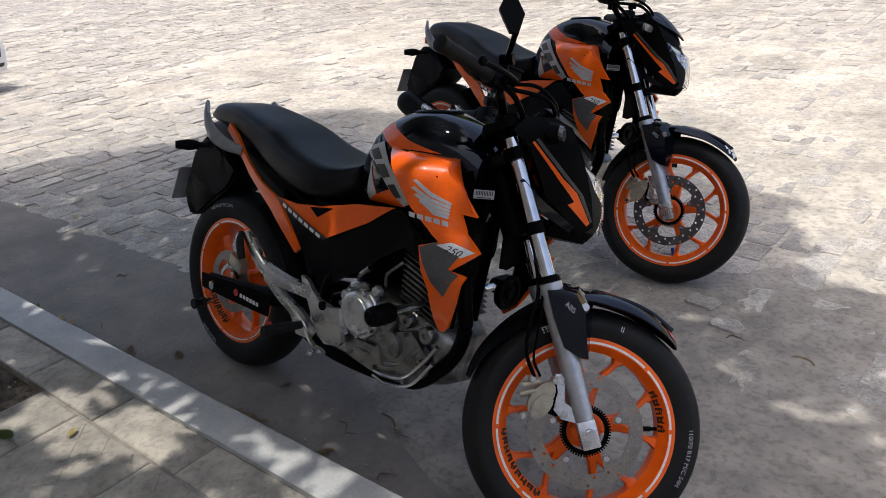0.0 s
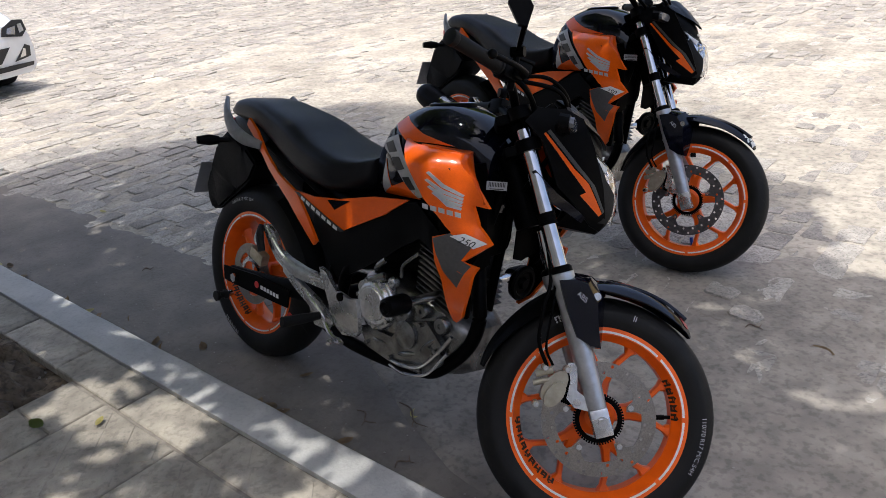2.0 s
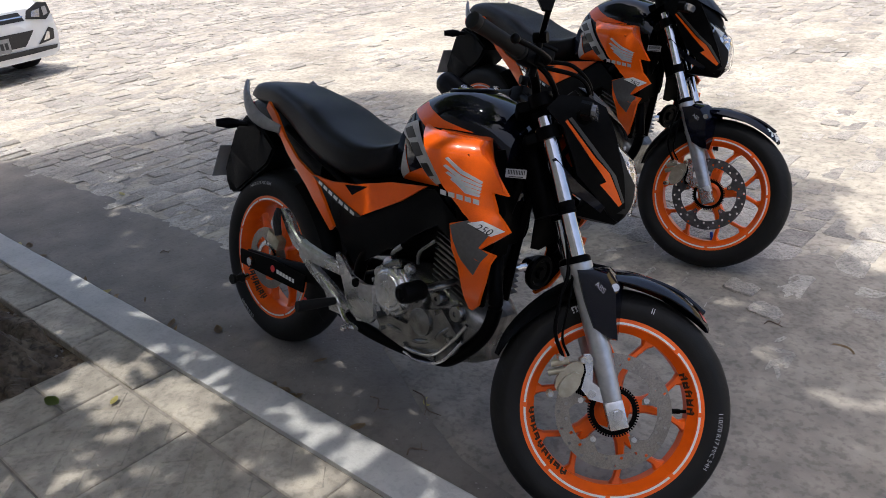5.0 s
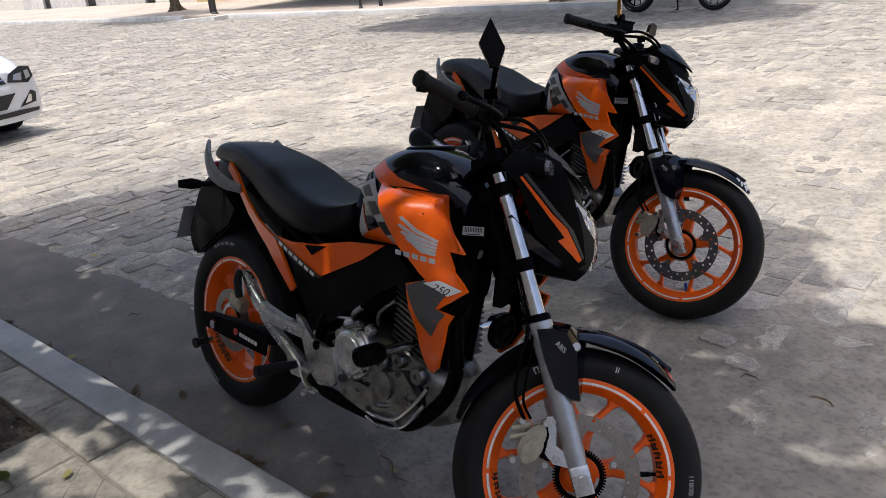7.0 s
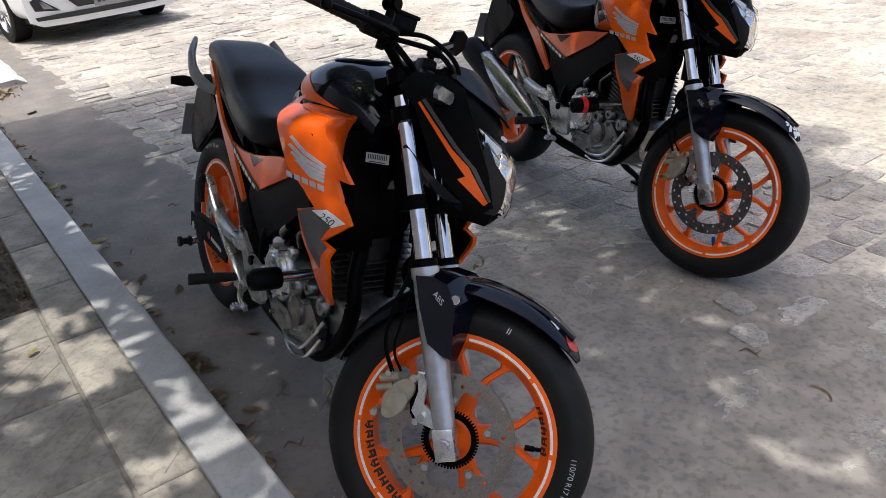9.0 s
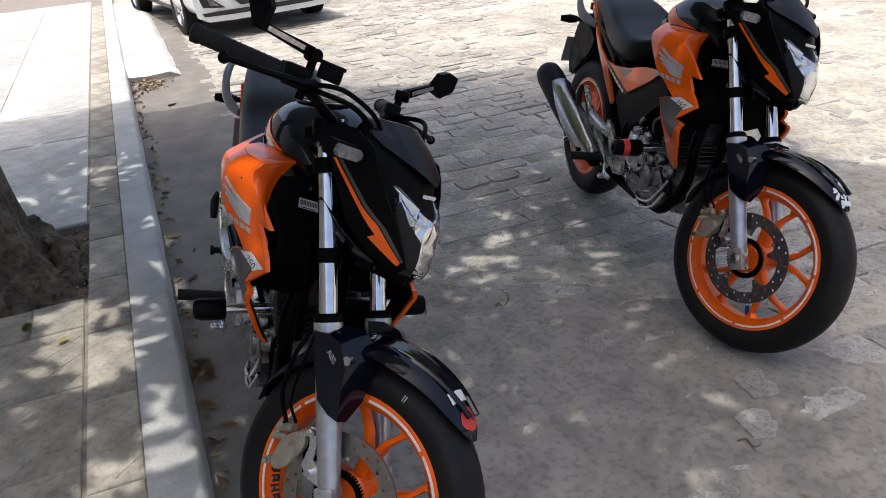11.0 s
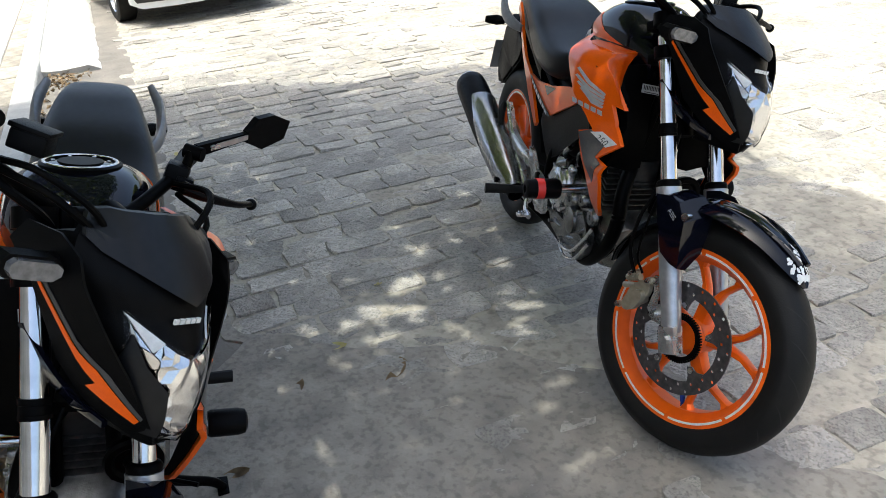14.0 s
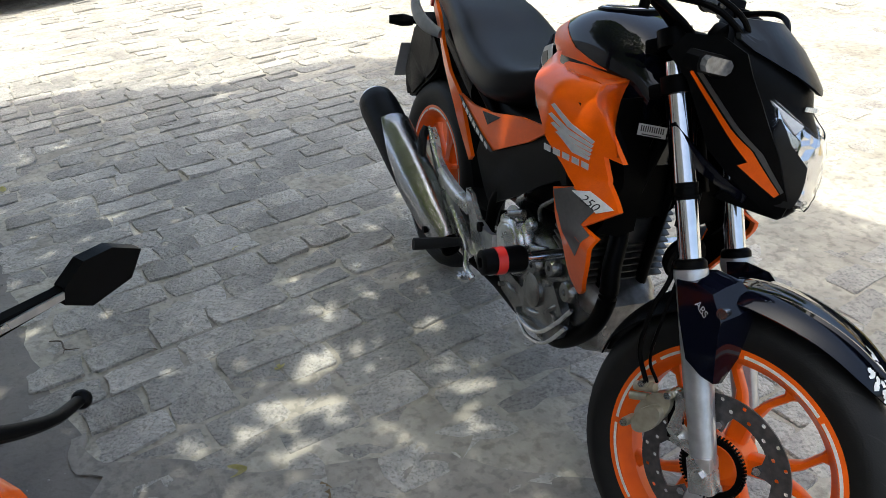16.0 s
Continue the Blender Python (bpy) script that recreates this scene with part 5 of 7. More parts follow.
    lathe(bm, [(0, .040), (.085, .040), (.096, .034), (.096, 0)], 26, (.985, -.075, .385), (0, 1, 0))
    P("starter_motor", bm, ENGINE_DARK, engine)
    bm = bmesh.new()
    lathe(bm, [(0, .085), (.025, .082), (.034, .070), (.034, 0)], 36, (.80, .115, .385), (0, 1, 0))
    P("alternator_cover", bm, ENGINE, engine)
    tilt = Matrix.Translation((.925, 0, .49)) @ Matrix.Rotation(radians(18), 4, "Y")
    bm = bmesh.new()
    box(bm, (0, 0, .06), (.120, .135, .17), tilt, .012)
    P("cylinder", bm, ENGINE_DARK, engine)
    for i in range(11):
        bm = bmesh.new()
        box(bm, (-.004, 0, -.01 + .0155 * i), (.148 - .0012 * i, .205, .0045), tilt, .0015)
        P("cooling_fin", bm, FIN, engine)
    bm = bmesh.new()
    box(bm, (0, 0, .175), (.14, .15, .07), tilt, .015)
    P("cylinder_head", bm, ENGINE_DARK, engine)
    bm = bmesh.new()
    tube(bm, [(.80, -.135, .278), (.86, -.150, .285), (.93, -.150, .305), (.99, -.145, .365), (1.03, -.14, .42)], .0052, 8)
    tube(bm, [(.80, -.135, .262), (.88, -.150, .265), (.96, -.150, .295), (1.02, -.14, .37)], .0048, 8)
    P("guard_bar", bm, STEEL, engine, "thin alloy guard bars")
    bm = bmesh.new()
    tube(bm, [(.69, -.10, .505), (.715, -.125, .53), (.75, -.125, .56)], .009, 8)
    tube(bm, [(.80, -.11, .52), (.82, -.125, .56), (.86, -.11, .60)], .0055, 8)
    tube(bm, [(.66, -.10, .47), (.70, -.13, .50)], .014, 10)
    P("breather_hose", bm, ENGINE, engine)
    bm = bmesh.new()
    lathe(bm, [(-.012, 0), (-.012, .030), (0, .046), (.014, .050), (.020, .046), (.020, .036), (.014, .030), (.014, .018), (.024, .014), (.024, 0)], 34, (1.062, .081, .543), (1, 0, -.1))
    P("horn", bm, FRAME_BLACK, note="round black horn")
    # exhaust
    bm = bmesh.new()
    pts = [(.990, -.035, .612), (1.040, -.066, .590), (1.066, -.088, .535), (1.080, -.094, .474), (1.064, -.096, .410), (1.026, -.096, .355), (.965, -.096, .298), (.920, -.096, .272), (.870, -.096, .264), (.745, -.094, .248), (.58, -.090, .244)]
    pts += [(.52, -.125, .272), (.475, -.18, .318)] if style["muffler"] else [(.46, -.080, .255), (.36, -.060, .270)]
    tube(bm, pts, .0195, 18)
    P("exhaust_pipe", bm, FRAME_BLACK, note="matt black exhaust header")
    bm = bmesh.new()
    tube(bm, [(.66, .0, .30), (.80, .0, .285), (.90, .0, .30)], .040, 12, flat=1.5)
    P("sump", bm, ENGINE_DARK, engine)
    if style["muffler"]:
        a, b = Vector((.505, -.205, .322)), Vector((-.085, -.245, .545))
        d = b - a
        L = d.length
        bm = bmesh.new()
        lathe(bm, [(-.02, .026), (.03, .034), (.10, .046), (.22, .056), (.34, .060), (L - .05, .060), (L - .012, .055), (L, .046), (L, .030), (L - .05, .028)], 36, a, d)
        muf = P("muffler", bm, MATTE_BLACK, note="black muffler with a steel shield")
        bm = bmesh.new()
        dn = d.normalized()
        e1 = dn.cross(Vector((0, -1, 0))).normalized()
        e2 = dn.cross(e1)
        prof = [(.0, .036), (.03, .040), (.10, .052), (.22, .062), (.34, .0655), (.42, .0655), (.475, .0655)]
        rings = []
        for t, r in prof:
            top = 3.1 if t < .2 else (3.1 - 1.2 * (t - .2))
            low = -.5 if t < .12 else -.5 + 4.0 * (t - .12)
            rings.append([bm.verts.new(a + dn * t + r * (math.cos(q) * -e2 + math.sin(q) * e1)) for q in [low + (top - low) * k / 14 for k in range(15)]])
        skin(bm, rings, False, False)
        bmesh.ops.solidify(bm, geom=bm.faces[:], thickness=.002)
        P("heat_shield", bm, STEEL, muf, "brushed steel heat shield")
        bm = bmesh.new()
        rod(bm, (.455, -.235, .345), (.455, -.262, .345), .010, 10)
        P("shield_bolt", bm, FRAME_BLACK, muf)
        bm = bmesh.new()
        lathe(bm, [(L - .008, .046), (L + .006, .044), (L + .012, .034), (L + .004, .028), (L - .03, .026)], 30, a, d)
        P("muffler_tip", bm, STEEL, muf)

    # -- rear suspension, pegs
    bm = bmesh.new()
    for s in (-1, 1):
        tube(bm, [(.53, s * .085, .375), (.40, s * .105, .36), (.2, s * .112, .335), (-.06, s * .112, .312)], [.03, .034, .030, .026], 10, flat=.55)
    tube(bm, [(.47, -.09, .36), (.47, .09, .36)], .028, 10)
    swing = P("swingarm", bm, FRAME_BLACK)
    bm = bmesh.new()
    prism(bm, [(-.085, .335), (-.080, .285), (.06, .282), (.30, .285), (.31, .345), (.12, .350)], -.134, -.128)
    pl = P("swingarm_plate", bm, FRAME_BLACK, swing)
    for i in range(6):
        bm = bmesh.new()
        box(bm, (.155 + .018 * i, -.1345, .315 - .001 * i), (.013, .001, .013))
        P("decal_block", bm, WHITE_TAPE, swing, "white block")
    for q in ((.125, .318, .012), (.318, .262, .013)):
        bm = bmesh.new()
        rod(bm, (q[0], -.134, q[1]), (q[0], -.1356, q[1]), q[2], 16)
        P("decal", bm, RED_DECAL, swing, "round red decal")
    for a0, a1, ar, an in (((0, -.12, .312), (0, -.150, .312), .016, 6), ((0, .12, .312), (0, .150, .312), .016, 6), ((-.05, -.12, .24), (-.05, -.14, .234), .011, 10)):
        bm = bmesh.new()
        rod(bm, a0, a1, ar, an)
        P("axle_nut", bm, STEEL, swing)
    bm = bmesh.new()
    if style["marks"]:
        lathe(bm, [(0, .0), (0, .018), (.008, .018), (.012, .012), (.030, .012), (.034, .018), (.044, .018), (.044, 0)], 16, (-.054, -.14, .236), (0, -1, 0))
        P("stand_bobbin", bm, RUBBER, swing)
        bm = bmesh.new()
        lathe(bm, [(0, .0), (0, .018), (.008, .018), (.012, .012), (.030, .012), (.034, .018), (.044, .018), (.044, 0)], 16, (-.054, .14, .236), (0, 1, 0))
        P("stand_bobbin", bm, RUBBER, swing)
    else:
        bm.free()
    bm = bmesh.new()
    box(bm, (.085, -.098, .405), (.075, .035, .045), Matrix.Rotation(radians(20), 4, "Y"), .01)
    P("rear_caliper", bm, CALIPER, swing)
    bm = bmesh.new()
    tube(bm, [(.36, .03, .40), (.42, .03, .54), (.47, .03, .66)], .035, 14)
    P("shock_absorber", bm, FRAME_BLACK)
    for s in (-1, 1):
        lay = lambda y0, t: (lambda x, z, dd: (x, s * (y0 + dd * t), z))
        bm = bmesh.new()
        sheet(bm, [(.512, .484), (.538, .476), (.560, .450), (.585, .428), (.640, .418), (.674, .425), (.684, .380), (.692, .328), (.680, .314), (.620, .302), (.590, .318), (.560, .37), (.543, .412), (.520, .450)], .014, lambda x, z, dd: (x, s * (.150 + dd + .10 * max(0, .60 - x)), z), 1)
        sheet(bm, [(.222, .548), (.250, .560), (.288, .540), (.320, .494), (.370, .478), (.454, .466), (.545, .462), (.545, .424), (.442, .424), (.368, .426), (.300, .456), (.262, .495)], .014, lambda x, z, dd: (x, s * (.166 + dd), z), 1)
        sheet(bm, [(.330, .450), (.372, .436), (.437, .408), (.515, .380), (.590, .330), (.560, .302), (.502, .300), (.472, .352), (.394, .388), (.335, .425)], .014, lambda x, z, dd: (x, s * (.162 + dd), z), 1)
        tube(bm, [(.235, s * .181, .556), (.300, s * .181, .500), (.365, s * .181, .462), (.46, s * .181, .448), (.55, s * .172, .448)], [.006, .009, .010, .010, .008], 8, flat=.8)
        tube(bm, [(.34, s * .177, .440), (.43, s * .177, .402), (.52, s * .177, .350), (.56, s * .172, .318)], [.006, .009, .009, .006], 8, flat=.8)
        hang = P("peg_hanger", bm, ALU, note="cast alloy footpeg hanger")
        bm = bmesh.new()
        rod(bm, (.605, s * .160, .415), (.605, s * .170, .415), .013, 20)
        P("hanger_bolt", bm, FRAME_BLACK, hang)
        bm = bmesh.new()
        tube(bm, [(.530, s * .175, .338), (.528, s * .24, .340), (.525, s * .312, .342)], [.012, .016, .017], 10, flat=.7)
        P("footpeg", bm, RUBBER, hang, "black rubber footpeg")
        bm = bmesh.new()
        tube(bm, [(.225, s * .185, .555), (.232, s * .196, .52), (.25, s * .20, .475)], [.010, .017, .014], 8, flat=.8)
        P("pillion_peg", bm, RUBBER, hang, "folded pillion peg")
        bm = bmesh.new()
        tube(bm, [(.54, s * .168, .325), (.60, s * .19, .300), (.655, s * .195, .292)], .008, 8)
        box(bm, (.632, s * .205, .292), (.020, .045, .012), None, .002)
        for i in range(4):
            box(bm, (.632, s * (.190 + .010 * i), .300), (.020, .004, .006))
        P("pedal", bm, STEEL, hang)
        # crash bobbin
        bm = bmesh.new()
        rod(bm, (.930, s * .085, .500), (.930, s * .232, .500), .0125, 16)
        sl = P("slider_stem", bm, STEEL, note="steel bobbin stem")
        bm = bmesh.new()
        if style["muffler"]:
            lathe(bm, [(.215, 0), (.215, .026), (.222, .029), (.310, .027), (.314, .020), (.314, .012), (.306, .011), (.306, 0)], 24, (.930, 0, .500), (0, s, 0))
        else:
            lathe(bm, [(.215, 0), (.215, .024), (.221, .027), (.272, .027), (.286, .024), (.290, .017), (.283, .012), (.283, 0)], 24, (.930, 0, .500), (0, s, 0))
        P("slider_bobbin", bm, MATTE_BLACK, sl, "black plastic crash bobbin")
        bm = bmesh.new()
        if style["muffler"]:
            lathe(bm, [(.262, .0278), (.262, .0296), (.283, .0294), (.283, .0272)], 24, (.930, 0, .500), (0, s, 0), True)
            P("slider_ring", bm, RED_PLASTIC, sl, "red ring")
        else:
            bm.free()
    # side stand on the left
    bm = bmesh.new()
    foot = style["stand"]
    tube(bm, [(.70, .085, .26), (.68, .15, .17), (foot[0] + .02, foot[1] - .035, foot[2] + .05), (foot[0], foot[1], foot[2] + .012)], [.016, .014, .012, .011], 10)
    box(bm, (foot[0] - .01, foot[1], foot[2] + .005), (.065, .028, .010), None, .003)
    tube(bm, [(.68, .14, .18), (.70, .17, .178), (.73, .22, .182)], .006, 8)
    P("side_stand", bm, FRAME_BLACK, note="black side stand, folded out")
    return bike


def bike_place(x, y, heading, lean):
    return pose(x, y, 0.0, -lean, 0, heading)


def stand_foot(lean, x=.63):
    """Where the stand meets the ground, in the leaning machine's own axes."""
    y = .29
    return (x, y, y * math.tan(radians(lean)) + 0.0)


STYLE_A = dict(paint=ORANGE, wheel=WHEEL_ORANGE, dark=GLOSS_BLACK, disc=DISC_STEEL, caliper=CALIPER, muffler=False, marks=True, sticker="rose", valve=FRAME_BLACK,
               stalk=FRAME_BLACK, stalk_length=(.160, .125), upright=True, mirror=(radians(3), radians(23)), stand=stand_foot(13.6), group="parked orange motorcycles")
STYLE_B = dict(STYLE_A, disc=DISC_DARK, muffler=True, marks=False, sticker="white", valve=BLUE_ANODISED, stalk=GOLD, upright=False, stalk_length=(.13, .09), mirror=(radians(55), radians(24)), stand=stand_foot(8.6))
build_motorcycle(bike_place(-.309, .300, -3.7, 13.6), 43.5, STYLE_A, "orange and black naked motorcycle on its side stand by the kerb")
build_motorcycle(bike_place(-.671, 1.955, -12.5, 8.6), 26.5, STYLE_B, "orange and black naked motorcycle with a steel muffler on its stand")

# ---- trees ----
def leaf_cloud(count, spot, size, seed, keep=None):
    """Many single leaves, each a small folded diamond, as one mesh; spot(rng) gives places."""
    rng = np.random.default_rng(seed)
    c = spot(rng, count)
    if keep is not None:
        c = c[keep(c, rng)]
    m = len(c)
    d = rng.normal(size=(m, 3)) * (1, 1, .55)
    d /= np.linalg.norm(d, axis=1)[:, None]
    up = rng.normal(size=(m, 3)) * .55 + (0, 0, 1)
    s = np.cross(d, up)
    s /= np.linalg.norm(s, axis=1)[:, None]
    nrm = np.cross(s, d)
    L = size * rng.uniform(.7, 1.25, m)[:, None]
    W = L * rng.uniform(.20, .30, m)[:, None]
    pts = np.stack([c - d * L * .5, c - s * W + d * L * .02 + nrm * W * .25, c + d * L * .5 - nrm * L * .08, c + s * W + d * L * .02 + nrm * W * .25], 1).reshape(-1, 3)
    i = np.arange(m)[:, None] * 4
    faces = np.concatenate([i + (0, 1, 2), i + (0, 2, 3)], 0)
    return pts, faces


def mesh_of(name, pts, faces, mat, parent=None, kind="", label=""):
    me = bpy.data.meshes.new(name)
    me.from_pydata(pts.tolist() if hasattr(pts, "tolist") else pts, [], faces.tolist() if hasattr(faces, "tolist") else faces)
    me.materials.append(mat)
    ob = new(name, me)
    ob.parent = parent
    return tagged(ob, label, kind=kind)


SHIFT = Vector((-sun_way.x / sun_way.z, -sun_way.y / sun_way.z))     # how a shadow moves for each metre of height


def build_tree(at, trunk_r, height, crown, seed, leaves, label, gaps=(), size=.11, roots=True, lean=(0, 0), surface_roots=(), ridges=()):
    """crown: centre x, y, half widths, low and high, all from the trunk's foot."""
    tree = thing("street_tree", Matrix.Translation((at[0], at[1], at[2])), label, "tree", "street trees")
    cx, cy, rx, ry, z0, z1 = crown
    rnd = random.Random(seed)
    bm = bmesh.new()
    rings = []
    seg = 30
    for i in range(26):
        t = i / 25
        z = -.08 + (height + .08) * t ** 1.5
        r = trunk_r * (1 - .35 * t) * (1 + (.75 * math.exp(-max(z, 0) / .13) if roots else 0))
        ring = []
        for j in range(seg):
            a = 2 * math.pi * j / seg
            flare = .34 * math.exp(-max(z, 0) / .22) * (math.sin(a * 5 + seed) + .6 * math.sin(a * 3 + 1.3 * seed)) if roots else 0
            lump = .09 * noise.noise(Vector((math.cos(a) * 1.6, math.sin(a) * 1.6, z * 2.2 + seed))) + .05 * noise.noise(Vector((math.cos(a) * 5, math.sin(a) * 5, z * 3)))
            rr = r * (1 + flare + lump)
            ring.append(bm.verts.new((lean[0] * z + rr * math.cos(a), lean[1] * z + rr * math.sin(a), z)))
        rings.append(ring)
    skin(bm, rings)
    part("trunk", bm, BARK, tree, angle=60)
    for i, (ex, ey, r0) in enumerate(surface_roots):
        # a knotty root that runs along the soil
        bm = bmesh.new()
        ends = [Vector((0, 0, .03)).lerp(Vector((ex, ey, .02)), f) for f in (.25, .45, .62, .80, .92, 1.0)]
        line = [q + Vector((rnd.uniform(-.02, .02), rnd.uniform(-.02, .02), .035 * (1 - k / 5) + rnd.uniform(-.008, .012))) for k, q in enumerate(ends)]
        tube(bm, line, [r0 * 1.5, r0 * 1.15, r0 * .95, r0 * .8, r0 * .55, r0 * .15], 12, 5)
        for v in bm.verts:
            v.co += v.normal * 0 + Vector((noise.noise(v.co * 22 + Vector((i, 0, 0))), noise.noise(v.co * 22 + Vector((0, i, 5))), noise.noise(v.co * 22 + Vector((7, 0, i))))) * .022
        part("root", bm, BARK, tree, angle=70)
    for i, (line, rads) in enumerate(ridges):
        # a thick buttress that bends along the pit's edge
        bm = bmesh.new()
        tube(bm, line, rads, 16, 7)
        for v in bm.verts:
            v.co += Vector((noise.noise(v.co * 14 + Vector((i, 0, 0))), noise.noise(v.co * 14 + Vector((0, i, 5))), noise.noise(v.co * 14 + Vector((7, 0, i))))) * .035
            v.co += Vector((noise.noise(v.co * 45), noise.noise(v.co * 45 + Vector((9, 0, 0))), noise.noise(v.co * 45 + Vector((0, 9, 0))))) * .010
        part("root", bm, BARK, tree, angle=70)
    top = Vector((lean[0] * height, lean[1] * height, height))
    for i in range(7):
        a = 2 * math.pi * i / 7 + rnd.uniform(-.3, .3)
        e = Vector((cx + rx * .75 * math.cos(a), cy + ry * .75 * math.sin(a), z0 + (z1 - z0) * rnd.uniform(.35, .75)))
        s = top - Vector((0, 0, rnd.uniform(0, .5)))
        mid = s.lerp(e, .45) + Vector((0, 0, .35))
        bm = bmesh.new()
        tube(bm, [s, mid, e], [trunk_r * .38, trunk_r * .22, .012], 8, 5)
        for q in range(3):
            f = mid.lerp(e, .2 + .3 * q)
            g = f + Vector((rnd.uniform(-.8, .8), rnd.uniform(-.8, .8), rnd.uniform(.0, .6)))
            tube(bm, [f, f.lerp(g, .5) + Vector((0, 0, .08)), g], [.022, .014, .006], 6, 3)
        part("limb", bm, BARK, tree, angle=60)

    def spot(rng, n):
        u = rng.uniform(-1, 1, (n * 2, 2))
        q = (abs(u[:, 0]) ** 2.6 + abs(u[:, 1]) ** 2.6)
        edge = 1 + .16 * np.sin(np.arctan2(u[:, 1], u[:, 0]) * 5 + seed) + .09 * np.sin(np.arctan2(u[:, 1], u[:, 0]) * 11 + 2 * seed)
        u, q = u[q < edge][:n], q[q < edge][:n]
        dome = np.sqrt(np.maximum(.06, 1 - np.minimum(q, 1) * .85))
        z = z0 + (z1 - z0) * (.30 * (1 - dome) + rng.beta(1.6, 1.4, len(u)) * dome)
        c = np.stack([cx + rx * u[:, 0], cy + ry * u[:, 1], z], 1)
        # leaves gather in clumps
        k = rng.uniform(-1, 1, (420, 3)) * (rx, ry, (z1 - z0) / 2) + (cx, cy, (z0 + z1) / 2)
        near = k[rng.integers(0, len(k), len(c))]
        pull = rng.random(len(c)) < .15
        d = near - c
        close = np.linalg.norm(d, axis=1) < 1.1
        c[pull & close] += d[pull & close] * .75
        return c

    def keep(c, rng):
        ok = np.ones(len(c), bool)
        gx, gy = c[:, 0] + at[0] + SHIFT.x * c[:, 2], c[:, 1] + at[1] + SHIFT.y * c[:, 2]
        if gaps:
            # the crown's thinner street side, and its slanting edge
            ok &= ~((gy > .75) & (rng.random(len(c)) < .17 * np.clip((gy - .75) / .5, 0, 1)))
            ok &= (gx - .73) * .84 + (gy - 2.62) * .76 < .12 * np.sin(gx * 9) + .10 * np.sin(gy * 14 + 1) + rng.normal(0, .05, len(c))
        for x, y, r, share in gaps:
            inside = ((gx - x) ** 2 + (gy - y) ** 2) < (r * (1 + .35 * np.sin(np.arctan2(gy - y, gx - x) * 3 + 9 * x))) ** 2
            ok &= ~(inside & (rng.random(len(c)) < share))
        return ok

    pts, faces = leaf_cloud(leaves, spot, size, seed, keep)
    mesh_of("crown", pts, faces, LEAF, tree, "stuff")
    return tree


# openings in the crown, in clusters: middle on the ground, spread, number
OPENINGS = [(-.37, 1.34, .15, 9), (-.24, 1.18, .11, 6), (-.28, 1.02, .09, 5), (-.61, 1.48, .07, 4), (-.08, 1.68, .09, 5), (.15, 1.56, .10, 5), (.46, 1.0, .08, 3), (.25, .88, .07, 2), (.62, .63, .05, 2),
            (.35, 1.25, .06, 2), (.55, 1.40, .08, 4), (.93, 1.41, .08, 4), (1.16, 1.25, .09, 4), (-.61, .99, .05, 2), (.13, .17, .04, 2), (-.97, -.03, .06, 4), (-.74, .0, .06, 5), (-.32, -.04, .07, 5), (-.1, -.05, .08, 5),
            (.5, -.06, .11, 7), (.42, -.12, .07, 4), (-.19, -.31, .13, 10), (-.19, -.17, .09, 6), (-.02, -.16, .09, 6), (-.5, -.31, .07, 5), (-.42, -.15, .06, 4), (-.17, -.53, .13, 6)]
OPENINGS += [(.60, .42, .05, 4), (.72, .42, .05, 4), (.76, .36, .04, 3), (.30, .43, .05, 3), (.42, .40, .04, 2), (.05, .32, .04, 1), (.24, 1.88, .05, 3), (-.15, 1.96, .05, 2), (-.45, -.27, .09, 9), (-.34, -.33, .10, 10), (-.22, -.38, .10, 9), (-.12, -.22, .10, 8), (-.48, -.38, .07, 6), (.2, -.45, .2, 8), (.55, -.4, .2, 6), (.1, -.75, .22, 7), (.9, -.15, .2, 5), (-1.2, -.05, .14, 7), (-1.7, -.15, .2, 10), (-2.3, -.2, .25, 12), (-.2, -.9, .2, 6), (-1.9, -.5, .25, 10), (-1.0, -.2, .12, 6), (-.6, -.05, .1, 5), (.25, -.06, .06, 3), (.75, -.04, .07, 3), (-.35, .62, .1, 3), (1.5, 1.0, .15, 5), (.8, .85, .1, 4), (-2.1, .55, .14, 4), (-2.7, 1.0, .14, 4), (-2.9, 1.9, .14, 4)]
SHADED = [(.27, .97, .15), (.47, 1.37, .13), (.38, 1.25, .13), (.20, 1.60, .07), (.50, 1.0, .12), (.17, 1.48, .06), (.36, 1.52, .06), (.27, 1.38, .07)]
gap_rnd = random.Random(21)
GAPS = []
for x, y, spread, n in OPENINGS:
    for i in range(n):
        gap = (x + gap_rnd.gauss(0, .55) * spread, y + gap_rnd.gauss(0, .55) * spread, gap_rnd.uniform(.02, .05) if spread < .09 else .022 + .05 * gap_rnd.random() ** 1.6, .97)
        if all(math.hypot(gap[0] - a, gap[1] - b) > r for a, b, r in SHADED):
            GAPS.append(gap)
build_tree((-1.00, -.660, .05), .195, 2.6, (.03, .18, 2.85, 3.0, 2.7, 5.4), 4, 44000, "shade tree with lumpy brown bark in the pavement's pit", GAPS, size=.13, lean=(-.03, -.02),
           surface_roots=((.36, .24, .080), (.22, .345, .075), (.40, .06, .075), (.44, .16, .06), (.36, -.08, .045), (.02, .36, .045), (-.25, .33, .045), (.25, -.30, .045)),
           ridges=(([(-.13, .14, .18), (-.10, .24, .09), (.04, .295, .06), (.16, .31, .035), (.29, .30, -.01)], [.085, .065, .050, .038, .015]),
                   ([(.06, .10, .20), (.13, .17, .10), (.22, .215, .055), (.34, .22, -.01)], [.085, .062, .045, .018]),
                   ([(.14, .02, .18), (.25, .07, .07), (.36, .09, .03), (.44, .04, -.015)], [.085, .06, .042, .016])))
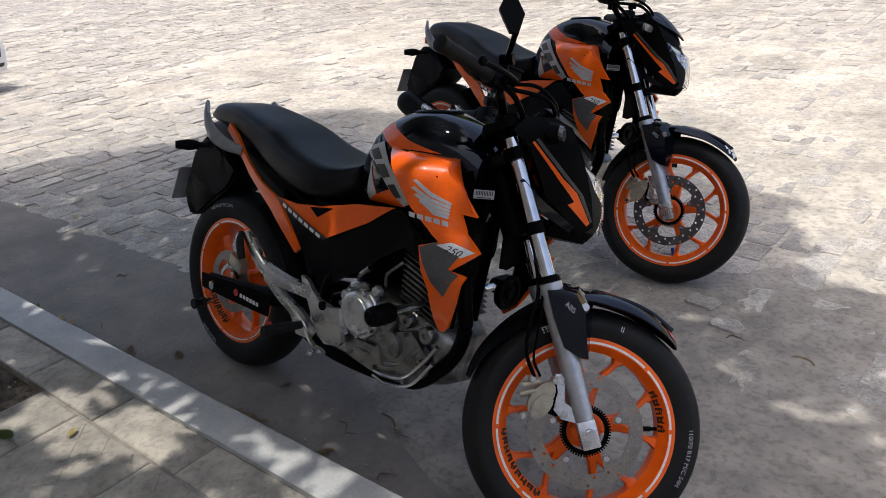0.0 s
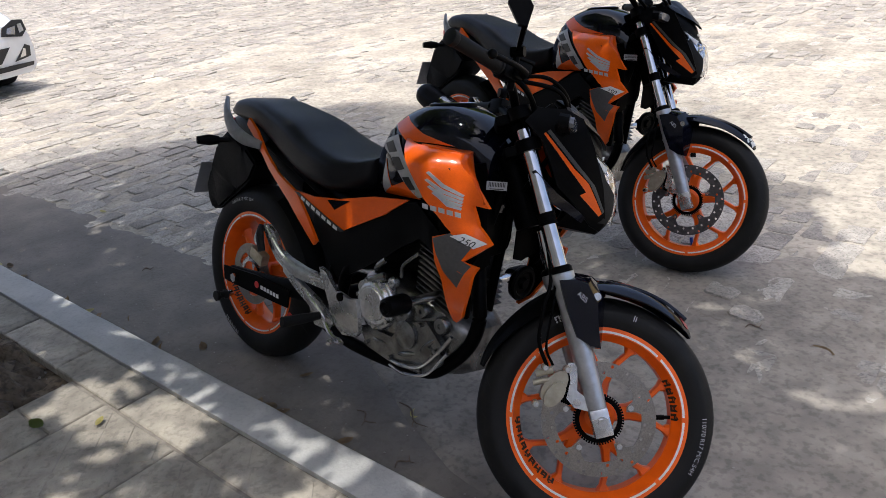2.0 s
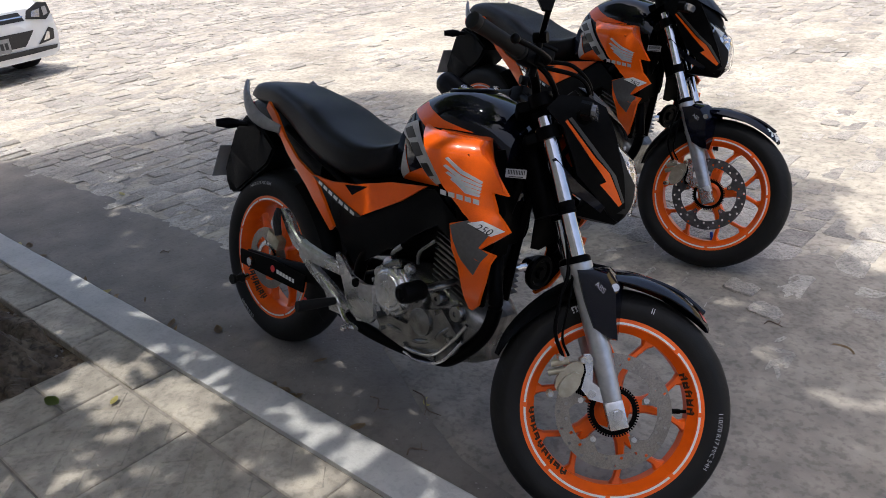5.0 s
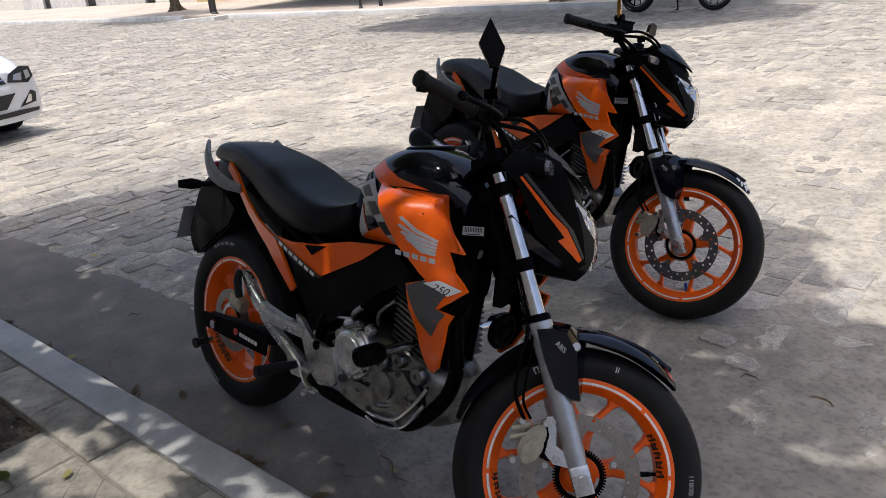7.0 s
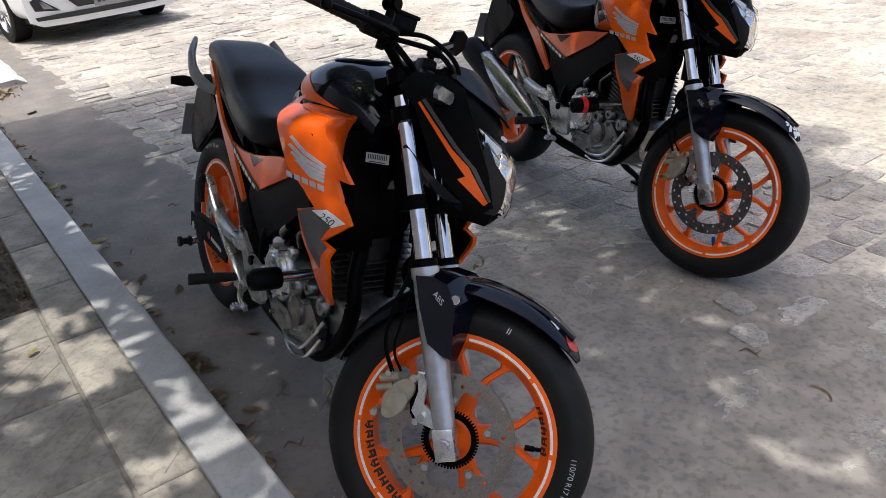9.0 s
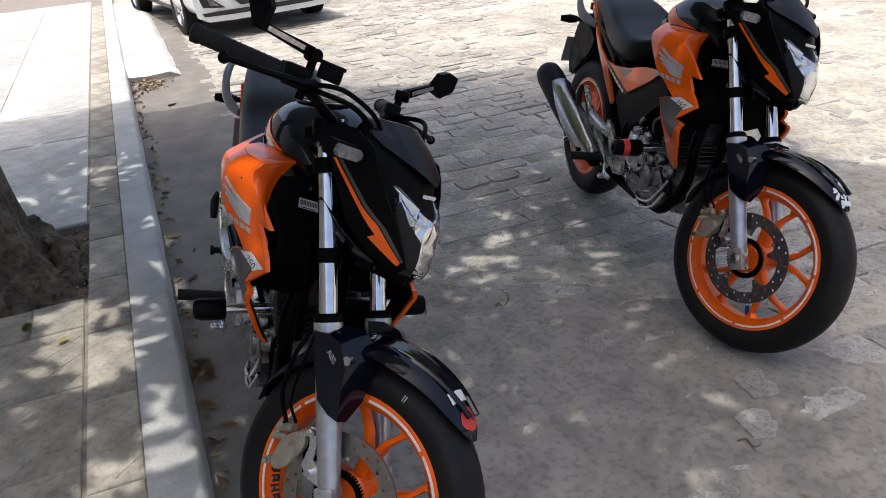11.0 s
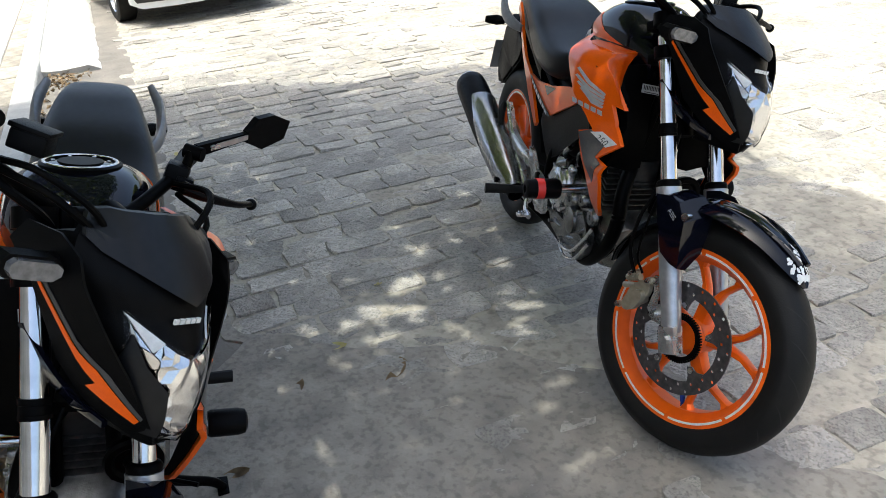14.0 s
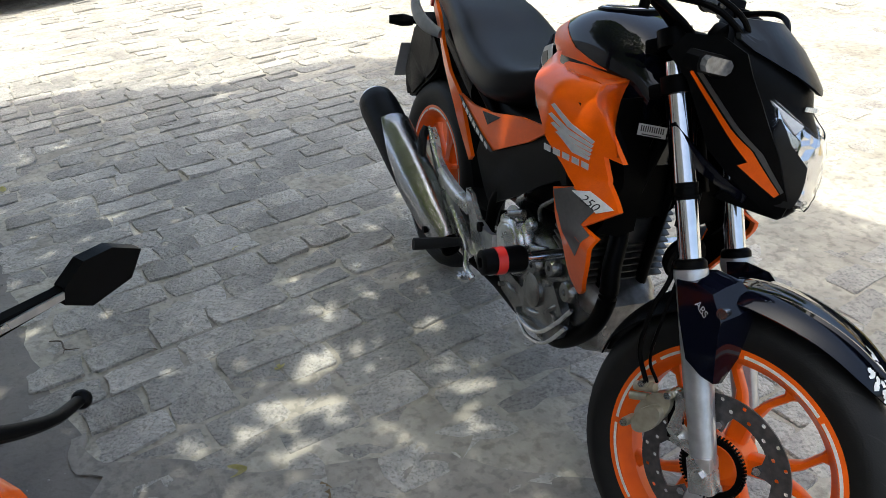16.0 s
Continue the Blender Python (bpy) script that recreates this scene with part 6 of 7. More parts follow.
build_tree((-7.6, 13.9, .12), .16, 2.6, (1.2, -2.9, 4.3, 2.1, 2.8, 5.0), 8, 27000, "shade tree on the far pavement", size=.19)
build_tree((-25.4, 15.3, .12), .17, 2.5, (1.6, -2.4, 2.6, 1.7, 2.8, 4.6), 9, 8000, "small shade tree on the far pavement", size=.14)

# litter under the tree
rnd = random.Random(12)


def build_leaf(x, y, z, L, mat, label, curl=.25):
    bm = bmesh.new()
    rows = []
    for i in range(7):
        t = i / 6
        w = L * .26 * math.sin(math.pi * min(1, t * .94 + .06)) ** .8
        rows.append([bm.verts.new((L * (t - .5), u * w, L * curl * ((t - .5) ** 2 + .6 * (u * w / L) ** 2 * 4) + .002)) for u in (-1, 0, 1)])
    skin(bm, rows, False, False)
    bmesh.ops.solidify(bm, geom=bm.faces[:], thickness=.0008)
    ob = part("fallen_leaf", bm, mat, angle=60)
    ob.matrix_world = pose(x, y, z, rnd.uniform(-12, 12), rnd.uniform(-12, 12), rnd.uniform(0, 360))
    return tagged(ob, label, "leaf", "fallen leaves")


for x, y, L, k in ((-.14, .99, .085, 1), (.02, .83, .075, 0), (.30, .60, .07, 0), (.10, .50, .05, 1), (-.05, .27, .05, 0), (-.03, .05, .085, 0), (-.06, .065, .07, 0), (.0, .06, .06, 0), (-.01, .075, .075, 0), (.02, .045, .07, 0), (-.05, .04, .06, 0), (.04, .07, .08, 0), (-.08, .05, .06, 0), (.01, .03, .065, 0), (-2.15, .06, .08, 1), (-2.10, .10, .06, 0), (.42, .31, .055, 1),
                   (-1.25, .06, .08, 1), (-.75, .10, .06, 0), (-1.9, .08, .07, 0), (-3.9, .28, .12, 0), (-.55, .18, .06, 0), (.2, .05, .07, 0), (.33, .09, .06, 0), (.09, 1.12, .10, 0), (.13, 1.09, .08, 0), (.06, 1.15, .07, 0), (1.34, 1.32, .08, 0), (-.45, 1.25, .05, 1), (.9, 1.9, .05, 0), (-1.2, 1.4, .05, 1), (.6, 1.05, .05, 0), (-2.4, .75, .06, 1)):
    build_leaf(x, y, .004 if y < .7 else -.001, L, YELLOW_LEAF if k else DRY_LEAF, "curled dry leaf lying on the dusty street" if not k else "pale yellow leaf lying on the street")
build_leaf(-.42, -.48, KERB_TOP + .004, .07, LEAF, "fresh green leaf lying on the pavement")
build_leaf(-.26, -.36, KERB_TOP + .004, .04, YELLOW_LEAF, "pale yellow leaf lying on the pavement")


def build_twig(x, y, L, a, label="thin dark twig lying on the ground"):
    bm = bmesh.new()
    tube(bm, [(-L / 2, 0, 0), (-L / 6, .012, .003), (L / 5, -.010, .002), (L / 2, .012, 0)], [.002, .003, .0025, .001], 6, 4)
    tube(bm, [(L / 6, -.008, .002), (L / 3, -.03, .003)], [.002, .001], 5)
    ob = part("twig", bm, TWIG, angle=60)
    ob.matrix_world = pose(x, y, .008, 0, 0, a)
    return tagged(ob, label, "twig", "twigs")


for x, y, L, a in ((.42, .30, .17, -20), (.30, .21, .10, -15), (-.95, .75, .12, 30), (1.1, 1.35, .06, 40), (.55, .12, .06, 80), (-.6, .52, .05, 20), (-1.4, .45, .05, 60)):
    build_twig(x, y, L, a)

# grit, chips of mortar and litter along the kerb, too small to pick apart
rng = np.random.default_rng(5)
pts, faces = [], []


def chip(c, r, flat=.5):
    o = len(pts)
    for k in range(6):
        d = [(1, 0, 0), (-1, 0, 0), (0, 1, 0), (0, -1, 0), (0, 0, 1), (0, 0, -1)][k]
        q = r * rng.uniform(.6, 1.2)
        pts.append([c[0] + d[0] * q, c[1] + d[1] * q * .8, c[2] + d[2] * q * flat])
    faces.extend([[o + a for a in f] for f in ((0, 2, 4), (2, 1, 4), (1, 3, 4), (3, 0, 4), (2, 0, 5), (1, 2, 5), (3, 1, 5), (0, 3, 5))])


for i in range(900):
    x = rng.uniform(-5, 3)
    y = abs(rng.normal(0, .10)) + .02 if i % 3 == 0 else (rng.uniform(.05, .7) if i % 3 == 1 else gutter_rim(x) + rng.normal(.02, .05))
    chip((x, y, .006), rng.uniform(.0015, .006) * (1.6 if rng.random() < .06 else 1))
for i in range(500):
    chip((rng.uniform(-2, 2.2), rng.uniform(.8, 3), -.001), rng.uniform(.0015, .006))
for i in range(260):
    chip((rng.uniform(-1.4, -.62), rng.uniform(-1.1, -.27), .08), rng.uniform(.004, .014))
mesh_of("grit", pts, faces, PEBBLE, None, "stuff", "loose grit and mortar chips on the street")["category"] = "grit"
pts, faces = leaf_cloud(420, lambda r, n: np.stack([np.concatenate([r.normal(-4.75, .16, n // 3), r.uniform(-5, 2.4, n // 3), r.uniform(-1.38, -.63, n - 2 * (n // 3))]),
                                                  np.concatenate([r.normal(.17, .08, n // 3).clip(.03, .4), abs(r.normal(0, .035, n // 3)) + .02, r.uniform(-1.1, -.28, n - 2 * (n // 3))]),
                                                  np.concatenate([r.uniform(.005, .03, n // 3), r.uniform(.005, .015, n // 3), r.uniform(.07, .10, n - 2 * (n // 3))])], 1), .045, 6)
mesh_of("leaf_litter", pts, faces, DRY_LEAF, None, "stuff", "dry brown leaf litter along the kerb")["category"] = "leaf litter"

# ---- the car ----
CAR_WHITE = material("white_car_paint", (0.78, 0.78, 0.77), 0.25, 0.0, (0.74, 0.74, 0.73), 5, coat=0.8, spread=0.02)
CAR_BLACK = material("black_car_plastic", (0.012, 0.012, 0.012), 0.45, 0.0, (0.02, 0.02, 0.02), 60)
CAR_GLASS = material("dark_car_glass", (0.01, 0.012, 0.013), 0.05, 0.0, None, 5, coat=0.3)


def build_car(place):
    car = thing("car", place, "white compact hatchback car parked along the kerb", "car")
    BODY = [(-3.20, .62, .92, .34, .62), (-3.05, .78, 1.02, .24, .60), (-2.5, .83, 1.06, .20, .58), (-1.0, .845, 1.02, .19, .56), (0, .84, .96, .19, .55), (.40, .82, .85, .20, .52), (.62, .76, .74, .20, .48), (.74, .64, .64, .21, .44), (.80, .48, .58, .22, .42)]
    bm = bmesh.new()
    hull(bm, BODY, 44, 40, 4.5, 5)
    part("body", bm, CAR_WHITE, car, angle=50)

    def nose(y, z):
        """How far ahead the bumper reaches at that height and breadth."""
        return .815 - .13 * (abs(y) / .80) ** 3 - .20 * max(0, z - .50) - .05 * max(0, .30 - z)

    def face(name, o, proud, thick, mat, cuts=2, parent=car, note=""):
        b = bmesh.new()
        sheet(b, o, thick, lambda y, z, d: (nose(y, z) + proud + d, y, z), cuts)
        return part(name, b, mat, parent, note)

    bumper = face("bumper", [(-.80, .60), (-.82, .40), (-.80, .24), (-.70, .19), (.70, .19), (.80, .24), (.82, .40), (.80, .60), (.5, .68), (-.5, .68)], -.02, .03, CAR_WHITE, 4)
    face("lower_grille", [(-.76, .285), (-.74, .25), (.74, .25), (.76, .285), (.5, .30), (-.5, .30)], .018, .006, CAR_BLACK, 4, bumper)
    mid = face("grille", [(-.50, .475), (-.36, .335), (.36, .335), (.50, .475)], .018, .006, CAR_BLACK, 5, bumper)
    for z in (.365, .395, .425, .452):
        w = .37 + (z - .335) * .9
        face("grille_slat", [(-w, z - .003), (w, z - .003), (w, z + .003), (-w, z + .003)], .017, .006, CHROME if z > .43 else CAR_BLACK, 3, mid)
    face("upper_grille", [(-.40, .66), (-.44, .575), (.44, .575), (.40, .66)], .012, .006, CAR_BLACK, 3, bumper)
    face("grille_bar", [(-.43, .612), (.43, .612), (.43, .624), (-.43, .624)], .019, .006, CHROME, 3, bumper)
    b = bmesh.new()
    lathe(b, [(0, .068), (.010, .068), (.012, .060), (.010, .052), (0, .052)], 32, (.785, 0, .615), (1, 0, 0), True)
    lathe(b, [(0, .0), (0, .052), (.004, .052), (.004, 0)], 24, (.785, 0, .615), (1, 0, 0))
    part("emblem", b, CHROME, bumper, "round chrome emblem")
    plate = face("number_plate", [(-.20, .315), (.20, .315), (.20, .445), (-.20, .445)], .03, .004, PLATE_GREY, 2, bumper, "grey number plate")
    for i in range(7):
        y = -.165 + .048 * i + (.02 if i > 2 else 0)
        face("plate_bar", [(y, .345), (y + .034, .345), (y + .034, .408), (y, .408)], .0345, .001, PLATE_BAR, 0, plate)
    for s in (-1, 1):
        face("fog_housing", [(s * .52, .325), (s * .74, .345), (s * .765, .44), (s * .70, .47)], .0105, .006, CAR_BLACK, 2, bumper)
        face("fog_lamp", [(s * .585, .352), (s * .67, .360), (s * .69, .425), (s * .66, .435)], .018, .006, CHROME, 1, bumper, "small chrome fog lamp")
        hl = face("headlight", [(s * .46, .585), (s * .70, .545), (s * .80, .60), (s * .79, .70), (s * .66, .72), (s * .50, .66)], .008, .012, CAR_BLACK, 2, car)
        face("headlight_reflector", [(s * .52, .600), (s * .62, .580), (s * .66, .66), (s * .55, .65)], .022, .006, CHROME, 1, hl)
        face("headlight_reflector", [(s * .68, .585), (s * .75, .600), (s * .75, .67), (s * .69, .67)], .022, .006, CHROME, 1, hl)
    b = bmesh.new()
    hull(b, [(-2.95, .55, 1.10, .95, 1.0), (-2.6, .66, 1.36, .95, 1.05), (-2.0, .69, 1.46, .95, 1.08), (-1.2, .69, 1.47, .95, 1.08), (-.6, .66, 1.32, .94, 1.05), (-.05, .60, 1.02, .92, .96)], 24, 28, 4, 4)
    part("cabin", b, CAR_GLASS, car, "dark glass", angle=60)
    b = bmesh.new()
    hull(b, [(-2.75, .58, 1.34, 1.28, 1.31), (-2.0, .66, 1.475, 1.40, 1.43), (-1.2, .66, 1.485, 1.40, 1.44), (-.85, .62, 1.43, 1.38, 1.40)], 14, 24, 5, 5)
    part("roof", b, CAR_WHITE, car, angle=60)
    for s in (-1, 1):
        for x in (0, -2.5):
            b = bmesh.new()
            lathe(b, [(-.09, .20), (-.098, .24), (-.10, .27), (-.085, .298), (-.04, .303), (.04, .303), (.085, .298), (.10, .27), (.098, .24), (.09, .20)], 40, (x, s * .745, .303))
            w = part("wheel", b, RUBBER, car, angle=50)
            b = bmesh.new()
            lathe(b, [(.03, 0), (.03, .05), (.06, .08), (.05, .18), (.085, .205), (.06, .20), (0, .19)], 30, (x, s * .745, .303), (0, s, 0))
            for k in range(7):
                a = 2 * math.pi * k / 7
                box(b, (x + .12 * math.cos(a), s * (.745 + .065), .303 + .12 * math.sin(a)), (.14, .02, .035), Matrix.Rotation(-a, 4, "Y"), .004)
            part("rim", b, STEEL, w)
        b = bmesh.new()
        box(b, (-.45, s * .93, 1.02), (.10, .19, .13), None, .03)
        part("door_mirror", b, CAR_WHITE, car)
    b = bmesh.new()
    box(b, (-1.2, 0, .26), (3.6, 1.45, .14), None, .02)
    part("underbody", b, CAR_BLACK, car)
    return car


build_car(pose(-7.36, 1.51, 0, 0, 0, 9.0))

# ---- driveway ramp in the gutter before the car ----
bm = bmesh.new()
rows = []
for i in range(41):
    x = -4.95 - 5.4 * i / 40
    e = .03 * hill(x, 3, 4, 1)
    h = .085 * min(1, i / 2 * .5 + .5)
    rows.append([bm.verts.new(q) for q in ((x, .002, -.02), (x, .002, h + .012), (x, .15, h), (x, .36 + e, .055), (x, .44 + e, .012), (x, .46 + e, -.02))])
skin(bm, rows)
tagged(part("ramp", bm, KERB, angle=60), "pale mortar ramp beside the kerb", "ramp", kind="structure")

# ---- far side of the street ----
PLASTER = material("white_plaster", (0.70, 0.69, 0.66), 0.9, 0.0, (0.55, 0.53, 0.49), 4, bump=0.004, bump_scale=40, spread=0.15)
YELLOW_PLASTER = material("yellow_plaster", (0.62, 0.47, 0.20), 0.9, 0.0, (0.52, 0.40, 0.20), 4, bump=0.004, bump_scale=40, spread=0.15)
FAR_PAVE = material("far_pavement_concrete", (0.50, 0.43, 0.35), 0.9, 0.0, (0.42, 0.36, 0.30), 3, bump=0.004, bump_scale=60, spread=0.15)
DARK_METAL = material("dark_painted_metal", (0.035, 0.035, 0.038), 0.5, 0.3, (0.06, 0.055, 0.05), 12, spread=0.2)
bm = bmesh.new()
for a, b in ((-60, -21.6), (-19.0, 14)):
    box(bm, ((a + b) / 2, FAR_KERB + .09, .04), (b - a, .18, .18), None, .02)
tagged(part("kerb_far", bm, PLASTER), "whitewashed kerb of the far pavement", "kerb", kind="structure")
bm = bmesh.new()
box(bm, (-23, FAR_KERB + 4.1, .03), (74, 7.9, .16), None)
tagged(part("pavement_far", bm, FAR_PAVE), "sandy concrete pavement across the street", "pavement", kind="structure")
bm = bmesh.new()
prism(bm, [(-21.8, -.02), (-21.5, .02), (-19.2, .12), (-18.9, .12), (-18.9, -.02)], FAR_KERB - .5, FAR_KERB + .1)
tagged(part("ramp_far", bm, PLASTER), "whitewashed ramp at the far kerb", "ramp", kind="structure")


def build_house(x0, x1, y, h, mat, label, openings, canopy=None):
    house = thing("house", Matrix.Translation((x0, y, 0)), label, "house", "houses across the street")
    L = x1 - x0
    bm = bmesh.new()
    edges = [0.0]
    for a, b, z0, z1 in openings:
        edges += [a, b]
    edges.append(L)
    for k in range(0, len(edges), 2):
        if edges[k + 1] - edges[k] > .01:
            box(bm, ((edges[k] + edges[k + 1]) / 2, .12, h / 2), (edges[k + 1] - edges[k], .24, h), None)
    for a, b, z0, z1 in openings:
        box(bm, ((a + b) / 2, .12, (z1 + h) / 2), (b - a, .24, h - z1), None)
        if z0 > .1:
            box(bm, ((a + b) / 2, .12, z0 / 2), (b - a, .24, z0), None)
    part("wall", bm, mat, house)
    bm = bmesh.new()
    prism(bm, [(-.2, h), (L + .2, h), (L + .2, h + .15), (-.2, h + .15)], -.4, 5)
    part("roof", bm, FAR_PAVE, house)
    for a, b, z0, z1 in openings:
        bm = bmesh.new()
        box(bm, ((a + b) / 2, .16, (z0 + z1) / 2), (b - a - .04, .05, z1 - z0 - .02), None, .01)
        d = part("door" if z0 < .1 else "window", bm, DARK_METAL, house)
        for k in range(5):
            bm = bmesh.new()
            box(bm, (a + (b - a) * (k + .5) / 5, .13, (z0 + z1) / 2), (.03, .02, z1 - z0 - .04), None, .004)
            part("door_bar", bm, DARK_METAL, d)
    bm = bmesh.new()
    box(bm, (L / 2, 3.0, h / 2), (L - .4, 4.0, h - .1), None)
    part("back", bm, mat, house)
    if canopy:
        a, b, d, z = canopy
        bm = bmesh.new()
        box(bm, ((a + b) / 2, -d / 2, z), (b - a, d, .10), None, .02)
        part("canopy", bm, DARK_METAL, house)
        for q in (a + .15, b - .15):
            bm = bmesh.new()
            tube(bm, [(q, -d + .15, .10), (q, -d + .15, z)], .05, 10)
            part("canopy_post", bm, DARK_METAL, house)
    return house


build_house(-52, -30.5, 20.6, 3.6, PLASTER, "white plastered house with dark doors and flaking paint", [(3, 4, .11, 2.2), (8.5, 9.7, .11, 2.2), (15, 16, .11, 2.2)])
build_house(-30.4, -22, 19.4, 3.4, YELLOW_PLASTER, "yellow plastered house with a dark door", [(3, 4.1, .11, 2.2)])
build_house(-21.9, -12.2, 18.2, 3.5, PLASTER, "white shop front with a deep dark canopy", [(1.2, 4.2, .11, 2.6), (5.6, 8.4, .11, 2.6)], (.4, 8.6, 4.2, 2.7))
build_house(-12.1, -2, 18.2, 3.6, PLASTER, "white plastered house with a metal door", [(2, 3.1, .11, 2.2), (6, 7.4, .9, 2.1)])
build_house(-1.9, 12, 18.2, 3.6, YELLOW_PLASTER, "yellow plastered house with a metal door", [(4, 5.1, .11, 2.2)])


def build_post(x, y, h, r, mat, label):
    post = thing("post", Matrix.Translation((x, y, .1)), label, "post", "street posts")
    bm = bmesh.new()
    tube(bm, [(0, 0, 0), (0, 0, h * .5), (0, 0, h)], [r * 1.1, r, r * .9], 14)
    part("shaft", bm, mat, post)
    bm = bmesh.new()
    lathe(bm, [(0, 0), (0, r * 1.8), (.05, r * 1.6), (.08, r * 1.1)], 16, (0, 0, -.01), (0, 0, 1))
    part("foot", bm, mat, post)


build_post(-20.4, 13.65, 2.6, .07, DARK_METAL, "dark metal post standing on the far pavement")
build_post(-13.8, 13.75, 2.4, .035, DARK_METAL, "thin metal post standing on the far pavement")
STYLE_C = dict(STYLE_A, paint=GLOSS_BLACK, wheel=FRAME_BLACK, disc=DISC_STEEL, marks=False, sticker="white", muffler=True, group="parked machines across the street", stalk=FRAME_BLACK, stand=stand_foot(9))
build_motorcycle(bike_place(-5.05, 12.25, 3, 9), 12, STYLE_C, "dark motorcycle parked at the far kerb")

# ---- pavement slabs ----
def slab_mesh(w, d, diamonds):
    """A slab with worn edges; w along the kerb, d across; diamonds: raised squares set cornerwise."""
    bm = bmesh.new()
    e = .004
    lo, mi, hi = -.03, .0, .004
    ring = lambda ix, z: [bm.verts.new((sx * (w / 2 - ix), sy * (d / 2 - ix), z)) for sx, sy in ((-1, -1), (1, -1), (1, 1), (-1, 1))]
    rings = [ring(.0012, lo), ring(.0012, mi), ring(e + .0012, hi)]
    skin(bm, rings)
    if diamonds:
        s = .062
        for i in range(-4, 5):
            for j in range(-4, 5):
                x, y = (i + j) * s * 1.06, (i - j) * s * 1.06
                if abs(x) + s * .9 > w / 2 - .006 or abs(y) + s * .9 > d / 2 - .006:
                    continue
                low = [bm.verts.new((x + a * s * .96, y + b * s * .96, hi - .001)) for a, b in ((-1, 0), (0, -1), (1, 0), (0, 1))]
                top = [bm.verts.new((x + a * s * .88, y + b * s * .88, hi + .0028)) for a, b in ((-1, 0), (0, -1), (1, 0), (0, 1))]
                skin(bm, [low, top])
    bmesh.ops.recalc_face_normals(bm, faces=bm.faces)
    me = bpy.data.meshes.new("slab")
    bm.to_mesh(me)
    bm.free()
    me.materials.append(PLAIN_SLAB if w > .7 else SLAB)
    return me


rnd = random.Random(31)
KINDS = {}


def lay_slab(x, y, w, d, diamonds):
    key = (round(w, 3), round(d, 3), diamonds)
    if key not in KINDS:
        KINDS[key] = slab_mesh(w, d, diamonds)
    ob = new("slab", KINDS[key])
    ob.parent = pavement
    ob.matrix_world = pose(x, y, KERB_TOP - .012 + rnd.uniform(-.002, .002), rnd.uniform(-.25, .25), rnd.uniform(-.25, .25), rnd.uniform(-.15, .15))


for i in range(30):                                     # the row next to the kerb
    lay_slab(.145 - .435 * i + .2175 + .435 * 5, -.211, .431, .148, i < 6)
for i in range(14):                                     # patterned slabs behind it, up to the tree
    for j in range(8):
        x, y = -.355 + .40 * (i + .5), -.292 - .40 * (j + .5)
        if i < 9:
            lay_slab(x, y, .396, .396, True)
for i in range(12):                                     # plain larger slabs beyond the tree
    for j in range(4):
        lay_slab(-1.41 - .80 * (i + .5), -.292 - .62 * (j + .5), .796, .616, False)
for y, d, w in ((-.385, .18, .232), (-.60, .24, .222), (-.88, .31, .236)):       # patched edge of the pit
    lay_slab(-.362 - w / 2, y, w, d, False)
for i in range(3):
    for j in range(4):
        lay_slab(-1.40 + .345 * (i + .5), -1.16 - .5 * (j + .5), .341, .496, True)

# ---- granite setts ----
def sett_shapes(seed, count, ring_points=12):
    """Outlines and tops of a few setts, about 0.128 by 0.19 m, as points and faces."""
    r = np.random.default_rng(seed)
    shapes = []
    for k in range(count):
        hx, hy = r.uniform(.0605, .0655), r.uniform(.092, .0985)
        c = r.uniform(.006, .018, 4)
        out = []
        for q, (sx, sy) in enumerate(((1, -1), (1, 1), (-1, 1), (-1, -1))):
            a, b = (sx * (hx - c[q]), sy * hy), (sx * hx, sy * (hy - c[q] * 1.2))
            out += [a, b] if q % 2 == 0 else [b, a]
            if ring_points == 12:
                out.append((sx * hx, 0) if q % 2 == 0 else (0, sy * hy))
        out = np.array(out) + r.normal(0, .0042, (ring_points, 2))
        tilt = r.normal(0, .030, 2)
        zz = lambda p: p[:, 0] * tilt[0] + p[:, 1] * tilt[1]
        low = np.column_stack([out * 1.0, np.full(ring_points, -.05)])
        sh = np.column_stack([out, -.0034 + zz(out) + r.normal(0, .0014, ring_points)])
        inn = out * (1 - r.uniform(.012, .045, (ring_points, 1)))
        top = np.column_stack([inn, zz(inn) + r.normal(0, .0012, ring_points)])
        mid = np.column_stack([out * .42, zz(out * .42) + r.normal(.001, .0015, ring_points)])
        cen = np.array([[0, 0, r.normal(.001, .001)]])
        pts = np.concatenate([low, sh, top, mid, cen])
        n = ring_points
        f = []
        for q0 in range(3):
            for i in range(n):
                j = (i + 1) % n
                f.append((q0 * n + i, q0 * n + j, (q0 + 1) * n + j, (q0 + 1) * n + i))
        for i in range(n):
            f.append((3 * n + i, 3 * n + (i + 1) % n, 4 * n))
        shapes.append((pts, f))
    return shapes


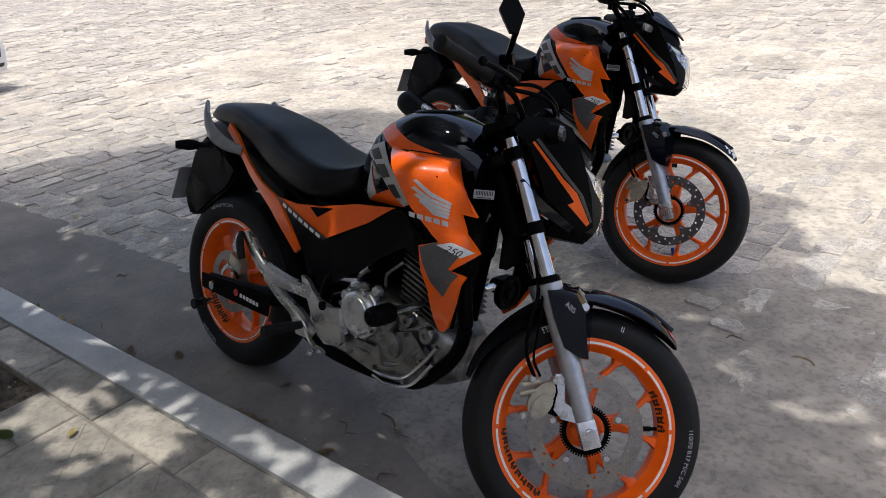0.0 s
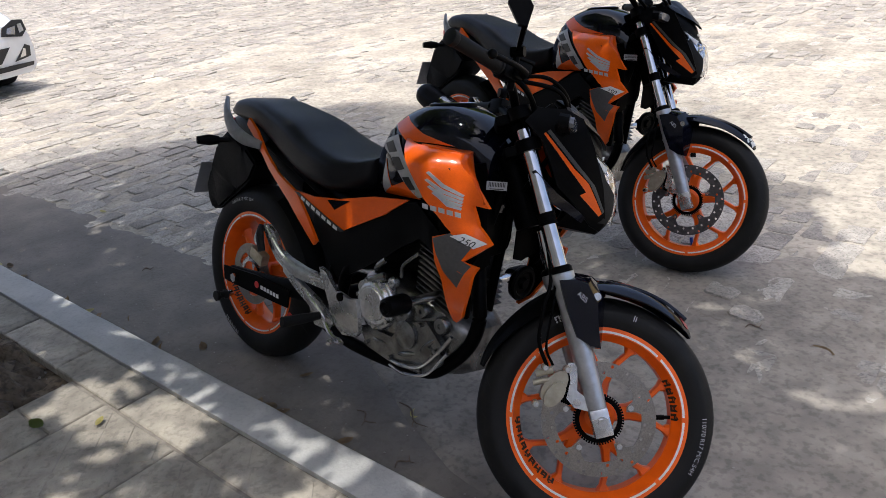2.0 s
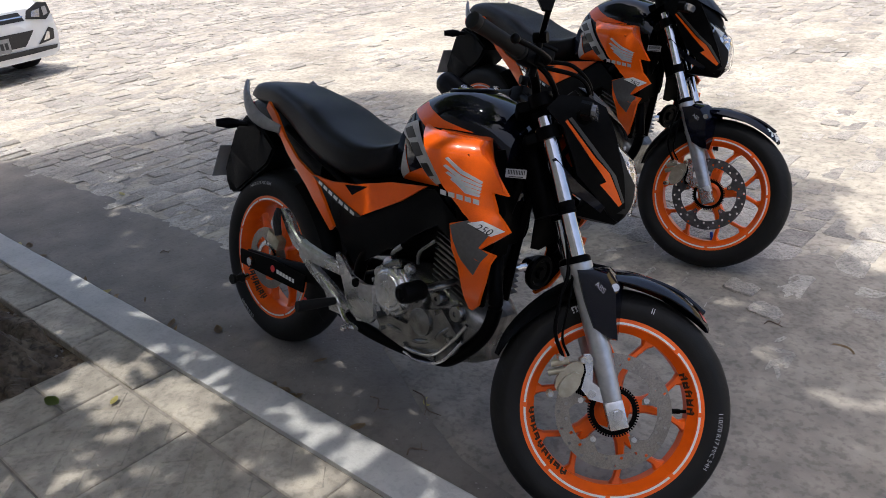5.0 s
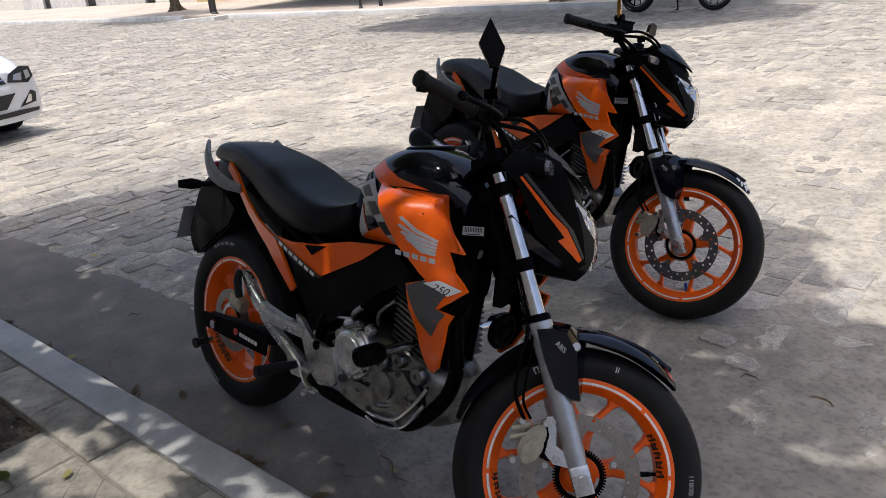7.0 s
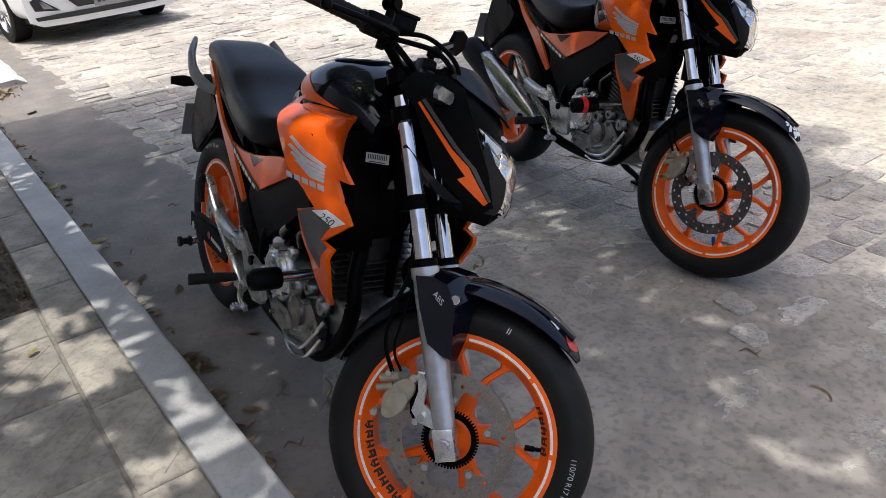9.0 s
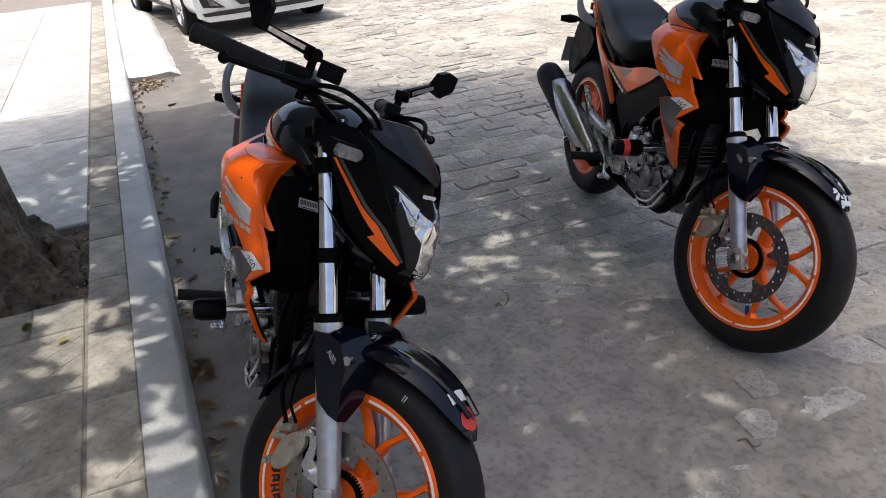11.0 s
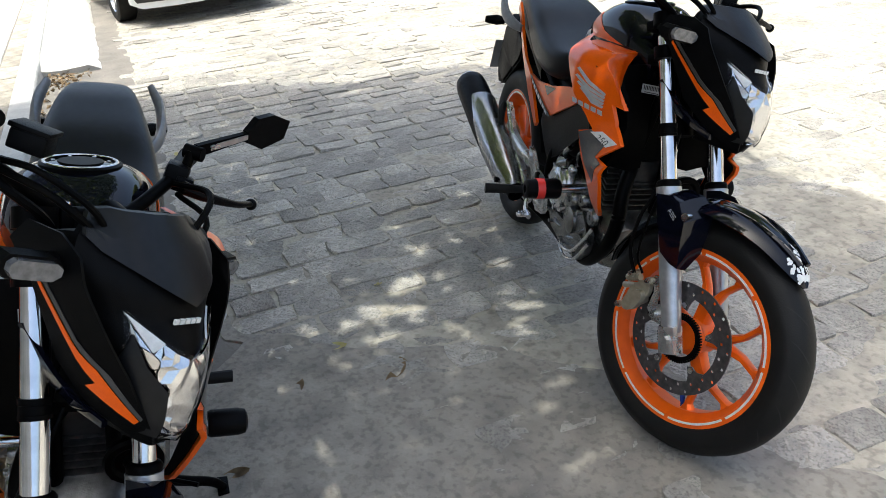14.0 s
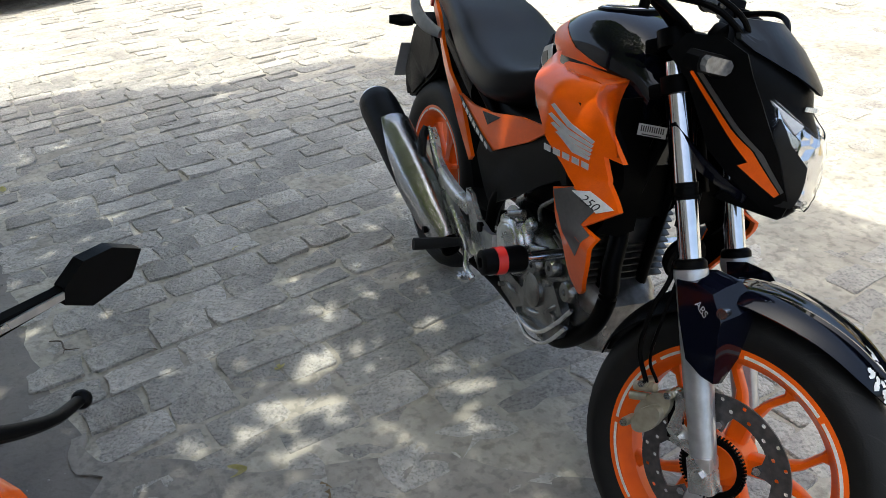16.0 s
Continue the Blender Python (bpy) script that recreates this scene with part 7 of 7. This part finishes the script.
SETTS = sett_shapes(3, 24)
SIMPLE = sett_shapes(4, 16, 8)
sett_meshes = []
for pts, f in SETTS:
    me = bpy.data.meshes.new("sett")
    me.from_pydata(pts.tolist(), [], f)
    me.materials.append(STONE_PIECE)
    me.shade_smooth()
    me.set_sharp_from_angle(angle=radians(42))
    sett_meshes.append(me)
rng = np.random.default_rng(77)
near_p, near_f, far_p, far_f = [], [], [], []
count = 0
ROW, LONG = .133, .198
for i in range(int((8 + 34) / ROW)):
    x = -34 + ROW * (i + .5)
    y = .55 + rng.uniform(0, LONG)
    wob = rng.normal(0, .004)
    while y < FAR_KERB - .15:
        step = LONG * rng.uniform(.72, 1.28)
        cy = y + step / 2
        y += step
        cx = x + wob + .012 * noise.noise(Vector((x * .7, cy * .5, 2))) + rng.normal(0, .003)
        if cy < gutter_rim(cx) - .06 and cx > -9:
            continue
        z = .0015 + .010 * noise.noise(Vector((cx * 1.3, cy * 1.3, 5))) * .6 + rng.normal(0, .0035)
        z = min(z, .008)
        turn = rng.normal(0, .025) + (math.pi if rng.random() < .5 else 0)
        sy = step / LONG
        if -2.3 < cx < 1.75 and cy < 2.45 and count < 300:
            ob = new("sett", sett_meshes[rng.integers(0, 24)])
            ob.parent = bed
            ob.matrix_world = Matrix.LocRotScale((cx, cy, z), Euler((0, 0, turn)), (1, sy, 1))
            count += 1
            continue
        fine = -12 < cx < 4.5 and cy < 9
        if cx > 6:
            continue
        pts, f = SETTS[rng.integers(0, 24)] if fine else SIMPLE[rng.integers(0, 16)]
        P_, F_ = (near_p, near_f) if fine else (far_p, far_f)
        c, s = math.cos(turn), math.sin(turn)
        snug = 1 - .10 * max(0.0, min(1.0, (cy - 2.2) / .6))      # wider sandy joints out in the sun
        q = pts * (snug, sy * snug, 1)
        w = np.stack([cx + c * q[:, 0] - s * q[:, 1], cy + s * q[:, 0] + c * q[:, 1], z + q[:, 2]], 1)
        P_.append(w)
        F_.append(f)


def joined(name, ps, fs, label):
    faces, o = [], 0
    for p, f in zip(ps, fs):
        faces.extend([tuple(k + o for k in g) for g in f])
        o += len(p)
    me = bpy.data.meshes.new(name)
    me.from_pydata(np.concatenate(ps).tolist(), [], faces)
    me.materials.append(STONE_STUFF)
    me.shade_smooth()
    me.set_sharp_from_angle(angle=radians(42))
    ob = new(name, me)
    ob.parent = bed
    return tagged(ob, label, kind="stuff")


joined("setts", near_p, near_f, "weathered grey granite setts")
joined("setts_far", far_p, far_f, "sunlit grey granite setts")
